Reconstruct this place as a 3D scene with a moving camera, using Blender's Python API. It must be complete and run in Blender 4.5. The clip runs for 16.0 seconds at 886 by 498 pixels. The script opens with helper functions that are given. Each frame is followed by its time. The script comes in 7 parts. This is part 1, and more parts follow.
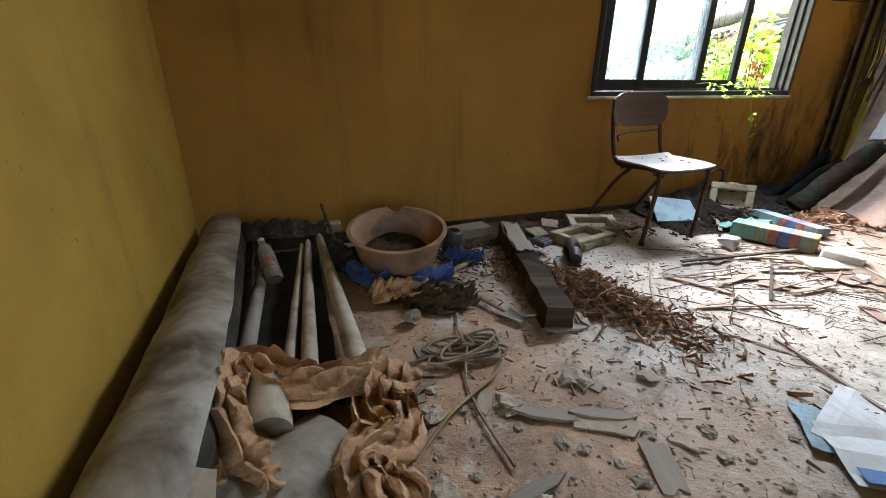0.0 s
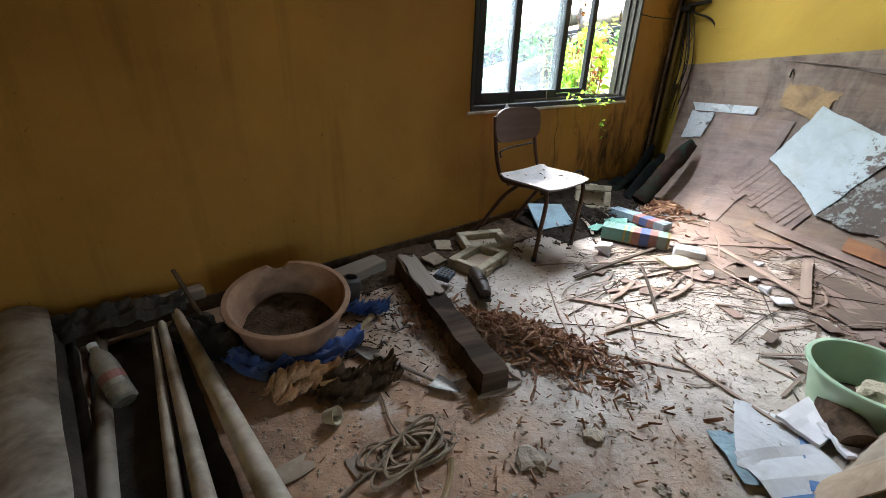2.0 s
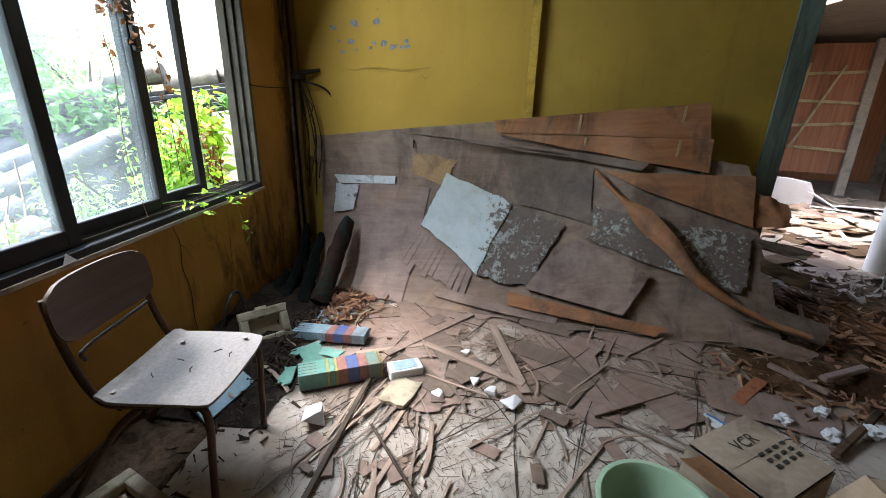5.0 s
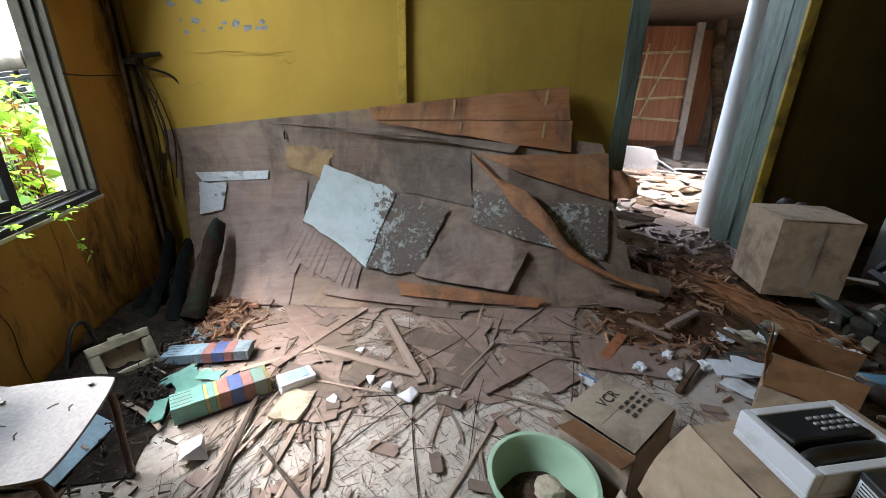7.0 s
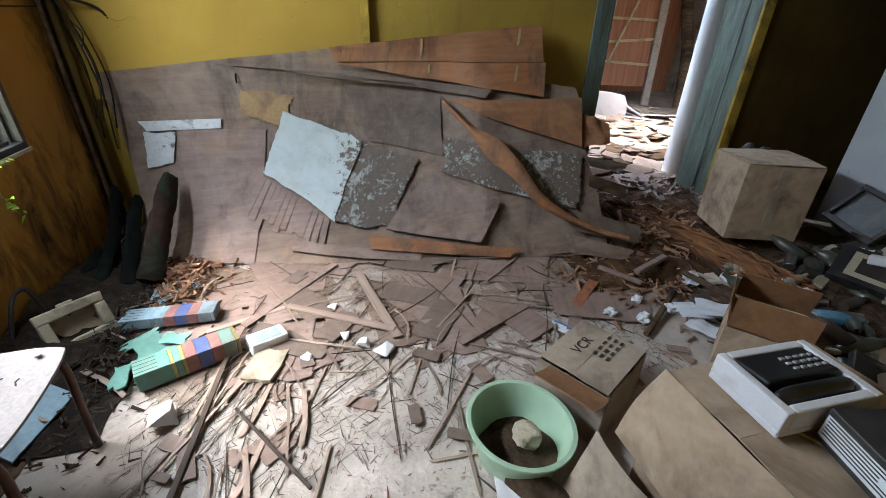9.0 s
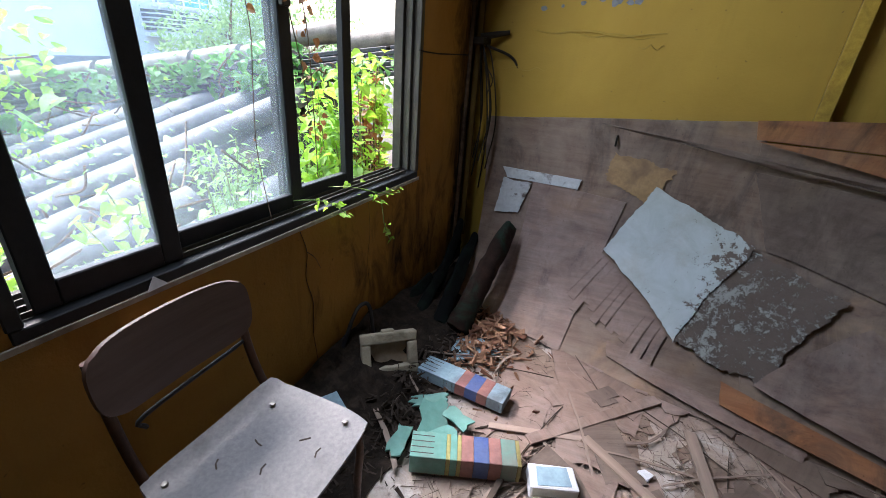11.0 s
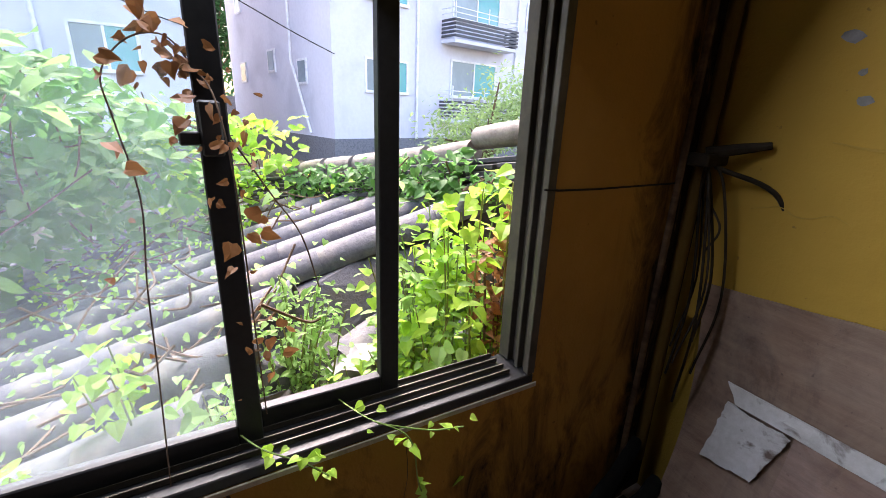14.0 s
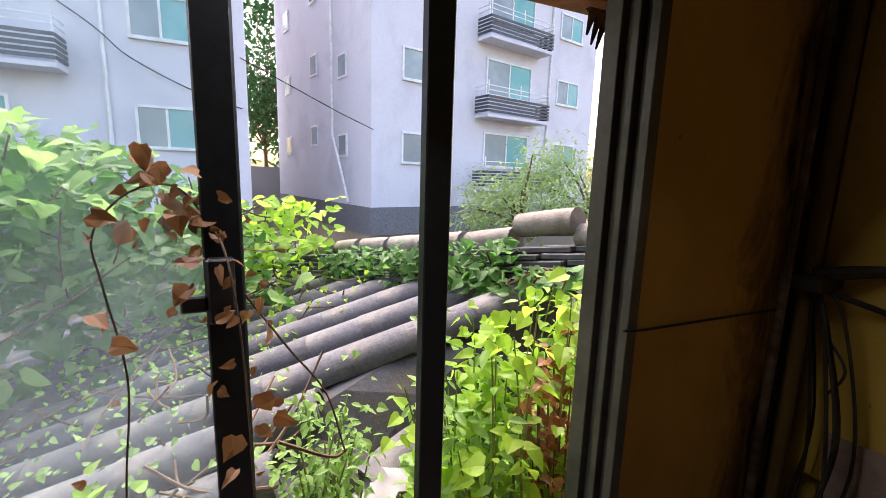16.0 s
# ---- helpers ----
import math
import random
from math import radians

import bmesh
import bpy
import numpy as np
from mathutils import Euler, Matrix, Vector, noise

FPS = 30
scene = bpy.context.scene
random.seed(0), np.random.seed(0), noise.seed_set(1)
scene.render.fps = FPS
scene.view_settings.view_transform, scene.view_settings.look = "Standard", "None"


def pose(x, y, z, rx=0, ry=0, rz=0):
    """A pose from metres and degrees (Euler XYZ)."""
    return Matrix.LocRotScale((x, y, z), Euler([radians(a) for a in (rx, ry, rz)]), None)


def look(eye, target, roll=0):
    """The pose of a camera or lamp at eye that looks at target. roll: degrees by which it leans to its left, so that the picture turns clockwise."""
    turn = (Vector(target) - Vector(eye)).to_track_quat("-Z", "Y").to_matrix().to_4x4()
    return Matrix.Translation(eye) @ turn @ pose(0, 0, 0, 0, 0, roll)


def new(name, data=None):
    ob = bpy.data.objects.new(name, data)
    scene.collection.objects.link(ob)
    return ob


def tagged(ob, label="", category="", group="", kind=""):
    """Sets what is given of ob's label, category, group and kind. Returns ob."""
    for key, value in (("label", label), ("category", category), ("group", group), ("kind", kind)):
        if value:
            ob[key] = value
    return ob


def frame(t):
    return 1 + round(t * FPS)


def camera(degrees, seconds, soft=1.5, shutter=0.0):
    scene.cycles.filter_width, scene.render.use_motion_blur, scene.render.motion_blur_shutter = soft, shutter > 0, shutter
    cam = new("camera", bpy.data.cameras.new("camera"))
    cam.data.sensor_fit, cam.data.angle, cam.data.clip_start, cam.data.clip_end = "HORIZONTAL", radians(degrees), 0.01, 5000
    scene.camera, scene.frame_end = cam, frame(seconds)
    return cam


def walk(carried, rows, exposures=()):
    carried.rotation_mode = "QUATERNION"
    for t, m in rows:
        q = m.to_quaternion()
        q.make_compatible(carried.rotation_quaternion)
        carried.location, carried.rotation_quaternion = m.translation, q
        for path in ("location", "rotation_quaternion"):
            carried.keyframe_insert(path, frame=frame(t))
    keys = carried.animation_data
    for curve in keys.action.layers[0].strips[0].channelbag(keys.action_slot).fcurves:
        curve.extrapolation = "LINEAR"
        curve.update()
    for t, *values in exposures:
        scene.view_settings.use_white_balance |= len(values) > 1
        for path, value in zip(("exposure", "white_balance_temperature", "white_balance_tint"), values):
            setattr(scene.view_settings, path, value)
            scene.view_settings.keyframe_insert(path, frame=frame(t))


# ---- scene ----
cam = camera(92.6, 16.0, 0.7)
PATH = [
    (0, (0.129, 0.218, 0.878), (0.731, 1.971, 0.128), 0.5),
    (0.5, (0.1, 0.388, 0.924), (0.915, 2.049, 0.164), 1.9),
    (1, (0.058, 0.528, 1.062), (1.092, 2.046, 0.272), 0.4),
    (1.5, (0.069, 0.526, 1.092), (1.183, 1.971, 0.274), 1.5),
    (2, (0.099, 0.602, 1.084), (1.257, 2.002, 0.248), 1.8),
    (2.5, (0.31, 0.819, 1.086), (1.713, 1.992, 0.277), 3.1),
    (3, (0.576, 0.93, 1.222), (2.315, 1.558, 0.459), 1.2),
    (3.5, (0.699, 0.985, 1.291), (2.557, 1.096, 0.56), 3.7),
    (4, (0.78, 1.144, 1.31), (2.653, 1.133, 0.609), 3.8),
    (4.2, (0.816, 1.149, 1.294), (2.693, 1.214, 0.606), 1.6),
    (6.5, (0.946, 1.224, 1.424), (2.835, 1.365, 0.783), 2.0),
    (7, (0.956, 1.087, 1.401), (2.779, 0.729, 0.66), 0.9),
    (7.5, (0.928, 1.064, 1.375), (2.626, 0.399, 0.555), 2.6),
    (8, (0.908, 1.057, 1.356), (2.571, 0.402, 0.459), 2.6),
    (8.2, (0.913, 1.066, 1.369), (2.564, 0.409, 0.451), 2.6),
    (10.3, (1.403, 1.161, 1.377), (3.176, 1.421, 0.489), 3.8),
    (10.5, (1.472, 1.265, 1.373), (3.226, 1.67, 0.501), 5.2),
    (11, (1.602, 1.436, 1.4), (3.255, 2.187, 0.562), 4.4),
    (11.5, (1.767, 1.451, 1.445), (3.278, 2.493, 0.65), 3.7),
    (12, (1.979, 1.366, 1.572), (3.267, 2.733, 0.884), 3.0),
    (12.5, (2.126, 1.39, 1.582), (3.335, 2.849, 0.941), 3.4),
    (13, (2.333, 1.547, 1.522), (3.455, 3.081, 0.899), 3.6),
    (13.5, (2.508, 1.661, 1.525), (3.526, 3.25, 0.863), 2.5),
    (14, (2.739, 1.662, 1.595), (3.689, 3.311, 0.980), 2.2),
    (14.5, (2.815, 1.704, 1.628), (3.732, 3.395, 1.078), 2.6),
    (15, (2.759, 1.871, 1.652), (3.630, 3.598, 1.144), 2.6),
    (15.5, (2.777, 1.917, 1.687), (3.605, 3.677, 1.219), 2.2),
    (16, (2.799, 1.888, 1.727), (3.643, 3.669, 1.391), 1.7),
]
EXPOSURES = [(0, 4.48, 6020, 13), (2.5, 4.05, 6020, 13), (3.5, 3.55, 6020, 13), (6.5, 3.45, 6020, 13), (7.0, 3.78, 6020, 13), (7.2, 3.88, 6020, 13), (8.2, 3.95, 6020, 13), (10.5, 3.2, 5800, 15), (11, 3.05, 5750, 19), (12, 3.08, 6050, 25), (13.5, 2.95, 6250, 27), (14, 2.85, 6400, 28), (15, 2.55, 6650, 27), (15.5, 2.4, 6700, 27), (16, 2.28, 6750, 27)]
walk(cam, [(t, look(eye, target, roll)) for t, eye, target, roll in PATH], EXPOSURES)

# ---- light ----
world = bpy.data.worlds.new("sky")
scene.world = world
world.use_nodes = True
wn = world.node_tree
wn.nodes.clear()
sky = wn.nodes.new("ShaderNodeTexSky")
sky.sky_type, sky.sun_disc = "NISHITA", False
sky.sun_elevation, sky.sun_rotation = radians(52), radians(3)
sky.air_density, sky.dust_density, sky.ozone_density = 1.6, 4.0, 0.6
bg = wn.nodes.new("ShaderNodeBackground")
bg.inputs["Strength"].default_value = 0.15
wn.links.new(sky.outputs[0], bg.inputs["Color"])
wn.links.new(bg.outputs[0], wn.nodes.new("ShaderNodeOutputWorld").inputs[0])

sun_data = bpy.data.lights.new("sun", "SUN")
sun_data.energy, sun_data.angle, sun_data.color = 2.6, radians(45), (1.0, 0.96, 0.9)
sun = new("sun", sun_data)
sun.matrix_world = look((3.2, 13.0, 13.3), (2.7, 3.0, 0.5))

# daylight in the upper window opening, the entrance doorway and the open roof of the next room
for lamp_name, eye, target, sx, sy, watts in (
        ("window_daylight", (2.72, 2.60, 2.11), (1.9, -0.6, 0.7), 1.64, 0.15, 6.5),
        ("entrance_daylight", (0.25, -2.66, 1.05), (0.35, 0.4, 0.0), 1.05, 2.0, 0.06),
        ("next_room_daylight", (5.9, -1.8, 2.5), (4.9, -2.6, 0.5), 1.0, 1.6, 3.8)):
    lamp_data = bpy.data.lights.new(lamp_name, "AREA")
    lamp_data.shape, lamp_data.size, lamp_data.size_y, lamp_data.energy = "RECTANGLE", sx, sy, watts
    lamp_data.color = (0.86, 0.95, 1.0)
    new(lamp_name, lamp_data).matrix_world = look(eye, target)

# ---- materials ----
def lin(hexa):
    """Linear colour from a hex code."""
    out = []
    for i in (0, 2, 4):
        c = int(hexa[i:i + 2], 16) / 255
        out.append(c / 12.92 if c < 0.04045 else ((c + 0.055) / 1.055) ** 2.4)
    return (*out, 1.0)


class Nodes:
    """Short hand for building one node material."""

    def __init__(self, name):
        self.mat = bpy.data.materials.new(name)
        self.mat.use_nodes = True
        self.t = self.mat.node_tree
        self.bsdf = self.t.nodes["Principled BSDF"]
        self.co = self.t.nodes.new("ShaderNodeTexCoord").outputs["Object"]

    def link(self, a, b):
        self.t.links.new(a, b)

    def mapped(self, scale=(1, 1, 1), rot=(0, 0, 0), loc=(0, 0, 0)):
        n = self.t.nodes.new("ShaderNodeMapping")
        n.inputs["Scale"].default_value, n.inputs["Rotation"].default_value, n.inputs["Location"].default_value = scale, rot, loc
        self.link(self.co, n.inputs[0])
        return n.outputs[0]

    def noise(self, scale, detail=4.0, rough=0.6, vec=None, distort=0.0):
        n = self.t.nodes.new("ShaderNodeTexNoise")
        n.inputs["Scale"].default_value, n.inputs["Detail"].default_value = scale, detail
        n.inputs["Roughness"].default_value, n.inputs["Distortion"].default_value = rough, distort
        self.link(vec or self.co, n.inputs["Vector"])
        return n.outputs["Fac"]

    def ramp(self, fac, lo, hi, a=0.0, b=1.0):
        n = self.t.nodes.new("ShaderNodeMapRange")
        n.inputs["From Min"].default_value, n.inputs["From Max"].default_value = lo, hi
        n.inputs["To Min"].default_value, n.inputs["To Max"].default_value = a, b
        self.link(fac, n.inputs["Value"])
        return n.outputs["Result"]

    def maths(self, op, a, b):
        n = self.t.nodes.new("ShaderNodeMath")
        n.operation = op
        for i, v in enumerate((a, b)):
            if isinstance(v, (int, float)):
                n.inputs[i].default_value = v
            else:
                self.link(v, n.inputs[i])
        return n.outputs[0]

    def mix(self, fac, a, b):
        n = self.t.nodes.new("ShaderNodeMix")
        n.data_type = "RGBA"
        for key, v in (("Factor", fac), ("A", a), ("B", b)):
            sock = [s for s in n.inputs if s.name == key and s.enabled][0]
            if isinstance(v, (int, float, tuple)):
                sock.default_value = v
            else:
                self.link(v, sock)
        return [s for s in n.outputs if s.enabled][0]

    def axis(self, which, vec=None):
        n = self.t.nodes.new("ShaderNodeSeparateXYZ")
        self.link(vec or self.co, n.inputs[0])
        return n.outputs[which]

    def random(self):
        return self.t.nodes.new("ShaderNodeObjectInfo").outputs["Random"]

    def island(self):
        return self.t.nodes.new("ShaderNodeNewGeometry").outputs["Random Per Island"]

    def bump(self, height, strength, dist=0.01):
        n = self.t.nodes.new("ShaderNodeBump")
        n.inputs["Strength"].default_value, n.inputs["Distance"].default_value = strength, dist
        self.link(height, n.inputs["Height"])
        self.link(n.outputs[0], self.bsdf.inputs["Normal"])

    def done(self, colour, rough=0.8, metal=0.0):
        for key, v in (("Base Color", colour), ("Roughness", rough), ("Metallic", metal)):
            if isinstance(v, (int, float, tuple)):
                self.bsdf.inputs[key].default_value = v
            else:
                self.link(v, self.bsdf.inputs[key])
        return self.mat


def surface(name, main, worn, dirt, rough=0.8, metal=0.0, fine=60, broad=4, dirt_at=0.58, dirt_wide=0.12, bump=0.25, stretch=(1, 1, 1), vary=0.0):
    """A worn surface: grain between two tones, broad dirt on top, fine relief; vary gives each object its own tone."""
    k = Nodes(name)
    v = k.mapped(stretch)
    grain = k.noise(fine, 5, 0.65, v)
    large = k.noise(broad, 5, 0.6, v, 0.4)
    c = k.mix(k.ramp(grain, 0.3, 0.7), lin(main), lin(worn))
    c = k.mix(k.ramp(large, dirt_at - dirt_wide, dirt_at + dirt_wide), c, lin(dirt))
    if vary:
        tone = k.mix(k.ramp(k.random(), 0, 1, 0, vary), c, lin(worn))
        c = k.mix(k.ramp(k.noise(0.01, 0), 0, 1, 0.0, 0.001), tone, c)
        hsv = k.t.nodes.new("ShaderNodeHueSaturation")
        k.link(c, hsv.inputs["Color"])
        k.link(k.ramp(k.random(), 0, 1, 1 - vary, 1 + vary), hsv.inputs["Value"])
        c = hsv.outputs[0]
    k.bump(k.maths("ADD", grain, k.maths("MULTIPLY", large, 1.5)), bump)
    return k.done(c, k.ramp(grain, 0.2, 0.8, max(rough - 0.12, 0.05), min(rough + 0.1, 1.0)), metal)


def wall_paint(name, main, worn, mould, mould_mask=None, streak=0.0):
    k = Nodes(name)
    broad = k.noise(1.3, 5, 0.6, None, 0.5)
    mid = k.noise(7, 6, 0.65)
    fine = k.noise(90, 3, 0.6)
    c = k.mix(k.ramp(broad, 0.35, 0.7), lin(main), lin(worn))
    c = k.mix(k.ramp(mid, 0.52, 0.78, 0, 0.35), c, lin(worn))
    run = k.noise(5, 5, 0.6, k.mapped((1.6, 1.6, 0.12)))
    if streak:
        c = k.mix(k.ramp(run, 0.55, 0.78, 0, streak), c, lin(mould))
    if mould_mask:
        cx, cz, rx, rz = mould_mask
        dx = k.maths("DIVIDE", k.maths("SUBTRACT", k.axis("X"), cx), rx)
        dz = k.maths("DIVIDE", k.maths("SUBTRACT", k.axis("Z"), cz), rz)
        d = k.maths("ADD", k.maths("MULTIPLY", dx, dx), k.maths("MULTIPLY", dz, dz))
        near = k.ramp(d, 0.0, 1.0, 0.22, -0.05)
        patch = k.noise(4.5, 7, 0.72, k.mapped((1.3, 1.3, 0.5)), 0.8)
        near = k.maths("MAXIMUM", near, k.ramp(k.axis("X"), 3.86, 4.24, -0.05, 0.42))
        c = k.mix(k.ramp(k.maths("ADD", patch, near), 0.60, 0.86), c, lin(mould))
    specks = k.noise(38, 2, 0.5)
    c = k.mix(k.ramp(specks, 0.72, 0.78, 0, 0.5), c, lin(mould))
    k.bump(k.maths("ADD", fine, k.maths("MULTIPLY", mid, 3.0)), 0.18)
    return k.done(c, k.ramp(mid, 0.3, 0.7, 0.62, 0.85))


M_WALL = wall_paint("ochre_wall_paint", "B09040", "9a7a36", "3a2c1c", None, 0.25)
M_WALL_N = wall_paint("mouldy_ochre_wall_paint", "a67c3a", "8f6a32", "2b231a", (3.6, 0.30, 1.15, 0.75), 0.35)
M_WALL_E = wall_paint("yellow_board_paint", "a88a3a", "9a7d34", "4c4434", None, 0.15)
M_WALL_DULL = wall_paint("olive_wall_paint", "A2862e", "8c7226", "4a3518", None, 0.35)
M_WALL_WHITE = wall_paint("grey_white_wall_paper", "b9bdc2", "a9adb3", "55554f", None, 0.12)
M_WALL_DARK = wall_paint("dark_brown_wall_tone", "5c4a22", "4a3a1a", "20180e", None, 0.3)
M_CEIL = wall_paint("dark_ceiling_board", "6f6350", "5c503f", "33281c", None, 0.3)
M_TRIM = surface("grey_green_trim_paint", "6f7f74", "5b6a60", "37382f", 0.6, fine=40, stretch=(3, 3, 0.4))
M_TRIM_Y = surface("yellow_trim_paint", "b89a35", "a08128", "4a3d1a", 0.6)
M_PLASTER = surface("broken_plaster", "b9b2a4", "a49c8c", "6e6457", 0.9)


def floor_material():
    k = Nodes("dusty_concrete")
    broad, mid, fine = k.noise(0.9, 6, 0.65, None, 0.6), k.noise(6, 7, 0.7, None, 0.4), k.noise(70, 4, 0.7)
    c = k.mix(k.ramp(mid, 0.35, 0.68), lin("998f85"), lin("bfb7ad"))
    c = k.mix(k.ramp(broad, 0.42, 0.62), c, lin("aca196"))
    west = k.maths("ADD", k.ramp(k.axis("X"), 0.7, 1.7, 0.32, -0.2), broad)
    c = k.mix(k.ramp(west, 0.5, 0.8), c, lin("ad8c70"))
    east = k.maths("ADD", k.ramp(k.axis("X"), 2.0, 2.7, -0.25, 0.15), broad)
    c = k.mix(k.ramp(east, 0.45, 0.7), c, lin("8d7b6d"))
    damp = k.maths("ADD", k.noise(4.5, 7, 0.7, k.mapped((1, 1, 1), (0, 0, 0), (2, 8, 0)), 0.8), k.ramp(k.axis("X"), 0.8, 1.5, 0.06, -0.12))
    c = k.mix(k.ramp(damp, 0.50, 0.66, 0, 0.75), c, lin("7a5f4b"))
    lime = k.noise(3.2, 8, 0.72, k.mapped((1, 1, 1), (0, 0, 0), (3.1, 0.4, 0)), 0.7)
    c = k.mix(k.ramp(lime, 0.56, 0.72, 0, 0.75), c, lin("cfcac5"))
    dark = k.noise(9, 6, 0.7, k.mapped((1, 1, 1), (0, 0, 0), (7.7, 2.4, 0)), 0.5)
    c = k.mix(k.ramp(dark, 0.59, 0.71, 0, 0.7), c, lin("3b322b"))
    c = k.mix(k.ramp(fine, 0.62, 0.8, 0, 0.5), c, lin("4a4038"))
    k.bump(k.maths("ADD", fine, k.maths("MULTIPLY", mid, 4)), 0.45, 0.012)
    return k.done(c, k.ramp(lime, 0.4, 0.7, 0.7, 0.92))


M_FLOOR = floor_material()


def wood(name, light, dark, dirt, along="Y", rough=0.7, dirt_at=0.62, vary=0.0, fine=26.0, bump=0.3):
    s = {"X": (0.06, 1, 1), "Y": (1, 0.06, 1), "Z": (1, 1, 0.06)}[along]
    return surface(name, light, dark, dirt, rough, 0, fine, 3.5, dirt_at, 0.1, bump, s, vary)


def board_material(name, light, dark, dust, tan, stain, dust_amount=0.55):
    """Old board: grain along y, pale dust, tan bare patches and dark water stains."""
    k = Nodes(name)
    grain = k.noise(30, 5, 0.65, k.mapped((1, 0.05, 1)))
    c = k.mix(k.ramp(grain, 0.3, 0.7), lin(light), lin(dark))
    c = k.mix(k.ramp(k.noise(1.4, 6, 0.65, k.mapped((1, 1, 1), (0, 0, 0), (4, 1, 2)), 0.5), 0.54, 0.70, 0, 0.9), c, lin(tan))
    c = k.mix(k.ramp(k.noise(2.2, 7, 0.7, k.mapped((1, 1.6, 0.5), (0, 0, 0), (9, 3, 1)), 0.8), 0.50, 0.66, 0, 0.85), c, lin(stain))
    film = k.noise(5, 7, 0.7, None, 0.4)
    c = k.mix(k.ramp(film, 0.40, 0.72, 0, dust_amount), c, lin(dust))
    c = k.mix(k.ramp(k.noise(60, 2, 0.5), 0.68, 0.78, 0, 0.5), c, lin(stain))
    k.bump(k.maths("ADD", grain, k.maths("MULTIPLY", film, 1.5)), 0.35)
    return k.done(c, k.ramp(film, 0.3, 0.7, 0.6, 0.92))


M_PLY = board_material("old_plywood", "9a673e", "7d5030", "93806c", "a87a4c", "4a3020", 0.3)
M_PLY_GREY = board_material("dusty_grey_brown_board", "7d6858", "614d3f", "988a7d", "93785a", "3c3029")
M_PLY_BROWN = board_material("dusty_brown_board", "866f62", "69564b", "a0928a", "8f735b", "4c3c34")
M_PLY_DARK = board_material("dark_grey_board", "6b5b50", "55473d", "857769", "77634f", "382d26")


def flaking_paint():
    """Pale paint that has come off in spots towards one side of the board, showing the dull board below."""
    k = Nodes("flaking_white_paint")
    fine, mid = k.noise(26, 8, 0.75, None, 0.3), k.noise(7, 6, 0.7, None, 0.6)
    c = k.mix(k.ramp(mid, 0.35, 0.7), lin("b7c0c0"), lin("a6aeab"))
    c = k.mix(k.ramp(k.noise(2.6, 6, 0.7), 0.55, 0.75, 0, 0.5), c, lin("9a927f"))
    lost = k.maths("ADD", k.maths("ADD", fine, k.maths("MULTIPLY", mid, 0.5)), k.ramp(k.axis("Y"), 1.16, 0.84, -0.02, 0.22))
    off = k.ramp(lost, 0.90, 0.93)
    c = k.mix(off, c, lin("61564c"))
    k.bump(k.maths("SUBTRACT", fine, k.maths("MULTIPLY", off, 1.5)), 0.3, 0.006)
    return k.done(c, 0.7)


def flaked_board():
    """Dull board with crusts and specks of old pale paint."""
    k = Nodes("flaked_grey_paint")
    fine, mid = k.noise(34, 8, 0.78, None, 0.4), k.noise(5, 6, 0.7, None, 0.6)
    c = k.mix(k.ramp(mid, 0.35, 0.7), lin("6a5d53"), lin("544a42"))
    crust = k.ramp(k.maths("ADD", fine, k.maths("MULTIPLY", mid, 0.8)), 0.93, 1.02)
    c = k.mix(crust, c, lin("a9aaa4"))
    c = k.mix(k.ramp(k.noise(60, 5, 0.8), 0.60, 0.68, 0, 0.7), c, lin("302a25"))
    k.bump(k.maths("ADD", fine, crust), 0.6)
    return k.done(c, 0.85)


M_WHITE_BOARD = flaking_paint()
M_FLAKE = flaked_board()
M_WHITE_STRIP = surface("scuffed_white_paint", "b9bcbb", "a8aaa7", "5c5148", 0.7, fine=40, broad=9, dirt_at=0.63, dirt_wide=0.05)
M_TAN_PATCH = surface("bare_tan_board", "9c8058", "8b7150", "6b5644", 0.85, fine=50, broad=6, dirt_at=0.62, bump=0.15)
M_LATH = wood("dusty_wood_lath", "988678", "7c6b5f", "5c5147", "X", 0.85, 0.62, 0.35)
M_LATH_DARK = wood("dark_wood_lath", "544a42", "40372f", "2e2722", "X", 0.85, 0.62, 0.35)
M_ORANGE_WOOD = wood("raw_orange_wood", "9c6442", "7d4a2e", "553320", "Z", 0.7, 0.68, 0.15)
M_BEAM = wood("dark_rotten_beam", "65523f", "43352a", "261d17", "Y", 0.85, 0.55)
def crumb_material(name, a, b, c):
    """Broken pieces, each with a tone of its own."""
    k = Nodes(name)
    tone = k.mix(k.ramp(k.island(), 0, 1), lin(a), lin(b))
    grain = k.noise(60, 4, 0.7)
    tone = k.mix(k.ramp(grain, 0.4, 0.75, 0, 0.6), tone, lin(c))
    k.bump(grain, 0.5)
    return k.done(tone, 0.9)


M_ROT = crumb_material("red_rotten_wood", "ab8668", "6b4430", "4a3428")
M_ROTLOG = wood("orange_rotten_log", "9a6a40", "6b4428", "3f281a", "X", 0.9, 0.56, 0.2, 30, 0.9)
M_PALE_WOOD = wood("pale_dusty_wood", "988c80", "807468", "62584d", "X", 0.85, 0.62, 0.3)

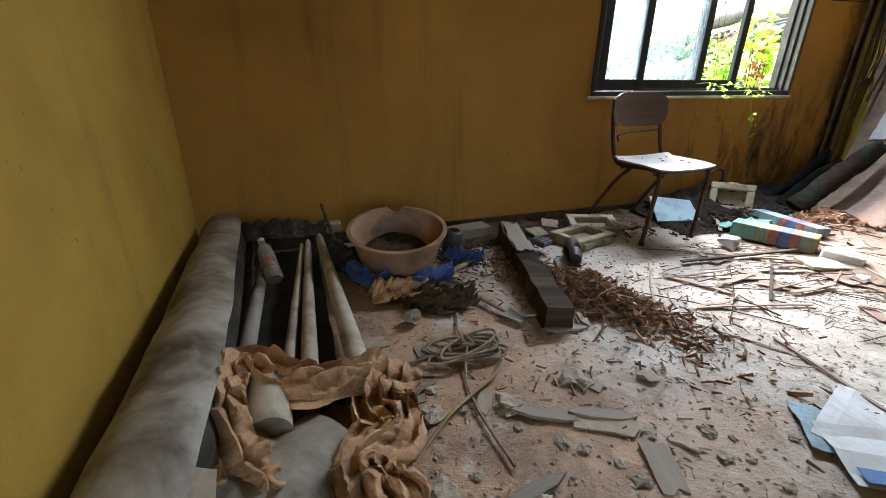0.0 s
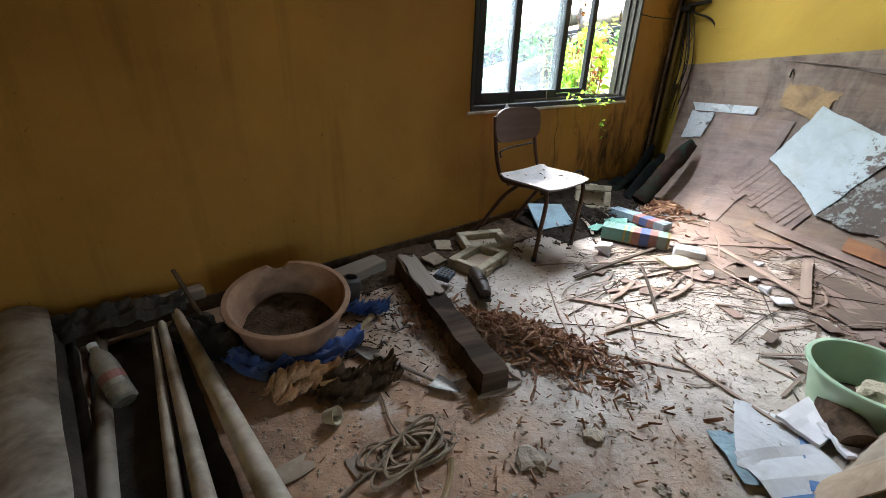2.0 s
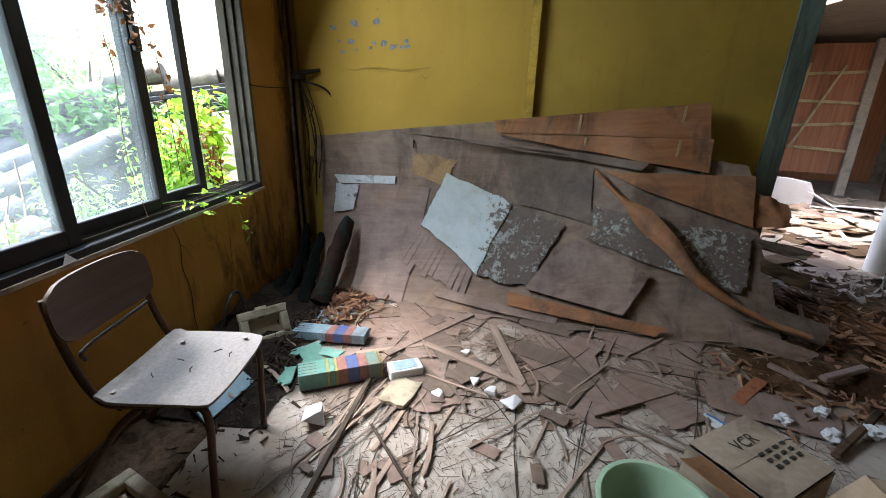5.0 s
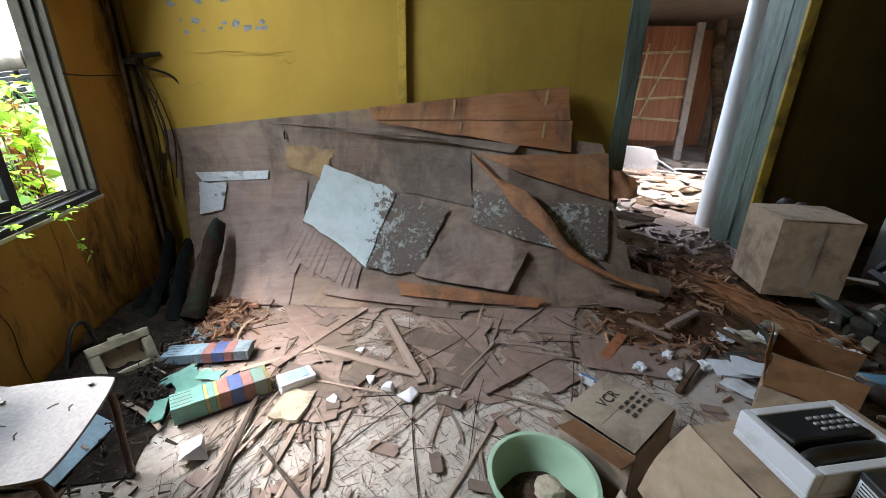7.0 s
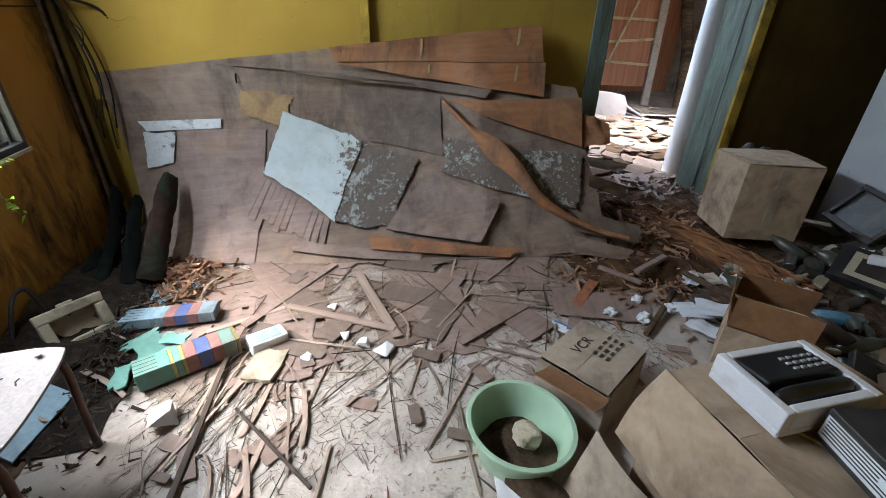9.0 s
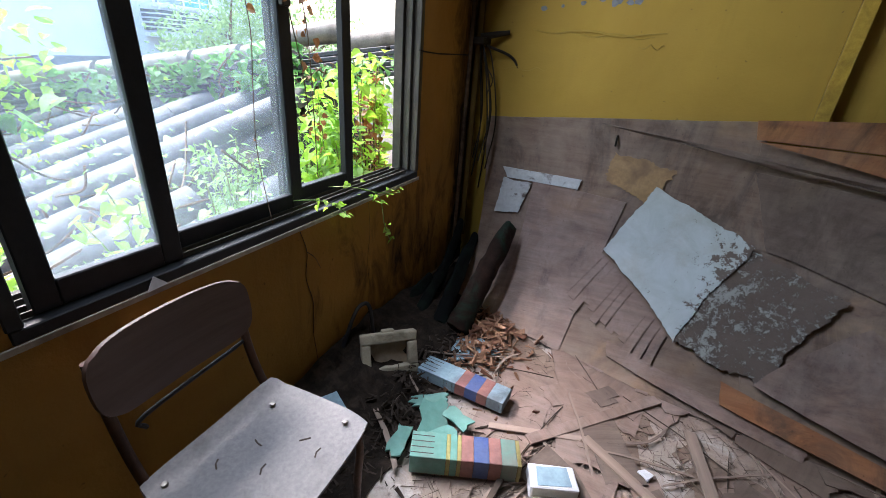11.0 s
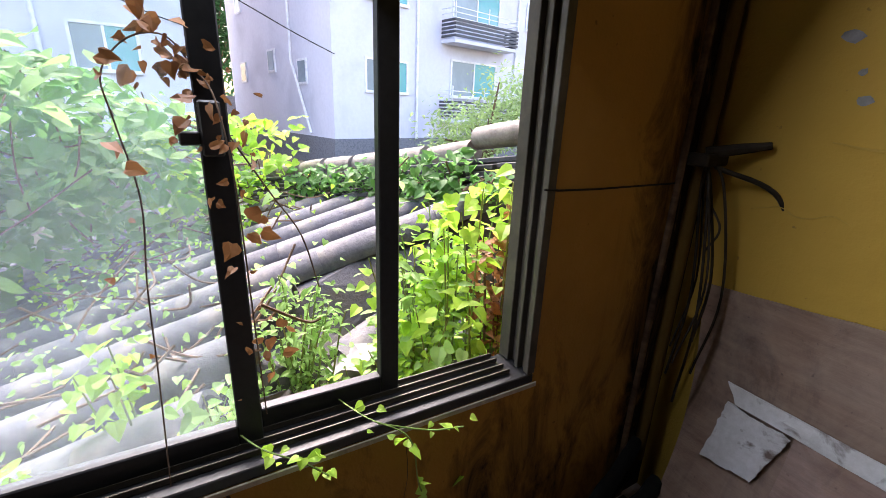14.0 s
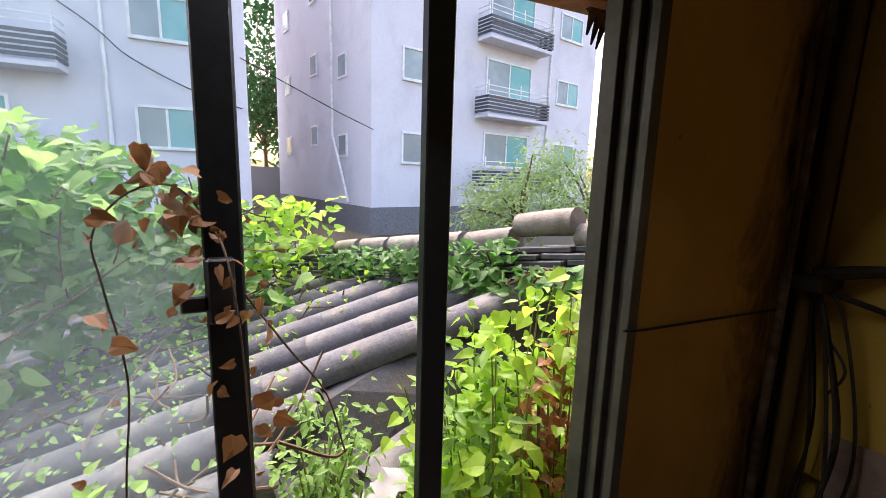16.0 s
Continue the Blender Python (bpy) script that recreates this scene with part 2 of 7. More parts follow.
M_BLACK_METAL = surface("black_window_aluminium", "1c1e20", "26292c", "3c3b38", 0.45, 0.4, fine=50, dirt_at=0.7, bump=0.08)
M_GREY_METAL = surface("grey_weathered_aluminium", "46433d", "585349", "2a2823", 0.55, 0.5, fine=50, bump=0.1)
M_CHAIR_TUBE = surface("rusty_brown_steel_tube", "4a3426", "5c4030", "2a1e18", 0.5, 0.5, fine=60)
M_CHAIR_BACK = wood("chair_back_laminate", "5f4a40", "503d35", "7b6c62", "X", 0.6, 0.66)
M_CHAIR_SEAT = surface("dusty_chair_seat", "86827f", "747070", "5b554f", 0.8, fine=80, broad=7, dirt_at=0.7)
M_BLACK_TUBE = surface("black_steel_tube", "17181c", "22242a", "3a342e", 0.5, 0.4)
M_STEEL = surface("dull_steel_screw", "8a8680", "75716a", "4d463e", 0.4, 0.8)
M_BASIN = surface("dirty_beige_plastic", "9a7a62", "8a6b55", "5d4738", 0.55, fine=25, broad=5, dirt_at=0.6)
M_BASIN_GREEN = surface("pale_green_plastic", "a5c2a6", "9dba9f", "7f8f78", 0.4, fine=12, broad=4, dirt_at=0.7, bump=0.05)
M_SOIL = surface("dry_brown_soil", "4a3c30", "5c4b3c", "2f261e", 0.95, fine=80, broad=18, bump=0.9)
M_DIRT_SHADE = surface("black_dirt_and_shade", "1b1713", "29221c", "3a3129", 0.95, fine=70, broad=16, bump=0.9)
M_MOUND = surface("brown_rotten_debris", "4f3826", "3c2a1c", "6a5038", 0.95, fine=50, broad=12, bump=1.0)
M_STYRO = surface("white_polystyrene", "d3d3d6", "c6c6c9", "a09a90", 0.85, fine=220, broad=6, dirt_at=0.7, bump=0.2)
M_STYRO_DIRTY = surface("dirty_polystyrene", "b0a793", "a0967f", "6f6653", 0.9, fine=160, broad=9, dirt_at=0.6, bump=0.4)
M_CARD = surface("dusty_cardboard", "b09a82", "9c866d", "6b5847", 0.9, fine=22, broad=5, dirt_at=0.60, bump=0.12)
M_CARD_IN = surface("cardboard_inside", "8a6340", "7b5636", "5f442b", 0.9, fine=30, broad=3, bump=0.12)
M_CARD_GREY = surface("grey_dusty_cardboard", "a89a88", "978875", "6f6152", 0.92, fine=40, broad=5, bump=0.12)
M_INK = surface("faded_black_ink", "2b2824", "3a3632", "514a42", 0.9)
M_BLACK_CARD = surface("black_printed_card", "1b1b1d", "262628", "4a4640", 0.55, fine=60, bump=0.05)
M_PAPER = surface("white_paper", "cfd2d6", "c3c6ca", "9a958c", 0.85, fine=40, broad=7, dirt_at=0.68, bump=0.1, vary=0.1)
M_CLEAR_PLASTIC = surface("cloudy_clear_plastic", "8f8b80", "7d796e", "5d564a", 0.3, fine=20, broad=9, bump=0.1)
M_NAVY = surface("dusty_navy_plastic", "2c3847", "364454", "6a6a66", 0.5, fine=60, broad=12)
M_PAPER_BLUE = surface("blue_print_paper", "4a78b5", "3f6aa6", "8aa3c0", 0.7)
M_BLACK_SHEETING = surface("black_sheeting", "0b0c0c", "121413", "16201a", 0.97, fine=30, broad=7, bump=0.4)
M_POST_DARK = surface("dark_green_brown_paint", "2a1c16", "17120e", "20382e", 0.9, fine=20, broad=7, dirt_at=0.60, bump=0.2)
M_BLACK_PLASTIC = surface("black_phone_plastic", "141414", "1d1d1e", "3a3835", 0.4, fine=90, bump=0.03)
M_KEY = surface("grey_phone_key", "8f8f90", "7b7b7c", "504e4a", 0.5)
M_ROLL = surface("dirty_floor_covering", "a29a8d", "8d8578", "4a3b2d", 0.6, fine=14, broad=5, dirt_at=0.54, bump=0.15)
M_TUBE_WHITE = surface("dusty_plastic_pipe", "b8ad9b", "a39784", "5f5346", 0.6, fine=20, broad=5)
M_RAG = surface("peach_cloth", "bf9c78", "a17a58", "62493a", 0.9, fine=120, broad=6, dirt_at=0.6, bump=0.3)
M_RAG_DARK = surface("dark_grey_cloth", "3a3632", "2c2926", "4c453d", 0.9, fine=120, broad=6, bump=0.3)
M_BLUE = surface("blue_plastic_sheet", "2f4f8f", "28457d", "4c4f5c", 0.5, fine=20, broad=6)
M_ROPE = surface("beige_nylon_rope", "9c8b76", "857560", "5c4f41", 0.85, fine=160, broad=12, bump=0.5)
M_STRAP = surface("yellowed_strap", "b09a72", "a08a64", "6f5d42", 0.75, fine=40)
M_CABLE = surface("black_cable", "16140f", "211e18", "3b342a", 0.6)
M_PVC_WHITE = surface("white_painted_pipe", "dfe4ea", "d4dae2", "b07a4a", 0.45, fine=12, broad=2.5, dirt_at=0.74, dirt_wide=0.04, bump=0.06, stretch=(6, 6, 0.25))
M_TURQ = surface("turquoise_painted_wood", "5f8f84", "4f7f74", "6a7068", 0.6, fine=30)
M_CRACK = surface("dark_crack", "2a2016", "1d1610", "3a2d1e", 0.95)
M_BAND_BLUE = surface("blue_painted_band", "3d5690", "344a80", "4d5570", 0.6)
M_BAND_RED = surface("salmon_painted_band", "9a6a62", "8a5c54", "6b4a42", 0.6)
M_BAND_BROWN = surface("brown_painted_band", "5f3a30", "523028", "3a2822", 0.6)
M_BAND_YEL = surface("yellow_painted_line", "9c9458", "8c844c", "6f6434", 0.6)
M_PALE_BLUE = surface("pale_blue_painted_board", "8fa9b5", "7f98a4", "5a656b", 0.65)
M_RUBBLE = surface("mortar_rubble", "a89c8d", "948877", "6f6355", 0.95, fine=60, broad=14, bump=0.8, vary=0.3)
M_GLASSY = surface("dusty_bottle_glass", "3d4239", "31352f", "6a665a", 0.35, fine=20)
M_BROWN_SHOE = surface("dark_brown_rubber_shoe", "2f241e", "3b2e27", "5a4c40", 0.55)
M_DARK_MISC = surface("dark_dusty_plastic", "26221e", "332e29", "4c443b", 0.6, vary=0.3)
M_SCREEN = surface("dusty_grey_screen", "4b4f4e", "424645", "6a665e", 0.35, fine=20)
M_BLUE_PLASTIC = surface("blue_bottle_plastic", "3c6f8a", "33627b", "5c6a6e", 0.4)

# outdoors
M_TILE = surface("dark_grey_roof_tile", "5b5c60", "4a4b4f", "75716a", 0.75, fine=40, broad=5, dirt_at=0.62, bump=0.5, vary=0.16)
M_TILE_BED = surface("dark_trough_tiles_and_mortar", "45464a", "3a3b3e", "4a4538", 0.95, fine=40, broad=6, bump=0.6)
M_RIDGE = surface("pale_weathered_ridge_tile", "938c80", "7f786d", "5c584e", 0.85, fine=60, broad=6, bump=0.5, vary=0.2)
M_SLATE = surface("dark_ridge_slate", "3b3d42", "2f3135", "5c5a56", 0.7, fine=30, broad=6, bump=0.3, vary=0.3)
M_GROUND = surface("weedy_soil", "5a4e3e", "483f30", "3f4a26", 0.95, fine=30, broad=1.2, bump=0.8)
M_FACADE = surface("light_grey_facade_render", "cecfd8", "c6c7d1", "b6b8c3", 0.85, fine=8, broad=0.5, dirt_at=0.62, bump=0.04)
M_FACADE_SIDE = surface("grey_facade_panel", "aeb0bb", "a4a6b2", "8f919d", 0.85, fine=8, broad=0.5, dirt_at=0.62, bump=0.04)
M_STONE_BASE = surface("speckled_granite_base", "7d7f84", "6a6c71", "55575b", 0.8, fine=40, broad=20, bump=0.2)
M_WHITE_FRAME = surface("white_plastic_frame", "e2e4e6", "d8dadc", "bfc2c4", 0.5)
M_TEAL_PANE = surface("teal_reflecting_glass", "4f9a9c", "5aa6a8", "8fb4b8", 0.12, fine=0.8, broad=0.4, bump=0.0)
M_GREY_PANE = surface("grey_reflecting_glass", "77868d", "82929a", "9fb0b6", 0.12, fine=0.8, broad=0.4, bump=0.0)
M_RAIL = surface("dark_balcony_slat", "3c3f45", "33363b", "4d5055", 0.5)
M_TENT = surface("grey_plastic_sack", "8b8a88", "7d7c7a", "5c5b58", 0.6, fine=20, broad=8)


def leaf_material(name, a, b, c, through_light=0.58):
    k = Nodes(name)
    tone = k.mix(k.ramp(k.island(), 0, 1), lin(a), lin(b))
    tone = k.mix(k.ramp(k.noise(30, 3), 0.5, 0.75, 0, 0.6), tone, lin(c))
    tone = k.mix(k.ramp(k.random(), 0, 1, 0, 0.35), tone, lin(c))
    k.done(tone, 0.5)
    out = k.t.nodes["Material Output"]
    tl, mx = k.t.nodes.new("ShaderNodeBsdfTranslucent"), k.t.nodes.new("ShaderNodeMixShader")
    k.link(tone, tl.inputs["Color"])
    mx.inputs[0].default_value = through_light
    k.link(k.bsdf.outputs[0], mx.inputs[1])
    k.link(tl.outputs[0], mx.inputs[2])
    k.link(mx.outputs[0], out.inputs["Surface"])
    return k.mat


M_LEAF = leaf_material("bright_green_leaf", "95c437", "b8dc58", "74a838", 0.66)
M_LEAF_DEEP = leaf_material("deep_green_leaf", "5b8c42", "73a658", "466f38", 0.62)
M_LEAF_GREY = leaf_material("mid_green_leaf", "86b258", "a3c878", "6a9448", 0.62)
M_LEAF_DEAD = leaf_material("dry_brown_leaf", "8a5c34", "a8774a", "5f3d22", 0.3)
M_LEAF_TREE = leaf_material("tree_green_leaf", "8fab68", "a5bd7c", "74925a", 0.6)
M_LEAF_WOOD = leaf_material("dark_wood_green_leaf", "2f5a30", "3f6e3c", "244826")
M_STEM = surface("brown_vine_stem", "5a4634", "6c5540", "3c2e22", 0.85, fine=80)
M_STEM_GREEN = surface("green_stem", "6c8a3c", "5c7a34", "7a6a40", 0.7)


def glass_material():
    """Dusty window glass: clear pane with a thin film of dust."""
    k = Nodes("dusty_window_glass")
    t = k.t
    out = t.nodes["Material Output"]
    clear, gloss, dust = t.nodes.new("ShaderNodeBsdfTransparent"), t.nodes.new("ShaderNodeBsdfGlossy"), t.nodes.new("ShaderNodeBsdfTranslucent")
    clear.inputs[0].default_value = (0.93, 0.97, 0.97, 1)
    gloss.inputs["Roughness"].default_value = 0.03
    dust.inputs[0].default_value = (0.66, 0.82, 0.92, 1)
    facing = t.nodes.new("ShaderNodeLayerWeight")
    facing.inputs["Blend"].default_value = 0.5
    sheen = k.ramp(k.maths("POWER", facing.outputs["Facing"], 4.0), 0, 1, 0.02, 0.22)
    a, b = t.nodes.new("ShaderNodeMixShader"), t.nodes.new("ShaderNodeMixShader")
    film = k.ramp(k.noise(2.2, 6, 0.65, None, 0.6), 0.3, 0.75, 0.015, 0.085)
    k.link(film, a.inputs[0])
    k.link(clear.outputs[0], a.inputs[1])
    k.link(dust.outputs[0], a.inputs[2])
    k.link(sheen, b.inputs[0])
    k.link(a.outputs[0], b.inputs[1])
    k.link(gloss.outputs[0], b.inputs[2])
    k.link(b.outputs[0], out.inputs["Surface"])
    return k.mat


M_GLASS = glass_material()

# dusty, rotten and matt-painted matter has almost no gloss
for dull in (M_BLACK_SHEETING, M_POST_DARK, M_DIRT_SHADE, M_SOIL, M_MOUND, M_BEAM, M_LATH_DARK, M_RAG_DARK, M_WALL_N, M_WALL, M_WALL_E, M_WALL_DARK, M_CABLE):
    dull.node_tree.nodes["Principled BSDF"].inputs["Specular IOR Level"].default_value = 0.12

# ---- building helpers ----
rnd = random.Random(7)
I4 = Matrix.Identity(4)


def mesh_object(name, bm, material, smooth=False):
    me = bpy.data.meshes.new(name)
    bm.normal_update()
    bm.to_mesh(me)
    bm.free()
    for m in (material if isinstance(material, (list, tuple)) else (material,)):
        me.materials.append(m)
    if smooth:
        me.shade_smooth()
        me.set_sharp_from_angle(angle=radians(42))
    return new(name, me)


def thing(name, label, category, m=None, group="", kind=""):
    """An empty at the base of a thing, which parents its parts."""
    ob = new(name)
    ob.empty_display_size = 0.1
    if m is not None:
        ob.matrix_world = m
    return tagged(ob, label, category, group, kind)


def part(name, bm, material, parent, label="", smooth=False, m=None):
    ob = mesh_object(name, bm, material, smooth)
    ob.parent = parent
    if m is not None:
        ob.matrix_basis = m
    return tagged(ob, label)


def solo(name, bm, material, label, category, m=None, group="", kind="", smooth=False):
    """A thing that is one mesh."""
    ob = mesh_object(name, bm, material, smooth)
    if m is not None:
        ob.matrix_world = m
    return tagged(ob, label, category, group, kind)


def structure(name, bm, material, label, m=None, category="", smooth=False):
    return solo(name, bm, material, label, category or name.split("_")[0], m, "", "structure", smooth)


def box(bm, x0, x1, y0, y1, z0, z1, bevel=0.0, m=None, seg=1):
    mat = Matrix.Translation(((x0 + x1) / 2, (y0 + y1) / 2, (z0 + z1) / 2)) @ Matrix.Diagonal((x1 - x0, y1 - y0, z1 - z0, 1))
    r = bmesh.ops.create_cube(bm, size=1.0, matrix=mat)
    if bevel:
        edges = list({e for v in r["verts"] for e in v.link_edges})
        vs = bmesh.ops.bevel(bm, geom=edges, offset=bevel, segments=seg, affect="EDGES", profile=0.5)["verts"]
        r["verts"] = list({v for v in vs} | {v for v in r["verts"] if v.is_valid})
    if m is not None:
        bmesh.ops.transform(bm, matrix=m, verts=r["verts"])
    return bm


def boxed(*args, **kw):
    return box(bmesh.new(), *args, **kw)


def sweep(bm, pts, radius, sides=8, cap=True, flat=1.0):
    """A tube along points; radius a number or one per point."""
    pts = [Vector(p) for p in pts]
    n = len(pts)
    rings, side = [], None
    for i, p in enumerate(pts):
        d = (pts[min(i + 1, n - 1)] - pts[max(i - 1, 0)]).normalized()
        if side is None:
            side = d.orthogonal().normalized()
        side = (side - d * side.dot(d))
        side = side.normalized() if side.length > 1e-6 else d.orthogonal().normalized()
        up = d.cross(side)
        r = radius[i] if isinstance(radius, (list, tuple)) else radius
        rings.append([bm.verts.new(p + r * (math.cos(a) * side + flat * math.sin(a) * up)) for a in (2 * math.pi * k / sides for k in range(sides))])
    for a, b in zip(rings, rings[1:]):
        for k in range(sides):
            bm.faces.new((a[k], a[(k + 1) % sides], b[(k + 1) % sides], b[k]))
    if cap:
        bm.faces.new(rings[0][::-1])
        bm.faces.new(rings[-1])
    return bm


def curve_points(ctrl, n=8):
    """Catmull-Rom through the control points."""
    c = [Vector(p) for p in ctrl]
    c = [2 * c[0] - c[1]] + c + [2 * c[-1] - c[-2]]
    out = []
    for i in range(1, len(c) - 2):
        a, b, d, e = c[i - 1], c[i], c[i + 1], c[i + 2]
        for k in range(n):
            t = k / n
            out.append(0.5 * (2 * b + (d - a) * t + (2 * a - 5 * b + 4 * d - e) * t * t + (3 * b - a - 3 * d + e) * t ** 3))
    out.append(c[-2])
    return out


def lathe(bm, profile, seg=32, squash=1.0):
    rings = [[bm.verts.new((r * math.cos(2 * math.pi * k / seg), squash * r * math.sin(2 * math.pi * k / seg), z)) for k in range(seg)] for r, z in profile]
    for a, b in zip(rings, rings[1:]):
        for k in range(seg):
            bm.faces.new((a[k], a[(k + 1) % seg], b[(k + 1) % seg], b[k]))
    if profile[0][0] > 0:
        bm.faces.new(rings[0][::-1])
    if profile[-1][0] > 0:
        bm.faces.new(rings[-1])
    return bm


def sheet(fn, nu, nv, thick=0.004, jag=0.0, seed=0):
    """A thin bent sheet from fn(u, v) with u, v in 0..1; torn edges where jag > 0."""
    bm = bmesh.new()
    r = random.Random(seed)

    def tear(n, k):
        return [jag * max(0.0, 0.55 + 1.0 * noise.noise((i * 0.16, seed * 3.7, k * 5.1)) + 0.3 * noise.noise((i * 0.7, seed, k)) + 0.22 * r.uniform(-1, 1)) for i in range(n + 1)]
    eu0, eu1, ev0, ev1 = tear(nv, 0), tear(nv, 1), tear(nu, 2), tear(nu, 3)
    g = []
    for i in range(nu + 1):
        row = []
        for j in range(nv + 1):
            u, v = i / nu, j / nv
            u = eu0[j] + u * (1 - eu0[j] - eu1[j])
            v = ev0[i] + v * (1 - ev0[i] - ev1[i])
            row.append(bm.verts.new(fn(u, v)))
        g.append(row)
    faces = [bm.faces.new((g[i][j], g[i + 1][j], g[i + 1][j + 1], g[i][j + 1])) for i in range(nu) for j in range(nv)]
    bm.normal_update()
    down = {v: v.co - v.normal * thick for v in bm.verts}
    low = {v: bm.verts.new(co) for v, co in list(down.items())}
    for f in faces:
        bm.faces.new([low[v] for v in reversed(f.verts)])
    rim = [g[i][0] for i in range(nu + 1)] + [g[nu][j] for j in range(1, nv + 1)] + [g[i][nv] for i in range(nu - 1, -1, -1)] + [g[0][j] for j in range(nv - 1, 0, -1)]
    for a, b in zip(rim, rim[1:] + rim[:1]):
        bm.faces.new((b, a, low[a], low[b]))
    return bm


def slab(outline, z0, z1, m=None):
    """A flat piece with any outline in x, y."""
    bm = bmesh.new()
    lo, hi = [bm.verts.new((x, y, z0)) for x, y in outline], [bm.verts.new((x, y, z1)) for x, y in outline]
    bm.faces.new(lo[::-1])
    bm.faces.new(hi)
    for k in range(len(outline)):
        j = (k + 1) % len(outline)
        bm.faces.new((lo[k], lo[j], hi[j], hi[k]))
    if m is not None:
        bmesh.ops.transform(bm, matrix=m, verts=bm.verts)
    return bm


def torn(w, d, n=5, jag=0.12, seed=0):
    """A roughly rectangular outline with broken edges."""
    r = random.Random(seed)
    pts = []
    for (ax, ay), (bx, by) in zip(((0, 0), (1, 0), (1, 1), (0, 1)), ((1, 0), (1, 1), (0, 1), (0, 0))):
        for k in range(n):
            t = k / n
            j = 0 if k == 0 else r.uniform(-jag, jag)
            px, py = ax + (bx - ax) * t, ay + (by - ay) * t
            pts.append(((px - 0.5 + j * abs(by - ay)) * w, (py - 0.5 + j * abs(bx - ax)) * d))
    return pts


def lump(bm, centre, size, seed=0, detail=2, rough=0.35, squash=0.7):
    """An uneven stone."""
    r = bmesh.ops.create_icosphere(bm, subdivisions=detail, radius=1.0)
    off = Vector((seed * 3.1, seed * 1.7, seed * 0.9))
    for v in r["verts"]:
        k = 1 + rough * noise.noise(v.co * 1.6 + off) + 0.5 * rough * noise.noise(v.co * 4 + off)
        v.co = Vector((v.co.x * k, v.co.y * k, v.co.z * k * squash)) * size + Vector(centre)
    return bm


def letters(body, size, material, parent, m, name="lettering"):
    """Flat printed letters."""
    cu = bpy.data.curves.new(name, "FONT")
    cu.body, cu.size, cu.extrude, cu.align_x, cu.align_y = body, size, 0.0004, "CENTER", "CENTER"
    tmp = new(name, cu)
    dg = bpy.context.evaluated_depsgraph_get()
    me = bpy.data.meshes.new_from_object(tmp.evaluated_get(dg))
    bpy.data.objects.remove(tmp)
    bpy.data.curves.remove(cu)
    me.materials.clear()
    me.materials.append(material)
    ob = new(name, me)
    ob.parent = parent
    ob.matrix_basis = m
    return ob

# ---- the room ----
NORTH, WEST, HIGH = 2.53, -0.39, 2.42
WX0, WX1, WZ0, WZ1 = 1.867, 3.587, 0.782, 2.24          # window opening
EM = pose(4.32, NORTH, 0, 0, 0, -4.43)                   # east wall: x outwards, y north along it
DOOR_N, DOOR_S, DOOR_H = -3.50, -4.78, 2.12

structure("floor", boxed(-0.6, 10.4, -7.2, 2.72, -0.12, 0.0), M_FLOOR, "dusty grey concrete floor with lime stains and dirt")
bm = bmesh.new()
box(bm, -0.6, WX0, NORTH, NORTH + 0.13, 0, HIGH)
box(bm, WX1, 4.7, NORTH, NORTH + 0.13, 0, HIGH)
box(bm, WX0, WX1, NORTH, NORTH + 0.13, 0, WZ0)
box(bm, WX0, WX1, NORTH, NORTH + 0.13, WZ1, HIGH)
structure("wall_north", bm, M_WALL_N, "ochre painted wall with black mould below the window")
structure("wall_west", boxed(WEST - 0.2, WEST, -2.6, NORTH, 0, HIGH), M_WALL, "ochre painted plaster wall")
bm = bmesh.new()
box(bm, 0, 0.16, DOOR_N, -0.002, 0, HIGH)
box(bm, 0, 0.16, DOOR_S, DOOR_N, DOOR_H, HIGH)
structure("wall_east", bm, M_WALL_DULL, "dull yellow painted wall with a wide doorway", EM)
structure("wall_partition", boxed(1.04, 1.107, -2.6, 0.36, 0, HIGH, bevel=0.004), M_WALL, "ochre painted partition end")
structure("wall_south", boxed(1.0, 3.22, -2.70, -2.60, 0, HIGH), M_WALL_WHITE, "grey-white papered wall with a torn edge")
bm = bmesh.new()
box(bm, -0.6, -0.30, -2.70, -2.60, 0, HIGH)
box(bm, 0.80, 0.999, -2.70, -2.60, 0, HIGH)
box(bm, -0.30, 0.80, -2.70, -2.60, 2.08, HIGH)
structure("wall_entrance", bm, M_WALL, "ochre wall with the open entrance doorway")
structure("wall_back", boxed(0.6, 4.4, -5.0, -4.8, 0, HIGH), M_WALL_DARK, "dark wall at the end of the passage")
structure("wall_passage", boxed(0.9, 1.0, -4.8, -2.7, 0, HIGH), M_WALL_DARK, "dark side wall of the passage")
# the ceiling is out of view; its dark colour cuts the bounced light
structure("ceiling", boxed(-0.6, 4.45, -5.0, NORTH + 0.2, HIGH, HIGH + 0.1), M_CEIL, "unseen ceiling, set dark to cut bounced light")

# south of the doorway the east wall continues in a darker brown
structure("wall_east_south", boxed(0, 0.16, -7.3, DOOR_S, 0, HIGH), M_WALL_DARK, "dark brown wall beyond the doorway", EM)

# board nailed over the north half of the east wall, with a pale edge strip
structure("trim_wall_board", boxed(-0.05, -0.003, -1.74, -0.05, 0.9, HIGH - 0.003), M_WALL_E, "yellow painted board fixed on the wall", EM, "board")
structure("trim_board_edge", boxed(-0.058, -0.004, -1.80, -1.742, 0.9, HIGH - 0.003, bevel=0.003), M_TRIM_Y, "pale yellow-green strip at the edge of the board", EM, "trim")
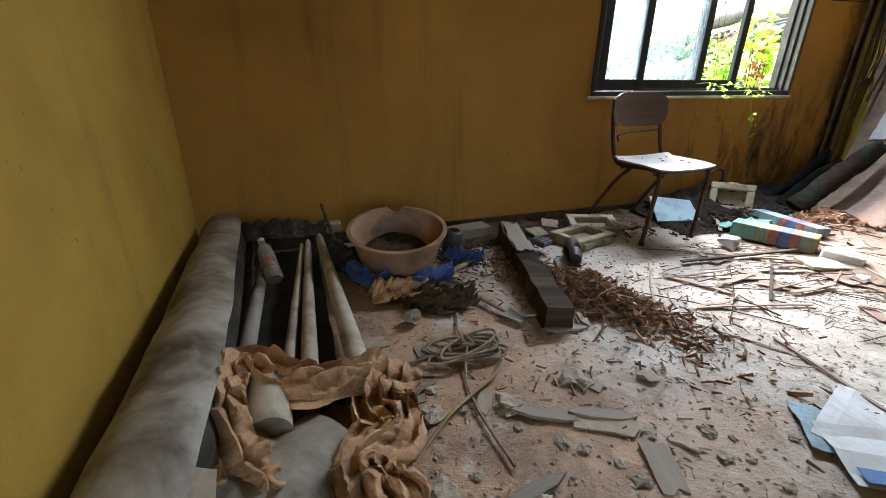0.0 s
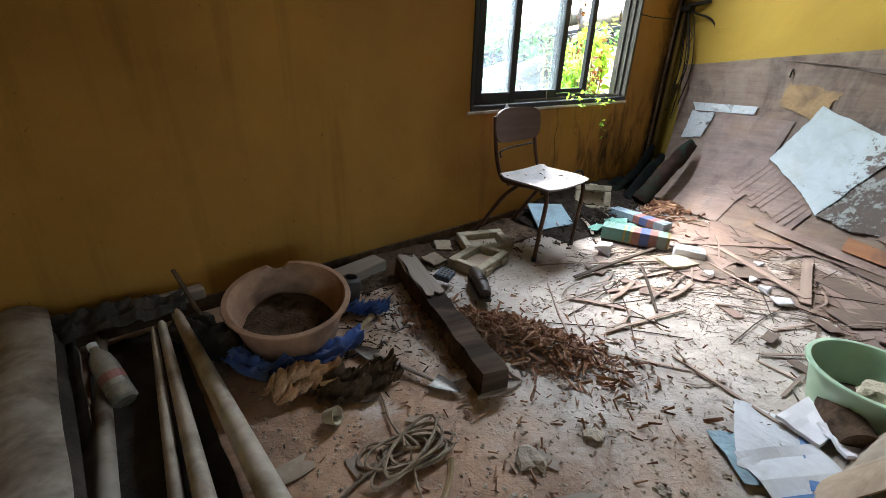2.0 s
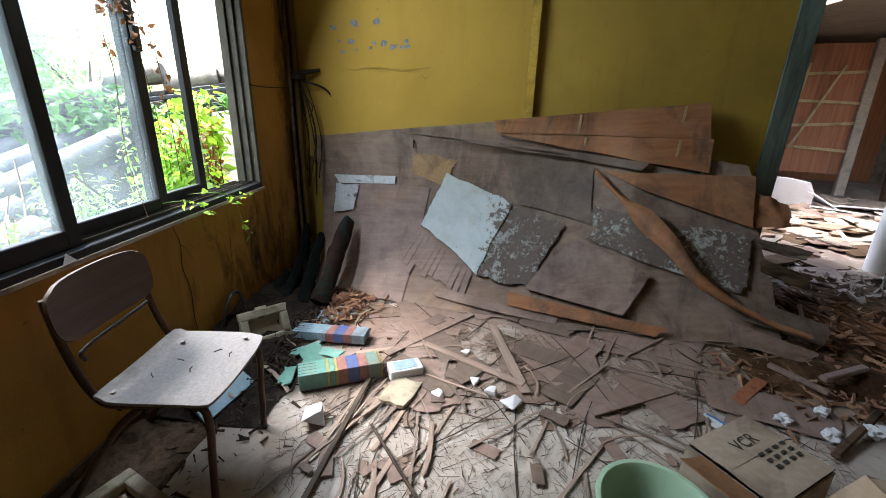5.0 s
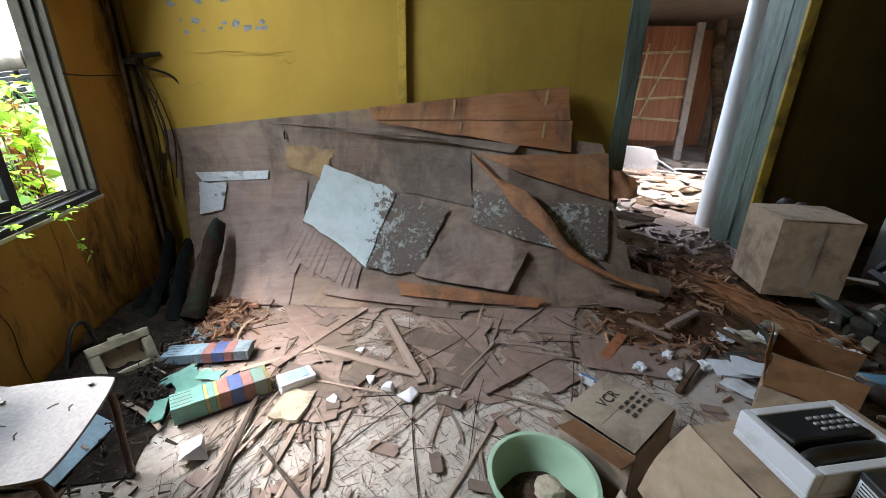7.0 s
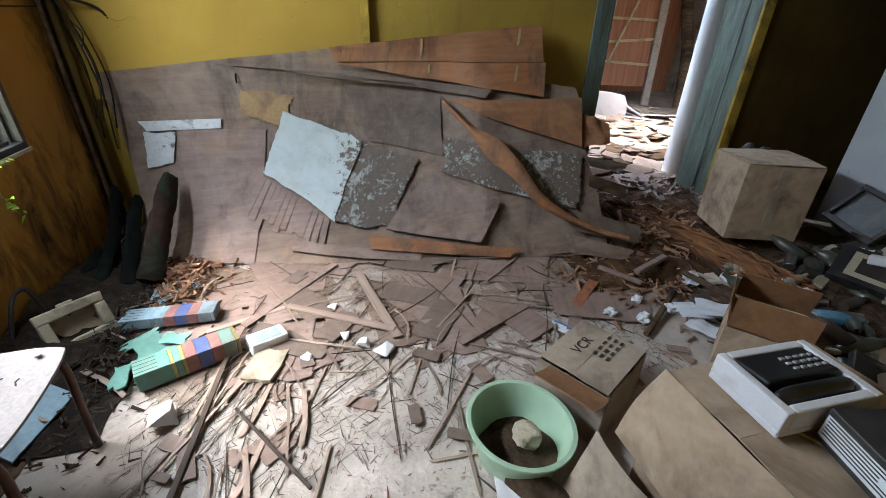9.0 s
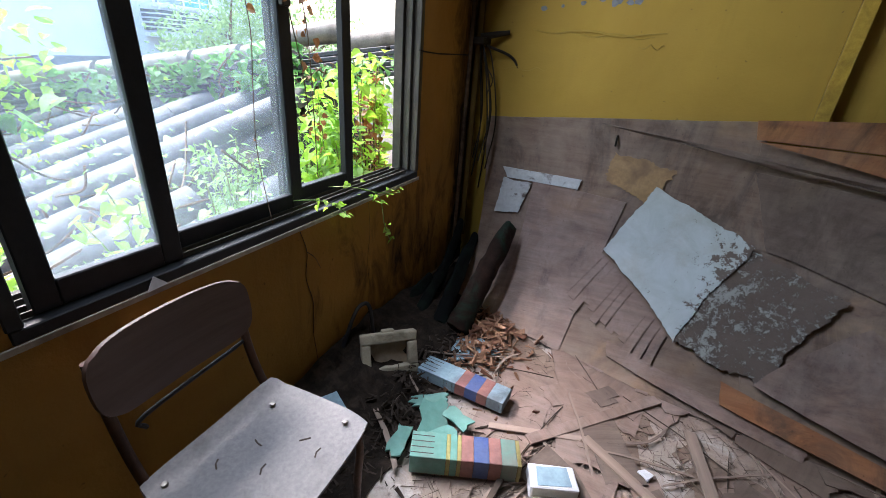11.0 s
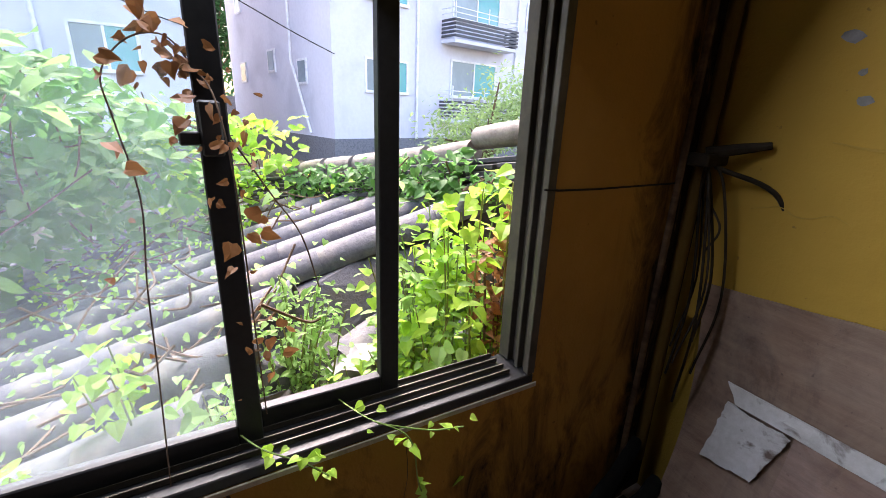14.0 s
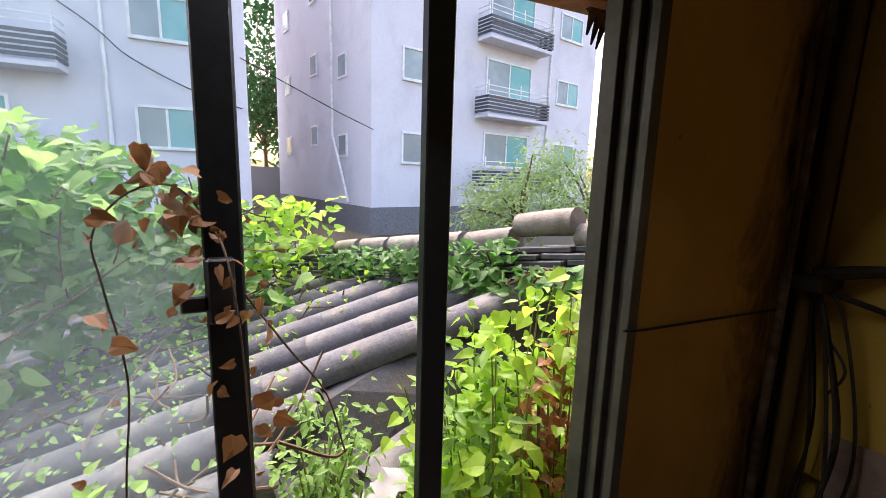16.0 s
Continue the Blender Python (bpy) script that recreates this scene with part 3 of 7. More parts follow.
# peeled paint spots on the board
spots = bmesh.new()
sp = random.Random(5)
for k in range(16):
    cy, cz = -0.28 - 0.62 * sp.random(), 1.66 + 0.09 * sp.random() + (0.13 if k % 4 == 0 else 0)
    rr = sp.uniform(0.007, 0.034)
    ring = [spots.verts.new((-0.0525, cy + rr * sp.uniform(0.6, 1.3) * math.cos(a), cz + rr * sp.uniform(0.5, 1.0) * math.sin(a))) for a in (2 * math.pi * q / 9 for q in range(9))]
    spots.faces.new(ring)
structure("trim_peeled_spots", spots, M_STONE_BASE, "grey spots where yellow paint has peeled off", EM, "trim")

smear = bmesh.new()
for y0, y1, z0, rr in ((-0.36, -1.05, 1.555, 0.012), (-0.55, -1.00, 1.545, 0.008), (-0.95, -1.06, 1.50, 0.006), (-0.20, -0.45, 1.35, 0.004)):
    sweep(smear, curve_points([(-0.0505, y0 + (y1 - y0) * q / 6, z0 + 0.012 * math.sin(q * 1.9 + y0 * 9)) for q in range(7)], 4), [rr * (0.3 + 0.7 * math.sin(math.pi * q / 24)) for q in range(25)], 6, True, 0.12)
structure("trim_paint_smear", smear, M_WALL_DULL, "brown water line across the yellow board", EM, "trim")

# doorway lining
structure("trim_door_north", boxed(-0.012, 0.17, DOOR_N - 0.03, DOOR_N + 0.11, 0, DOOR_H + 0.05, bevel=0.004), M_TRIM, "grey-green painted door lining", EM, "trim")
structure("trim_door_lining", boxed(0.122, 0.37, DOOR_S + 0.002, DOOR_S + 0.034, 0, DOOR_H, bevel=0.004), M_TRIM, "grey-green painted inner door lining", EM, "trim")
structure("trim_door_south", boxed(-0.012, 0.12, DOOR_S + 0.002, DOOR_S + 0.03, 0, DOOR_H, bevel=0.004), M_TRIM, "grey-green painted door lining", EM, "trim")
structure("trim_door_south_edge", boxed(-0.03, -0.002, DOOR_S - 0.06, DOOR_S + 0.032, 0, DOOR_H, bevel=0.004), M_TRIM_Y, "yellow painted door edge", EM, "trim")
structure("trim_door_head", boxed(-0.012, 0.17, DOOR_S + 0.032, DOOR_N - 0.032, DOOR_H - 0.04, DOOR_H + 0.002, bevel=0.004), M_TRIM, "grey-green painted door head", EM, "trim")

# skirting line along the north wall
cracks = bmesh.new()
for ctrl, rr in (([(2.70, 0.76), (2.73, 0.66), (2.715, 0.55), (2.745, 0.42), (2.735, 0.28), (2.75, 0.12)], 0.0045), ([(2.73, 0.66), (2.77, 0.62), (2.80, 0.56)], 0.0025), ([(3.14, 0.75), (3.15, 0.60), (3.13, 0.45), (3.15, 0.3)], 0.002), ([(0.72, 2.0), (0.73, 1.7), (0.725, 1.5)], 0.0012)):
    sweep(cracks, curve_points([(x, 0, z) for x, z in ctrl], 5), rr, 6, True, 0.25)
structure("trim_wall_cracks", cracks, M_CRACK, "dark branching cracks in the plaster below the window", pose(0, NORTH - 0.001, 0), "crack")
structure("baseboard", boxed(WEST + 0.002, 4.2, NORTH - 0.012, NORTH - 0.001, 0.0, 0.07, bevel=0.003), M_BEAM, "dark rotten wooden skirting board")

# ---- ruined next room seen through the doorway ----
structure("wall_next_far", boxed(10.2, 10.35, -7.2, 2.72, 0, 2.6), M_ORANGE_WOOD, "bare brown board wall of the next room")
structure("wall_next_north", boxed(4.72, 10.2, 2.0, 2.15, 0, 2.6), M_PLASTER, "plastered wall of the next room")
structure("wall_next_south", boxed(4.02, 10.2, -7.2, -7.05, 0, 2.6), M_PLASTER, "plastered wall of the next room")
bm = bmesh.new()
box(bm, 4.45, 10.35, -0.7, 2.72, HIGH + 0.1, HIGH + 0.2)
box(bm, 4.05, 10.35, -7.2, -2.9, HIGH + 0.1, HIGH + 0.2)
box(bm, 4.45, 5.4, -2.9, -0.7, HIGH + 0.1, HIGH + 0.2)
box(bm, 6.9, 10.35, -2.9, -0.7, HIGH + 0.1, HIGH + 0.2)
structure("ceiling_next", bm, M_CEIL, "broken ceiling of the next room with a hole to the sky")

# ---- window ----
def window():
    w = thing("window_1", "black aluminium sliding window with dusty panes, half open", "window", pose(0, NORTH, 0), "", "structure")
    fr = bmesh.new()
    d0, d1 = -0.006, 0.14
    box(fr, WX0, WX1, d0, d1, WZ0 - 0.004, WZ0 + 0.028, bevel=0.003)
    box(fr, WX0, WX1, d0, d1, WZ1 - 0.03, WZ1 + 0.004, bevel=0.003)
    box(fr, WX0 - 0.004, WX0 + 0.028, d0, d1, WZ0 + 0.029, WZ1 - 0.031, bevel=0.003)
    part("window_frame", fr, M_BLACK_METAL, w)
    # running tracks and the pale outer sub-frame
    tr = bmesh.new()
    for y in (0.03, 0.062, 0.1, 0.132):
        box(tr, WX0 + 0.03, WX1 - 0.07, y - 0.002, y + 0.002, WZ0 + 0.03, WZ0 + 0.045)
    # grey instead of the frame's black, puts the sky light on the track into its colour
    part("track", tr, M_GREY_METAL, w, "double running track, greyed for the sky light on top")
    jb = bmesh.new()
    for x0, x1, y0, y1 in ((WX1 - 0.026, WX1 + 0.004, d0, 0.018), (WX1 - 0.012, WX1 + 0.003, 0.019, 0.04), (WX1 - 0.03, WX1 + 0.003, 0.041, 0.058), (WX1 - 0.012, WX1 + 0.003, 0.059, 0.09), (WX1 - 0.03, WX1 + 0.003, 0.091, 0.14)):
        box(jb, x0, x1, y0, y1, WZ0 + 0.03, WZ1 - 0.032, bevel=0.002)
    part("jamb", jb, M_GREY_METAL, w, "weathered grey aluminium jamb with grooves")
    sl = bmesh.new()
    box(sl, WX0 - 0.03, WX1 + 0.012, -0.012, -0.0065, WZ0 - 0.02, WZ0 - 0.002, bevel=0.002)
    part("sill", sl, M_PLASTER, w, "pale chipped filler strip under the frame")
    for name, x0, x1, y, glazed in (("sash", 1.925, 2.272, 0.040, True), ("sash", 2.238, 2.795, 0.078, True), ("sash", 2.742, 3.165, 0.116, False)):
        sb = bmesh.new()
        z0, z1, t = WZ0 + 0.032, WZ1 - 0.034, 0.016
        st = 0.054
        box(sb, x0, x0 + st, y - t, y + t, z0, z1, bevel=0.003)
        box(sb, x1 - st, x1, y - t, y + t, z0, z1, bevel=0.003)
        box(sb, x0 + st, x1 - st, y - t, y + t, z0, z0 + 0.065, bevel=0.003)
        box(sb, x0 + st, x1 - st, y - t, y + t, z1 - 0.05, z1, bevel=0.003)
        s = part(name, sb, M_BLACK_METAL, w)
        if not glazed:
            continue
        gl = part("pane", boxed(x0 + st - 0.004, x1 - st + 0.004, y - 0.002, y + 0.002, z0 + 0.06, z1 - 0.045), M_GLASS, s, "dusty glass pane")
        gl.visible_shadow = False
        if 2.5 < x1 < 3:
            lb = bmesh.new()
            box(lb, x1 - 0.05, x1 - 0.012, y - t - 0.022, y - t - 0.001, 1.50, 1.60, bevel=0.004)
            box(lb, x1 - 0.085, x1 - 0.05, y - t - 0.018, y - t - 0.004, 1.52, 1.545, bevel=0.003)
            part("latch", lb, M_BLACK_PLASTIC, s, "black crescent latch")


window()


# ---- the neighbour's fallen tiled roof ----
RIDGE0, RIDGE_U, DOWN = Vector((4.58, 3.62, 1.16)), Vector((-0.365, 0.93, -0.165)), Vector((-0.97, -0.18, -0.30))


ROW = Vector((-0.93, 0.19, -0.307)).normalized()


def roof_point(a, s, lift=0.0):
    return RIDGE0 + RIDGE_U * a + DOWN * s + Vector((0, 0, lift))


def neighbour_roof():
    roof = thing("tiled_roof", "old sagging roof of dark grey clay tiles overgrown with vines", "roof", pose(0, 0, 0))
    def bed_point(u, v):
        a = -0.2 + 5.2 * u
        p = roof_point(a, 0.05 + v * min(4.2, max(0.3, (3.62 + 0.93 * a - 2.95) / 0.18)), -0.02 + 0.03 * noise.noise((u * 9, v * 7, 1)))
        sunk = max(0.0, min(1.0, (p.x - 2.9) * 4)) * max(0.0, min(1.0, (3.75 - p.y) * 4))
        p.z -= 0.5 * sunk + 0.12 * sunk * noise.noise(p * 6)
        return p
    bed = sheet(bed_point, 24, 14, 0.08)
    part("roof_bed", bed, M_TILE_BED, roof)
    # one convex tile along +x
    bm = bmesh.new()
    n, r, t, ln = 10, 0.112, 0.02, 0.43
    loops = []
    for x, rr in ((0, r), (ln, r * 1.05)):
        outer = [bm.verts.new((x, rr * math.cos(math.pi * k / n), rr * math.sin(math.pi * k / n))) for k in range(n + 1)]
        inner = [bm.verts.new((x, (rr - t) * math.cos(math.pi * k / n), (rr - t) * math.sin(math.pi * k / n))) for k in range(n + 1)]
        loops.append((outer, inner))
    (o0, i0), (o1, i1) = loops
    for k in range(n):
        bm.faces.new((o0[k], o1[k], o1[k + 1], o0[k + 1]))
        bm.faces.new((i0[k + 1], i1[k + 1], i1[k], i0[k]))
        bm.faces.new((o0[k + 1], i0[k + 1], i0[k], o0[k]))
        bm.faces.new((o1[k], i1[k], i1[k + 1], o1[k + 1]))
    first = part("roof_tile", bm, M_TILE, roof, "", True)
    tile = first.data
    r2 = random.Random(3)
    across = (RIDGE_U - ROW * RIDGE_U.dot(ROW)).normalized()
    base = Matrix((ROW, across, ROW.cross(across))).transposed()
    if (base @ Vector((0, 0, 1))).z < 0:
        base = base @ Matrix.Diagonal((1, -1, -1))
    made = 0
    for row in range(16):
        a = -1.55 + row * 0.42
        for k in range(12):
            p = RIDGE0 + RIDGE_U * (a + r2.uniform(-0.006, 0.006)) + ROW * (0.2 + k * 0.38) + Vector((0, 0, 0.0))
            if p.y < 2.98 or (p.x > 3.15 and p.y < 3.62):
                continue
            ob = first if made == 0 else new("roof_tile", tile)
            ob.parent = roof
            ob.matrix_basis = Matrix.Translation(p) @ (base @ Euler((r2.uniform(-0.05, 0.05), 0.012 + r2.uniform(-0.012, 0.012), r2.uniform(-0.015, 0.015))).to_matrix()).to_4x4()
            made += 1
    # slipped and broken tiles at the collapsed corner
    for k in range(10):
        ob = new("roof_tile", tile)
        ob.parent = roof
        ob.matrix_basis = pose(3.0 + 0.75 * r2.random(), 3.2 + 0.75 * r2.random(), 0.24 + 0.3 * r2.random(), r2.uniform(-25, 25), r2.uniform(-5, 35), r2.uniform(150, 260))
    # ridge: dark slate courses under pale cap tiles
    ub = (Vector((RIDGE_U.x, RIDGE_U.y, RIDGE_U.z))).normalized()
    side = Vector((DOWN.x, DOWN.y, 0)).normalized()
    rot = Matrix((ub, side, ub.cross(side))).transposed()
    if (rot @ Vector((0, 0, 1))).z < 0:
        rot = rot @ Matrix.Diagonal((1, -1, -1))
    sm = boxed(-0.17, 0.17, -0.13, 0.13, -0.017, 0.017, bevel=0.005)
    slate = part("ridge_slate", sm, M_SLATE, roof)
    sdata = slate.data
    cm_ = bmesh.new()
    sweep(cm_, [(-0.21, 0, 0), (0.0, 0, 0.004), (0.21, 0, 0)], [0.085, 0.082, 0.078], 12)
    cap = part("ridge_cap", cm_, M_RIDGE, roof, "", True)
    cdata = cap.data
    first_s, first_c = True, True
    for c in range(6):
        for k in range(16):
            ob = slate if first_s else new("ridge_slate", sdata)
            first_s = False
            ob.parent = roof
            p = RIDGE0 + RIDGE_U * (-0.6 + 0.345 * k + 0.17 * (c % 2)) + Vector((0, 0, 0.037 * c + 0.02))
            p += side * (0.03 * (5 - c) + r2.uniform(-0.02, 0.02))
            ob.matrix_basis = Matrix.Translation(p) @ (rot @ Euler((r2.uniform(-0.03, 0.03), r2.uniform(-0.02, 0.02), r2.uniform(-0.06, 0.06))).to_matrix()).to_4x4()
    for k in range(13):
        ob = cap if first_c else new("ridge_cap", cdata)
        first_c = False
        ob.parent = roof
        p = RIDGE0 + RIDGE_U * (-0.5 + 0.415 * k) + Vector((0, 0, 0.27 + (0.09 if k == 2 else 0)))
        ob.matrix_basis = Matrix.Translation(p) @ (rot @ Euler((0, r2.uniform(-0.03, 0.03), r2.uniform(-0.04, 0.04))).to_matrix()).to_4x4()


neighbour_roof()
structure("ground", boxed(-900, 900, -900, 1500, -0.7, -0.35), M_GROUND, "weedy soil and yards reaching to the horizon")


# ---- apartment blocks across the yard ----
def flat_window(parent, x0, x1, z0, z1, glass=M_TEAL_PANE, split=True, y=0.0):
    """A window on the face y = 0 of a house, facing -y."""
    f, t = bmesh.new(), 0.07
    box(f, x0, x1, y - 0.05, y + 0.05, z1 - t, z1)
    box(f, x0, x1, y - 0.09, y + 0.05, z0 - 0.02, z0 + t)
    box(f, x0, x0 + t, y - 0.05, y + 0.05, z0 + t, z1 - t)
    box(f, x1 - t, x1, y - 0.05, y + 0.05, z0 + t, z1 - t)
    xm = (x0 + x1) / 2
    if split:
        box(f, xm - 0.03, xm + 0.03, y - 0.04, y + 0.05, z0 + t, z1 - t)
    w = part("window", f, M_WHITE_FRAME, parent)
    if split:
        part("pane", boxed(x0 + t, xm - 0.03, y - 0.012, y + 0.02, z0 + t, z1 - t), M_GREY_PANE, w)
        part("pane", boxed(xm + 0.03, x1 - t, y - 0.012, y + 0.02, z0 + t, z1 - t), glass, w)
    else:
        part("pane", boxed(x0 + t, x1 - t, y - 0.012, y + 0.02, z0 + t, z1 - t), glass, w)


def balcony(parent, x0, x1, z, deep=0.75):
    b = part("balcony", boxed(x0, x1, -deep, -0.001, z - 0.12, z), M_FACADE, parent)
    for k in range(7):
        zz = z + 0.06 + 0.13 * k
        if k > 4:
            zz = z + 0.66 + 0.17 * (k - 4)
        m = M_RAIL if k < 5 else M_WHITE_FRAME
        h = 0.085 if k < 5 else 0.03
        s = bmesh.new()
        box(s, x0, x1, -deep - 0.02, -deep + 0.01, zz, zz + h)
        box(s, x0 - 0.02, x0 + 0.01, -deep + 0.01, -0.02, zz, zz + h)
        box(s, x1 - 0.01, x1 + 0.02, -deep + 0.01, -0.02, zz, zz + h)
        part("rail", s, m, b)
    for x in (x0 + 0.02, (x0 + x1) / 2, x1 - 0.02):
        part("post", boxed(x - 0.02, x + 0.02, -deep + 0.011, -deep + 0.04, z, z + 1.2), M_WHITE_FRAME, b)


def block(m, wide, deep, high, label, windows, balconies, side):
    h = thing("apartment_building", label, "building", m)
    part("wall", boxed(0, wide, 0, deep, -0.9, high), M_FACADE, h)
    part("plinth", boxed(-0.03, wide + 0.03, -0.03, deep + 0.03, -1.2, 0.42), M_STONE_BASE, h, "speckled stone base")
    part("roof", boxed(-0.15, wide + 0.15, -0.15, deep + 0.15, high, high + 0.35), M_FACADE_SIDE, h)
    for x0, x1, z0, z1 in windows:
        flat_window(h, x0, x1, z0, z1)
    for x0, x1, z in balconies:
        balcony(h, x0, x1, z)
    for x in (3.35, 8.75):
        if x < wide - 1 and windows[0][0] > 1:
            part("drainpipe", sweep(bmesh.new(), [(x, -0.06, 0.4), (x, -0.06, high)], 0.05, 8), M_WHITE_FRAME, h)
    for y, zs in side:
        for z in zs:
            w = part("window", boxed(-0.05, 0.02, y, y + 0.75, z, z + 0.85), M_WHITE_FRAME, h)
            part("pane", boxed(-0.06, -0.051, y + 0.08, y + 0.67, z + 0.08, z + 0.77), M_GREY_PANE, w)
    part("drainpipe", sweep(bmesh.new(), [(-0.08, 3.0, high), (-0.08, 3.0, 3.0), (-0.08, 1.6, 0.5)], 0.05, 8), M_WHITE_FRAME, h)
    return h


ZS = [2.15 + 2.8 * k for k in range(4)]
block(pose(6.72, 16.0, 0.2, 0, 0, 12), 12.1, 10.2, 13.5, "light grey four-storey apartment block with balconies and teal windows",
      [(1.17, 2.95, z - 0.2, z + 0.9) for z in ZS] + [(9.3, 10.9, z - 0.05, z + 1.05) for z in ZS] + [(5.0, 7.6, z - 0.2, z + 1.2) for z in ZS],
      [(4.5, 8.0, z - 1.0) for z in ZS[:4]], [(1.8, [z for z in ZS]), (4.6, [z + 0.5 for z in ZS]), (8.0, [z + 0.2 for z in ZS])])
block(pose(-9.0, 16.0, 0.1, 0, 0, 0), 12.05, 10.0, 13.5, "light grey apartment block with teal windows beside the yard",
      [(9.3, 10.75, z, z + 1.15) for z in ZS] + [(5.2, 6.8, z - 0.1, z + 1.15) for z in ZS] + [(0.8, 2.4, z, z + 1.15) for z in ZS],
      [(5.0, 8.0, z - 0.95) for z in ZS], [])

# ---- boards fallen against the east wall ----
def lining(y, z, off=0.0):
    """A point on the sagging surface of the fallen boards at y and height z, off towards the room."""
    xw, xf, zt = 4.24 - 0.077 * (NORTH - y), 3.2 + (y + 0.6) * 0.29, 1.06 + 0.11 * (2.34 - y)
    q, k = min(max(z / zt, 0), 1), min(max((y - 0.1) / 1.1, 0), 1)
    xf -= 0.1 + 0.2 * k
    return Vector((xw - (xw - xf) * (1 - q) ** (1.0 + 3.3 * k) - off, y, z + off * 0.25 + 0.004))


def board(name, quad, off, material, label, category="board", jag=0.02, nu=14, nv=10, thick=0.006, seed=1, wave=0.008, group="fallen boards"):
    """A bent board with corners (y, z): top north, top south, bottom south, bottom north."""
    a, b, c, d = quad

    def at(u, v):
        y = (a[0] + (b[0] - a[0]) * u) * (1 - v) + (d[0] + (c[0] - d[0]) * u) * v
        z = (a[1] + (b[1] - a[1]) * u) * (1 - v) + (d[1] + (c[1] - d[1]) * u) * v
        return lining(y, z, off + wave * noise.noise((u * 3 + seed, v * 3, seed * 0.7)))
    return solo(name, sheet(at, nu, nv, thick, jag, seed), material, label, category, None, group, "", True)


board("wall_lining_board", ((2.40, 1.06), (0.95, 1.215), (0.75, 0.0), (2.30, 0.0)), 0.0, M_PLY_GREY, "long dusty grey-brown wall board sagging from wall to floor", jag=0.004, nu=26, nv=18, seed=2)
board("wall_lining_board", ((0.97, 1.13), (-0.60, 1.00), (-0.66, 0.0), (0.80, 0.0)), 0.004, M_PLY_GREY, "dusty grey wall board slumped against the wall", jag=0.012, nu=34, nv=22, seed=3)
board("plywood_strip", ((1.01, 1.205), (-0.40, 1.36), (-0.38, 1.135), (0.99, 1.12)), 0.035, M_PLY, "long brown plywood strip leaning along the wall", jag=0.004, nu=24, nv=4, seed=4)
board("plywood_strip", ((0.99, 1.11), (-0.39, 1.13), (-0.34, 0.93), (0.48, 1.03)), 0.055, M_PLY, "brown plywood strip with pale joint marks", jag=0.004, nu=20, nv=4, seed=5)
board("grey_strip", ((1.70, 1.10), (0.0, 0.97), (0.05, 0.92), (1.0, 1.015)), 0.06, M_PLY_DARK, "thin grey board strip warped away from the wall", jag=0.01, nu=24, nv=3, seed=6, wave=0.03)
board("plywood_board", ((0.27, 0.90), (-0.60, 0.93), (-0.55, 0.64), (0.02, 0.80)), 0.05, M_PLY, "brown plywood panel leaning on grey boards", jag=0.01, seed=7)
board("grey_board", ((0.32, 0.68), (-0.57, 0.60), (-0.50, 0.27), (0.37, 0.46)), 0.035, M_FLAKE, "grey board with torn edges and plaster crust", jag=0.05, nu=26, nv=20, seed=8)
board("grey_board", ((0.95, 0.98), (0.30, 0.93), (0.33, 0.55), (0.80, 0.62)), 0.022, M_PLY_DARK, "dusty dark stained board panel", jag=0.02, nu=22, nv=18, seed=18)
board("white_painted_board", ((1.35, 0.82), (0.83, 0.63), (1.09, 0.16), (1.53, 0.42)), 0.045, M_WHITE_BOARD, "broken pale blue-white painted board flaking on one side", jag=0.022, nu=44, nv=44, seed=9)
board("flaking_board", ((0.86, 0.63), (0.47, 0.53), (0.74, 0.13), (1.12, 0.16)), 0.034, M_FLAKE, "grey board with crusts of flaking pale paint", jag=0.05, nu=34, nv=34, seed=10)
board("dark_board", ((0.42, 0.47), (0.02, 0.33), (0.18, 0.09), (0.78, 0.14)), 0.055, M_PLY_BROWN, "plain grey-brown board with a snapped corner", jag=0.012, nu=22, nv=14, seed=11)
board("brown_strip", ((0.90, 0.12), (-0.07, 0.06), (-0.02, 0.004), (0.89, 0.06)), 0.05, M_PLY, "reddish brown board strip at the foot of the boards", jag=0.03, nu=20, nv=4, seed=12)
board("brown_strip", ((1.40, 0.09), (0.56, 0.04), (0.58, 0.003), (1.38, 0.05)), 0.03, M_PLY_BROWN, "pale pinkish board strip at the foot of the boards", jag=0.02, nu=18, nv=3, seed=22)
board("brown_sheet", ((2.03, 0.72), (1.47, 0.70), (1.60, 0.0), (2.04, 0.0)), 0.012, M_PLY_BROWN, "brown sheet curving down from the wall to the floor", jag=0.006, nu=12, nv=18, seed=13)
board("white_strip", ((2.24, 0.765), (1.73, 0.775), (1.74, 0.715), (2.20, 0.70)), 0.02, M_WHITE_STRIP, "white painted strip with scuffed edges", jag=0.02, nu=24, nv=4, seed=14)
board("white_strip", ((2.23, 0.70), (2.03, 0.70), (2.08, 0.49), (2.25, 0.46)), 0.018, M_WHITE_STRIP, "piece of white painted board with dark scratches", jag=0.05, nu=14, nv=14, seed=15)
board("tan_stained_patch", ((1.62, 0.97), (1.24, 0.93), (1.36, 0.70), (1.62, 0.80)), 0.016, M_TAN_PATCH, "tan patch of bare board", jag=0.10, nu=34, nv=26, seed=16, thick=0.002)
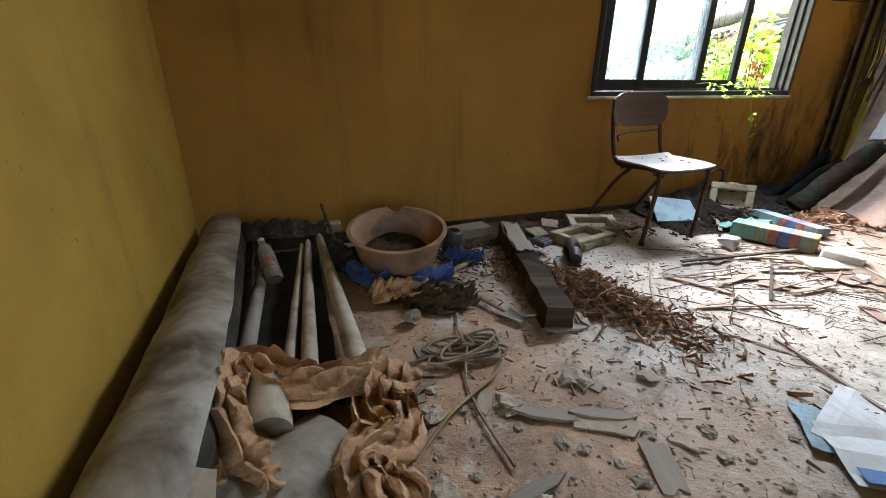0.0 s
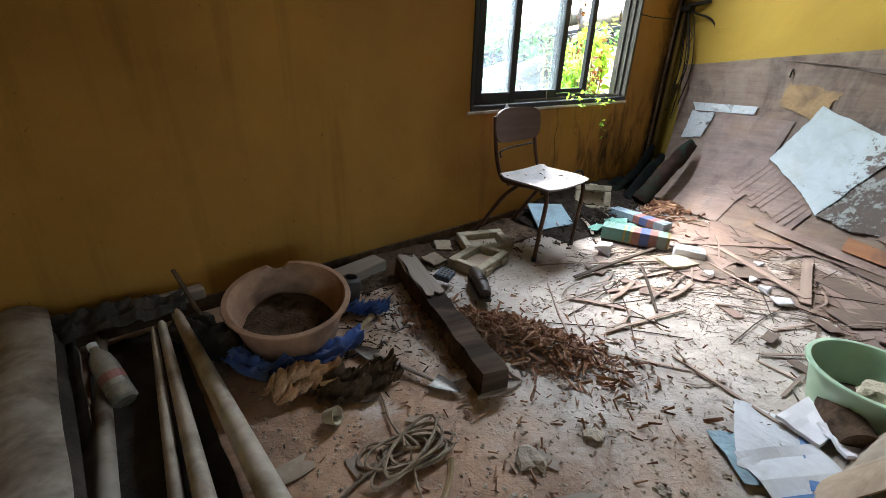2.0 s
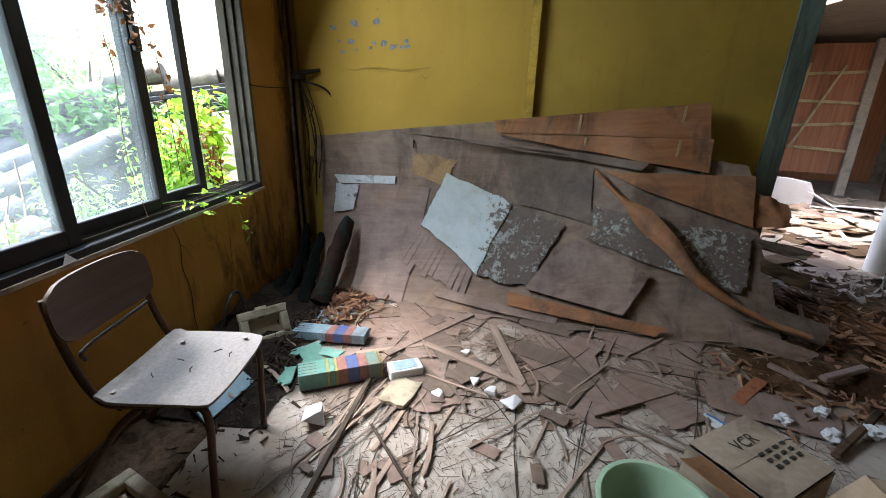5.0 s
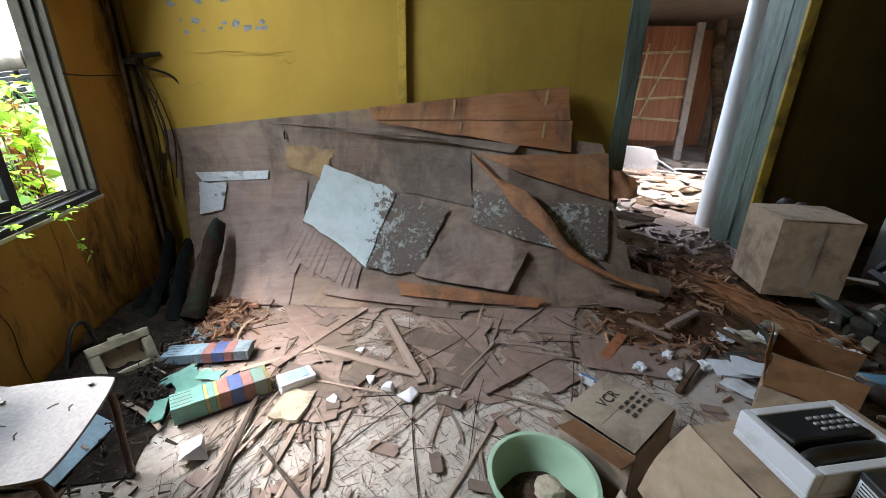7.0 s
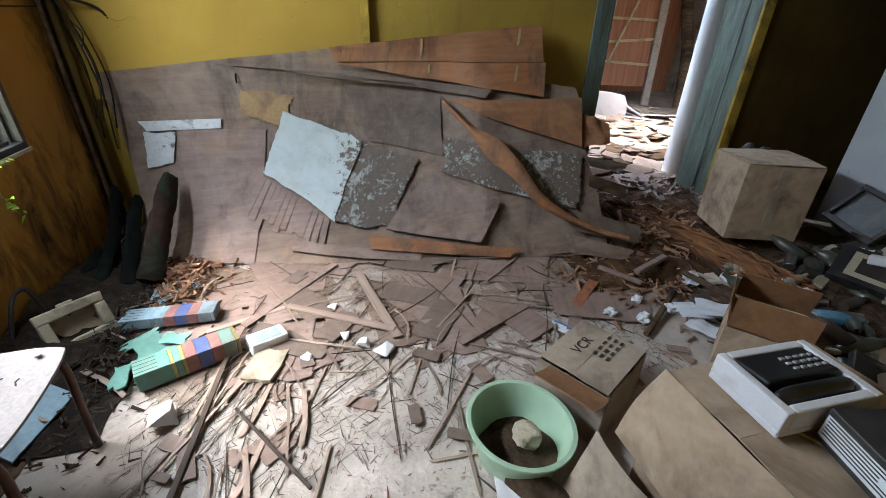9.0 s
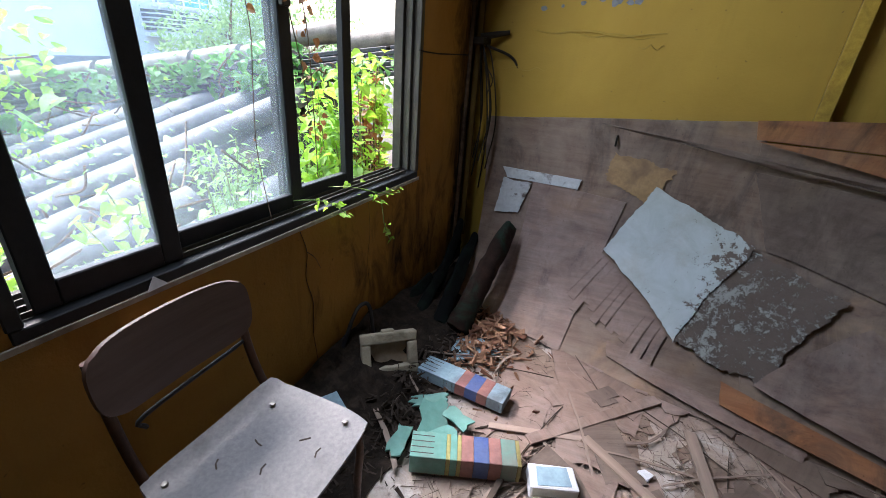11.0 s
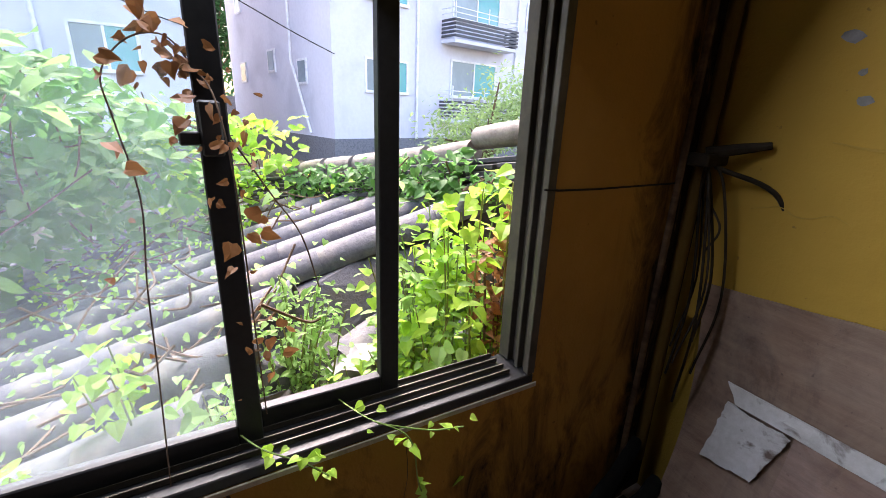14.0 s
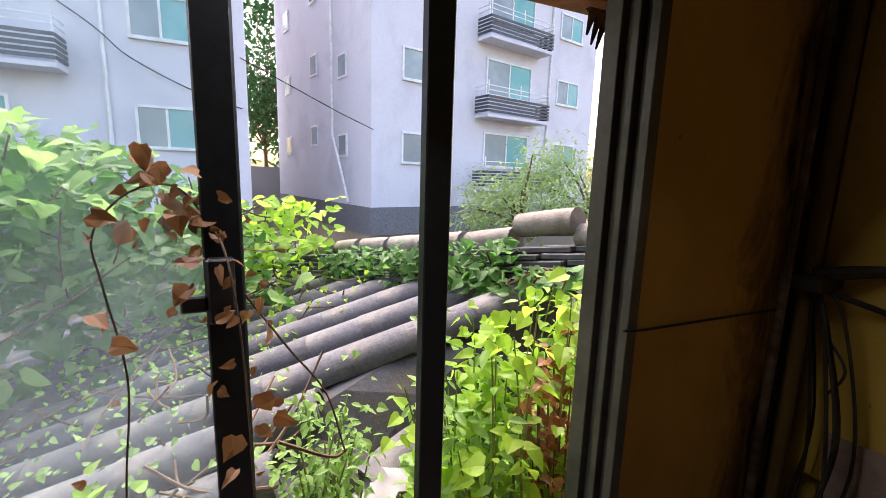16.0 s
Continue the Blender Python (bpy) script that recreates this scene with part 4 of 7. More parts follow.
for k, (quad, seed) in enumerate(((((-0.57, 0.86), (-0.79, 0.78), (-0.75, 0.66), (-0.57, 0.64)), 31), (((-0.55, 0.60), (-0.86, 0.55), (-0.80, 0.50), (-0.55, 0.54)), 32), (((-0.55, 0.50), (-0.82, 0.42), (-0.78, 0.35), (-0.55, 0.42)), 33), (((-0.40, 0.30), (-0.86, 0.20), (-0.80, 0.10), (-0.42, 0.16)), 34), (((-0.30, 0.17), (-0.80, 0.07), (-0.74, 0.01), (-0.35, 0.04)), 35))):
    board("torn_board_end", quad, 0.03 + 0.012 * k, (M_PLY, M_PLY_DARK, M_BEAM, M_PLY_DARK, M_PLY_BROWN)[k], "torn splintered end of a board by the doorway", jag=0.08, nu=14, nv=8, seed=seed, wave=0.03)


def slit_board():
    """A veneered board that has split into loose strips, fanning out at the floor."""
    t = thing("split_board", "split brown veneered board with loose strips", "board", pose(0, 0, 0), "fallen boards")
    r = random.Random(29)
    n = 13
    for k in range(n):
        u0, u1 = k / n, (k + 0.985 * r.uniform(0.95, 1.0)) / n
        reach, turn = r.uniform(0.85, 1.2), r.uniform(-0.012, 0.012)

        def at(u, v, u0=u0, u1=u1, reach=reach, turn=turn, k=k):
            q = u0 + (u1 - u0) * u
            top, low = Vector((1.54 - 0.42 * q, 0.41 - 0.24 * q)), Vector((1.68 - 0.50 * q, 0.19 - 0.12 * q))
            p = top + (low - top) * v * reach + Vector((turn * v, 0))
            return lining(p.x, max(p.y, 0.004), 0.02 + 0.010 * v * v * abs(math.sin(k * 2.3)))
        part("strip", sheet(at, 2, 8, 0.003, 0.01, k), M_PLY_BROWN, t)


slit_board()

# pale joint marks across the plywood strips
for strip, rows, off in (("plywood_strip", ((0.42, 1.19, 0.07), (-0.22, 1.245, 0.09)), 0.047), ("plywood_strip.001", ((0.38, 1.075, 0.03), (-0.16, 1.03, 0.09)), 0.067)):
    for y, z, h in rows:
        q = lining(y, z, off)
        part("joint_mark", boxed(-0.002, 0.002, -0.008, 0.008, -h, h, bevel=0.001), M_STRAP, bpy.data.objects[strip], "", False, pose(q.x, q.y, q.z, 3, 0, 0))

# curled veneer strip
def curled():
    path = curve_points([lining(0.31, 0.90, 0.05), lining(0.14, 0.70, 0.09), lining(-0.04, 0.53, 0.13), lining(-0.20, 0.34, 0.13), lining(-0.49, 0.20, 0.11), lining(-0.70, 0.15, 0.1)], 7)
    n = len(path) - 1

    def at(u, v):
        i = min(int(u * n), n - 1)
        p = path[i].lerp(path[i + 1], u * n - i)
        w = 0.025 + 0.11 * max(0.0, min(1.0, (u - 0.16) * 9)) * max(0.04, 1 - 2.1 * max(0.0, u - 0.28))
        ang = -1.3 + 2.0 * v + 0.5 * u
        return p + Vector((-0.05 * math.cos(ang * 1.2), 0.35 * w * (v - 0.5) - 0.1 * w, w * (0.5 - v) * 1.0))
    solo("curled_veneer_strip", sheet(at, 28, 6, 0.004, 0.0, 3), M_PLY, "curled orange-brown veneer strip peeled off the boards", "board", None, "fallen boards", "", True)


curled()

# small tears, nails and splinters hanging on the boards
hook = solo("nail_hook", sweep(bmesh.new(), [lining(1.60, 1.05, 0.005), lining(1.60, 1.03, 0.03), lining(1.60, 0.99, 0.03)], 0.006, 6), M_CABLE, "bent black nail in a board", "nail")

# painted post and dark boards leaning in the north-east corner
def leaning(p, q, roll=0.0):
    """A frame at p with x along the line from p to q."""
    p, q = Vector(p), Vector(q)
    return Matrix.Translation(p) @ (q - p).to_track_quat("X", "Z").to_matrix().to_4x4() @ pose(0, 0, 0, roll), (q - p).length


def ragged_bundle(name, label, p, q, radius, mat, seed, category):
    """A lumpy, half rotten length of timber from p to q."""
    p, q = Vector(p), Vector(q)
    n = 22
    pts = [p.lerp(q, i / n) + Vector((0, 0, 0.02 * math.sin(3 * i / n))) for i in range(n + 1)]
    bm = bmesh.new()
    sweep(bm, pts, [radius * (1 + 0.18 * noise.noise((i * 0.4, seed, 0)) - 0.35 * (i / n) ** 4) for i in range(n + 1)], 18, True, 0.62)
    along = (q - p).normalized()
    for v in bm.verts:
        w = v.co - along * v.co.dot(along) * 0.75
        v.co += 0.012 * noise.noise_vector(w * 16 + Vector((seed, 0, 0))) + 0.006 * noise.noise_vector(w * 50)
    return solo(name, bm, mat, label, category, None, "boards in the corner", "", True)


def corner_bundle():
    ragged_bundle("painted_post", "dark green-brown painted post leaning in the mouldy corner", (3.38, 2.12, 0.05), (4.0, 2.08, 0.46), 0.07, M_POST_DARK, 3, "post")
    r = random.Random(5)
    for k, (x0, y0, x1, y1, z, w) in enumerate(((3.40, 2.24, 4.10, 2.34, 0.30, 0.045), (3.26, 2.34, 4.10, 2.46, 0.22, 0.035), (3.62, 2.38, 4.14, 2.47, 0.36, 0.03), (3.00, 2.40, 3.74, 2.48, 0.10, 0.04), (2.75, 2.44, 3.40, 2.47, 0.08, 0.035))):
        ragged_bundle("rotten_board", "black rotten board leaning in the mouldy corner", (x0, y0, 0.03), (x1, y1, z), w, M_BLACK_SHEETING, 7 + k, "board")


corner_bundle()


# cables and pipe in the north-east corner
def corner_cables():
    t = thing("wall_conduit", "old conduit pipe with cut black cables hanging in the corner", "cables", pose(4.16, NORTH - 0.05, 0))
    # both pipes get dark materials that carry the shade of this corner
    part("pipe", sweep(bmesh.new(), [(0.03, 0.0, 0.25), (0.02, 0.0, 1.2), (0.03, 0.0, HIGH - 0.005)], 0.022, 10), M_WALL_DARK, t, "ochre pipe darkened for the shaded corner", True)
    part("pipe", sweep(bmesh.new(), [(-0.06, 0.015, 0.05), (-0.055, 0.015, HIGH - 0.005)], 0.012, 8), M_BEAM, t, "thin pipe darkened for the shaded corner", True)
    part("clamp", boxed(-0.05, 0.07, -0.06, 0.03, 1.46, 1.50, bevel=0.006), M_CABLE, t)
    part("stub", sweep(bmesh.new(), [(0.0, -0.02, 1.50), (0.05, -0.10, 1.52), (0.07, -0.17, 1.535)], [0.02, 0.017, 0.011], 8), M_CABLE, t, "taped cable stub", True)
    r = random.Random(4)
    for k in range(7):
        x, y = r.uniform(-0.10, 0.05), r.uniform(-0.13, -0.01)
        end = r.uniform(0.55, 1.2)
        pts = curve_points([(0.0, -0.03, 1.48), (x * 0.6, y * 0.7, 1.36 + 0.06 * r.random()), (x, y - 0.03, (1.36 + end) / 2), (x + r.uniform(-0.04, 0.04), y, end)], 6)
        part("cable", sweep(bmesh.new(), pts, r.choice((0.0025, 0.0035, 0.0045)), 6), M_CABLE, t, "", True)
    pts = curve_points([(0.02, -0.05, 1.46), (0.09, -0.22, 1.38), (0.10, -0.28, 1.15), (0.10, -0.30, 0.97)], 8)
    part("cable", sweep(bmesh.new(), pts, [0.008] * (len(pts) - 4) + [0.013] * 4, 8), M_CABLE, t, "thick black cable with a taped end", True)
    w = solo("tie_wire", sweep(bmesh.new(), [(WX1 - 0.045, NORTH - 0.012, 1.405), (WX1 + 0.01, NORTH - 0.012, 1.40), (WX1 + 0.16, NORTH - 0.008, 1.395), (4.10, NORTH - 0.03, 1.40)], 0.0035, 6), M_CABLE, "thin black wire tied from the window jamb to the corner", "wire")


corner_cables()

# ---- loose things ----
def chair():
    c = thing("school_chair", "old school chair with brown steel tube frame and dusty plywood seat", "chair", pose(2.115, 2.12, 0, 0, 0, 3))
    r = 0.0125
    # seat frame and legs, local: x along the seat width, +y to the back
    for s, name in ((-1, "side_frame"), (1, "side_frame")):
        x = 0.185 * s
        pts = curve_points([(x * 1.05, -0.13, 0.0), (x * 1.02, -0.145, 0.2), (x, -0.155, 0.38), (x, -0.10, 0.425), (x, 0.10, 0.415), (x, 0.17, 0.43), (x, 0.215, 0.52), (x, 0.245, 0.66), (x, 0.255, 0.77)], 6)
        part("side_frame", sweep(bmesh.new(), pts, r, 10), M_CHAIR_TUBE, c, "", True)
        back = curve_points([(x, 0.05, 0.41), (x * 1.02, 0.16, 0.30), (x * 1.05, 0.37, 0.0)], 6)
        part("leg", sweep(bmesh.new(), back, r, 10), M_CHAIR_TUBE, c, "", True)
        part("foot_cap", sweep(bmesh.new(), [(x * 1.05, -0.13, 0.0), (x * 1.05, -0.13, 0.03)], 0.016, 10), M_BLACK_PLASTIC, c)
    part("stretcher", sweep(bmesh.new(), [(-0.185, -0.12, 0.405), (0.185, -0.12, 0.405)], 0.010, 8), M_CHAIR_TUBE, c, "", True)
    part("stretcher", sweep(bmesh.new(), [(-0.185, 0.12, 0.40), (0.185, 0.12, 0.40)], 0.010, 8), M_CHAIR_TUBE, c, "", True)
    part("back_hook", sweep(bmesh.new(), curve_points([(-0.12, 0.245, 0.53), (-0.12, 0.235, 0.575), (0.15, 0.235, 0.59), (0.18, 0.235, 0.60)], 5), 0.006, 6), M_BLACK_TUBE, c, "black wire bag hook", True)

    def seat_at(u, v):
        x, y = (u - 0.5) * 0.43, (v - 0.5) * 0.37
        cx, cy = abs(u - 0.5) * 2, abs(v - 0.5) * 2
        k = 1 - 0.06 * (cx * cy) ** 4
        return Vector((x * k, y * k + 0.0, 0.447 - 0.010 * math.cos(math.pi * (u - 0.5)) + (0.012 if v > 0.9 else 0) - 0.012 * max(0, 0.25 - v) * 4 * 0.6))
    part("seat", sheet(seat_at, 18, 14, 0.010, 0.0), M_CHAIR_SEAT, c, "dusty grey plywood seat", True)

    def back_at(u, v):
        x, z = (u - 0.5) * 0.42, 0.615 + 0.195 * v
        cx, cy = abs(u - 0.5) * 2, abs(v - 0.5) * 2
        k = 1 - 0.16 * (cx * cy) ** 3
        return Vector((x * k, 0.262 + 0.02 * (v - 0.5) + 0.018 * math.cos(math.pi * (u - 0.5)) - 0.028, 0.7025 + (z - 0.7025) * k))
    b = part("backrest", sheet(back_at, 18, 10, -0.011, 0.0), M_CHAIR_BACK, c, "brown laminated backrest", True)
    for x in (-0.185, 0.185):
        for z in (0.66, 0.70):
            s = bmesh.new()
            lathe(s, [(0.0, 0.003), (0.004, 0.0028), (0.007, 0.0)], 10)
            part("screw", s, M_STEEL, b, "", False, pose(x, 0.229, z, 90))
    for x, y in ((0.13, 0.10), (0.17, -0.12), (-0.17, 0.14)):
        part("screw", lathe(bmesh.new(), [(0.009, 0.0), (0.007, 0.004), (0.0, 0.005)], 10), M_STEEL, c, "", False, pose(x, y, 0.4475))


chair()
for k, (x, y, a) in enumerate(((2.06, 2.08, 20), (2.12, 2.14, 80), (2.20, 2.05, 140), (2.02, 2.18, 45), (2.16, 2.00, 10))):
    solo("twig_bit", sweep(bmesh.new(), [(0, 0, 0), (0.012, 0.003, 0.004), (0.028, 0, 0.001)], 0.0022, 5), M_LATH_DARK, "small dry bit of twig on the chair seat", "twig", pose(x, y, 0.452, 0, 0, a), "bits on the chair seat")
solo("paper_scrap", slab([(0, 0), (0.06, 0.0), (0.028, 0.035)], 0, 0.001, pose(0, 0, 0, 80)), M_PAPER, "folded scrap of white paper on the window sill", "paper", pose(2.13, 2.505, WZ0 + 0.002, 0, 0, 5))


def stool_frame():
    t = thing("chair_frame", "bent black steel chair arm loop lying by the wall", "chair frame", pose(0, 0, 0))
    loop = curve_points([(2.62, 2.40, 0.02), (2.78, 2.46, 0.06), (2.96, 2.49, 0.24), (3.03, 2.485, 0.275), (3.05, 2.46, 0.25), (3.02, 2.42, 0.12), (2.99, 2.40, 0.02)], 7)
    part("tube", sweep(bmesh.new(), loop, 0.010, 8), M_BLACK_TUBE, t, "", True)
    part("tube", sweep(bmesh.new(), curve_points([(2.62, 2.40, 0.02), (2.50, 2.42, 0.05), (2.36, 2.45, 0.10)], 6), 0.010, 8), M_BLACK_TUBE, t, "", True)


stool_frame()


def basin(name, label, m, r, h, mat, soil, chip=False, squash=1.0):
    b = thing(name, label, "basin", m)
    prof = [(r * 0.70, 0.0), (r * 0.76, 0.012), (r * 0.90, h * 0.75), (r * 0.93, h * 0.93), (r * 1.0, h * 0.95), (r * 1.03, h * 0.97), (r * 1.02, h), (r * 0.94, h), (r * 0.905, h * 0.95), (r * 0.87, h * 0.72), (r * 0.73, 0.03), (r * 0.68, 0.022)]
    bm = bmesh.new()
    lathe(bm, prof, 48, squash)
    if chip:
        for v in bm.verts:
            a = math.atan2(v.co.y, v.co.x)
            if v.co.z > h * 0.9 and abs(a - 1.35) < 0.14:
                v.co.z -= 0.028
    part("bowl", bm, mat, b, "", True)

    def soil_at(u, v):
        a, rr = u * 2 * math.pi, v * r * 0.80
        return Vector((rr * math.cos(a), squash * rr * math.sin(a), h * soil + 0.035 * noise.noise((rr * math.cos(a) * 9, rr * math.sin(a) * 9, r)) - 0.02 * v))
    part("soil", sheet(soil_at, 32, 7, 0.004), M_SOIL, b, "dry brown soil in the basin", True)
    return b


basin("plastic_basin", "dirty beige round plastic basin with a chipped rim", pose(0.535, 2.065, 0.03, 9, -2, 0), 0.225, 0.21, M_BASIN, 0.42, True)
basin("plastic_basin", "pale green plastic basin with soil and a lump of foam", pose(1.91, 0.545, 0.0, 0, 0, 20), 0.19, 0.175, M_BASIN_GREEN, 0.33, False, 0.94)
solo("foam_lump", lump(bmesh.new(), (0, 0, 0), 0.05, 3, 3, 0.3, 0.9), M_STYRO_DIRTY, "crumbly off-white foam lump in the green basin", "foam", pose(1.905, 0.515, 0.10))


def carton(name, label, m, sx, sy, sz, mat=M_CARD, flaps=(), tape=True, category="box"):
    """A cardboard box with wall thickness, an open or closed top; m at the middle of its base."""
    b = thing(name, label, category, m)
    t = 0.006
    for x0, x1, y0, y1 in ((-sx / 2, sx / 2, -sy / 2, -sy / 2 + t), (-sx / 2, sx / 2, sy / 2 - t, sy / 2), (-sx / 2, -sx / 2 + t, -sy / 2 + t, sy / 2 - t), (sx / 2 - t, sx / 2, -sy / 2 + t, sy / 2 - t)):
        def wall_at(u, v, x0=x0, x1=x1, y0=y0, y1=y1):
            p = Vector((x0 + (x1 - x0) * u if x1 - x0 > t * 2 else (x0 + x1) / 2, y0 + (y1 - y0) * u if y1 - y0 > t * 2 else (y0 + y1) / 2, sz * v))
            bow = math.sin(math.pi * u) * math.sin(math.pi * min(1, v * 0.9 + 0.1))
            return p + Vector((noise.noise(p * 5 + Vector((sx, 0, 0))), noise.noise(p * 5 + Vector((0, sy, 3))), 0)) * 0.016 * bow
        part("panel", sheet(wall_at, 10, 8, t * 0.8), mat, b, "", True)
    part("bottom", boxed(-sx / 2 + t, sx / 2 - t, -sy / 2 + t, sy / 2 - t, 0.0, t), mat, b)
    for side, ang in flaps:
        w = sy if side in "NS" else sx
        ln = (sx if side in "NS" else sy)
        depth = w / 2 - 0.003

        def at(u, v, ln=ln, depth=depth):
            return Vector(((u - 0.5) * (ln - 0.006), v * depth, 0.004 * noise.noise((u * 3, v * 3, sx * 9))))
        rot = {"S": 0, "N": 180, "W": -90, "E": 90}[side]
        off = {"S": (0, -sy / 2 + 0.003), "N": (0, sy / 2 - 0.003), "W": (-sx / 2 + 0.003, 0), "E": (sx / 2 - 0.003, 0)}[side]
        part("flap", sheet(at, 6, 5, 0.004, 0.006, len(side)), mat if abs(ang) < 60 else M_CARD_IN, b, "", False,
             Matrix.Translation((off[0], off[1], sz + 0.005 + (0.005 if side in "EW" else 0))) @ pose(0, 0, 0, 0, 0, rot) @ pose(0, 0, 0, ang))
    return b


# pile of cartons beside the partition
low = carton("cardboard_box", "dusty brown cardboard box squashed under another", pose(1.41, 0.11, 0, 0, 0, 2), 0.42, 0.46, 0.31, M_CARD, (("S", 3), ("N", 3), ("E", 1), ("W", 1)))
big = carton("cardboard_box", "large dusty brown cardboard box with a hanging side flap", pose(1.408, 0.128, 0.325, 0, 0, 0), 0.41, 0.46, 0.31, M_CARD, (("E", 2), ("W", 2), ("S", 1.0)))
part("flap", sheet(lambda u, v: Vector((0.42 * (u - 0.5) + 0.02 * v * (0.5 - u), 0.10 * v + 0.02 * math.sin(3 * v), -0.19 * v)), 10, 8, 0.004, 0.015, 2), M_CARD, big, "wide dusty hanging flap", True, pose(0, 0.228, 0.327))
letters("VCR", 0.06, M_INK, big, pose(0.10, 0.08, 0.3295, 0, 0, -90))
part("staple", sweep(bmesh.new(), [(0.06, 0.15, 0.327), (-0.02, 0.10, 0.332), (-0.06, 0.07, 0.327)], 0.004, 5), M_STRAP, big)
solo("cardboard_flap", sheet(lambda u, v: Vector((0.26 * (u - 0.5), 0.02 * math.sin(3 * u), 0.34 * v)), 6, 6, 0.004, 0.02, 3), M_CARD_GREY, "torn grey cardboard flap leaning on the boxes", "cardboard", pose(1.58, 0.49, 0.0, 17, 0, 4))
solo("cardboard_flap", sheet(lambda u, v: Vector((0.22 * (u - 0.5), 0.02 * math.sin(3 * u), 0.28 * v)), 6, 6, 0.004, 0.02, 5), M_CARD, "torn brown cardboard flap leaning on the boxes", "cardboard", pose(1.44, 0.53, 0.0, 24, 0, -6))

small = carton("cardboard_box", "small grey-brown cardboard box with faded black print and an open flap", pose(2.068, 0.178, 0, 0, 0, 30), 0.28, 0.33, 0.25, M_CARD_GREY, (("E", 2), ("W", 1.5)))
letters("VCR", 0.06, M_INK, small, pose(0.052, -0.005, 0.2675, 0, 0, -90))
for i in range(3):
    for j in range(4):
        part("print_bar", boxed(-0.012, 0.012, -0.005, 0.005, 0, 0.0008), M_INK, small, "", False, pose(-0.055 + 0.026 * i, -0.12 + 0.04 * j, 0.2675, 0, 0, 90))
part("flap", sheet(lambda u, v: Vector((0.24 * (u - 0.5), 0.12 * v, 0.02 * v * v)), 5, 4, 0.004, 0.01, 2), M_CARD_IN, small, "orange-brown open flap", False, pose(-0.03, 0.165, 0.25, 8, 0, 0))

tall = carton("cardboard_box", "tall plain brown cardboard box standing on debris", pose(3.10, -1.72, 0.13, 0, 0, -20), 0.40, 0.46, 0.50, M_CARD, (("N", 2), ("S", 2), ("E", 1), ("W", 1)))
part("seam_tape", boxed(-0.2035, -0.2005, -0.025, 0.025, 0.02, 0.49), M_CARD_GREY, tall, "worn strip of packing tape")
opened = carton("cardboard_box", "open brown cardboard box with raised flaps", pose(2.03, -0.62, 0.02, 0, 0, 38), 0.28, 0.30, 0.28, M_CARD, (("N", 95), ("S", 70), ("E", 100)))


def phone_tray():
    t = thing("telephone_in_tray", "black push-button telephone in a white foam packing tray", "telephone", pose(1.468, 0.17, 0.662, 0, 0, -92) @ Matrix.Diagonal((0.82, 0.76, 0.92, 1)))
    sx, sy, h, w = 0.30, 0.23, 0.075, 0.028
    tray = part("tray", boxed(-sx / 2, sx / 2, -sy / 2, sy / 2, 0, 0.02, bevel=0.004), M_STYRO, t, "white foam tray")
    for x0, x1, y0, y1 in ((-sx / 2, -sx / 2 + w, -sy / 2, sy / 2), (sx / 2 - w, sx / 2, -sy / 2, sy / 2), (-sx / 2 + w, sx / 2 - w, -sy / 2, -sy / 2 + w), (-sx / 2 + w, sx / 2 - w, sy / 2 - w, sy / 2)):
        part("rim", boxed(x0, x1, y0, y1, 0.0201, h, bevel=0.005, seg=2), M_STYRO, tray)
    body = part("telephone_body", boxed(-0.115, 0.115, -0.03, 0.085, 0.022, 0.07, bevel=0.008, seg=2, m=pose(0, 0, 0.012, -6)), M_BLACK_PLASTIC, t, "black telephone body")
    part("handset", sweep(bmesh.new(), curve_points([(-0.115, -0.06, 0.05), (-0.08, -0.06, 0.066), (0.08, -0.06, 0.066), (0.115, -0.06, 0.05)], 5), 0.024, 10, True, 0.7), M_BLACK_PLASTIC, t, "black handset", True)
    kb = boxed(-0.008, 0.008, -0.006, 0.006, 0, 0.006, bevel=0.002)
    key = part("key", kb, M_KEY, body)
    n = 0
    for i in range(3):
        for j in range(5):
            ob = key if n == 0 else new("key", key.data)
            n += 1
            ob.parent = body
            ob.matrix_basis = pose(0.0 + 0.024 * j, 0.0 + 0.022 * i + 0.006, 0.081 - 0.0023 * i, -6)


phone_tray()


def phone_box():
    b = thing("telephone_box", "black printed telephone box with a white text label", "box", pose(1.228, 0.095, 0.662, 0, 0, -15))
    part("carton", boxed(-0.11, 0.11, -0.15, 0.15, 0, 0.08, bevel=0.002), M_BLACK_CARD, b)
    part("label", boxed(-0.05, 0.105, 0.1502, 0.1508, 0.014, 0.066), M_PAPER, b, "white text label")
    r = random.Random(2)
    for k in range(6):
        z = 0.061 - 0.0075 * k
        part("print_bar", boxed(0.10 - r.uniform(0.11, 0.14), 0.10, 0.1509, 0.1512, z - 0.0015, z + 0.0015), M_INK, b)
    part("printed_phone", slab([(-0.06, -0.06), (0.06, -0.06), (0.06, 0.10), (-0.06, 0.10)], 0.0803, 0.0808), M_DARK_MISC, b)
    part("printed_panel", slab([(-0.08, -0.12), (0.03, -0.12), (0.03, -0.07), (-0.08, -0.07)], 0.0803, 0.0808), M_CARD_GREY, b)
    for i in range(3):
        for j in range(4):
            part("print_bar", boxed(-0.006, 0.006, -0.005, 0.005, 0.0809, 0.0813), M_KEY, b, "", False, pose(-0.03 + 0.022 * i, 0.02 + 0.02 * j, 0))
    part("stripe", boxed(-0.095, -0.08, -0.14, 0.14, 0.0803, 0.0808), M_CARD_GREY, b, "pale lettered stripe")


phone_box()


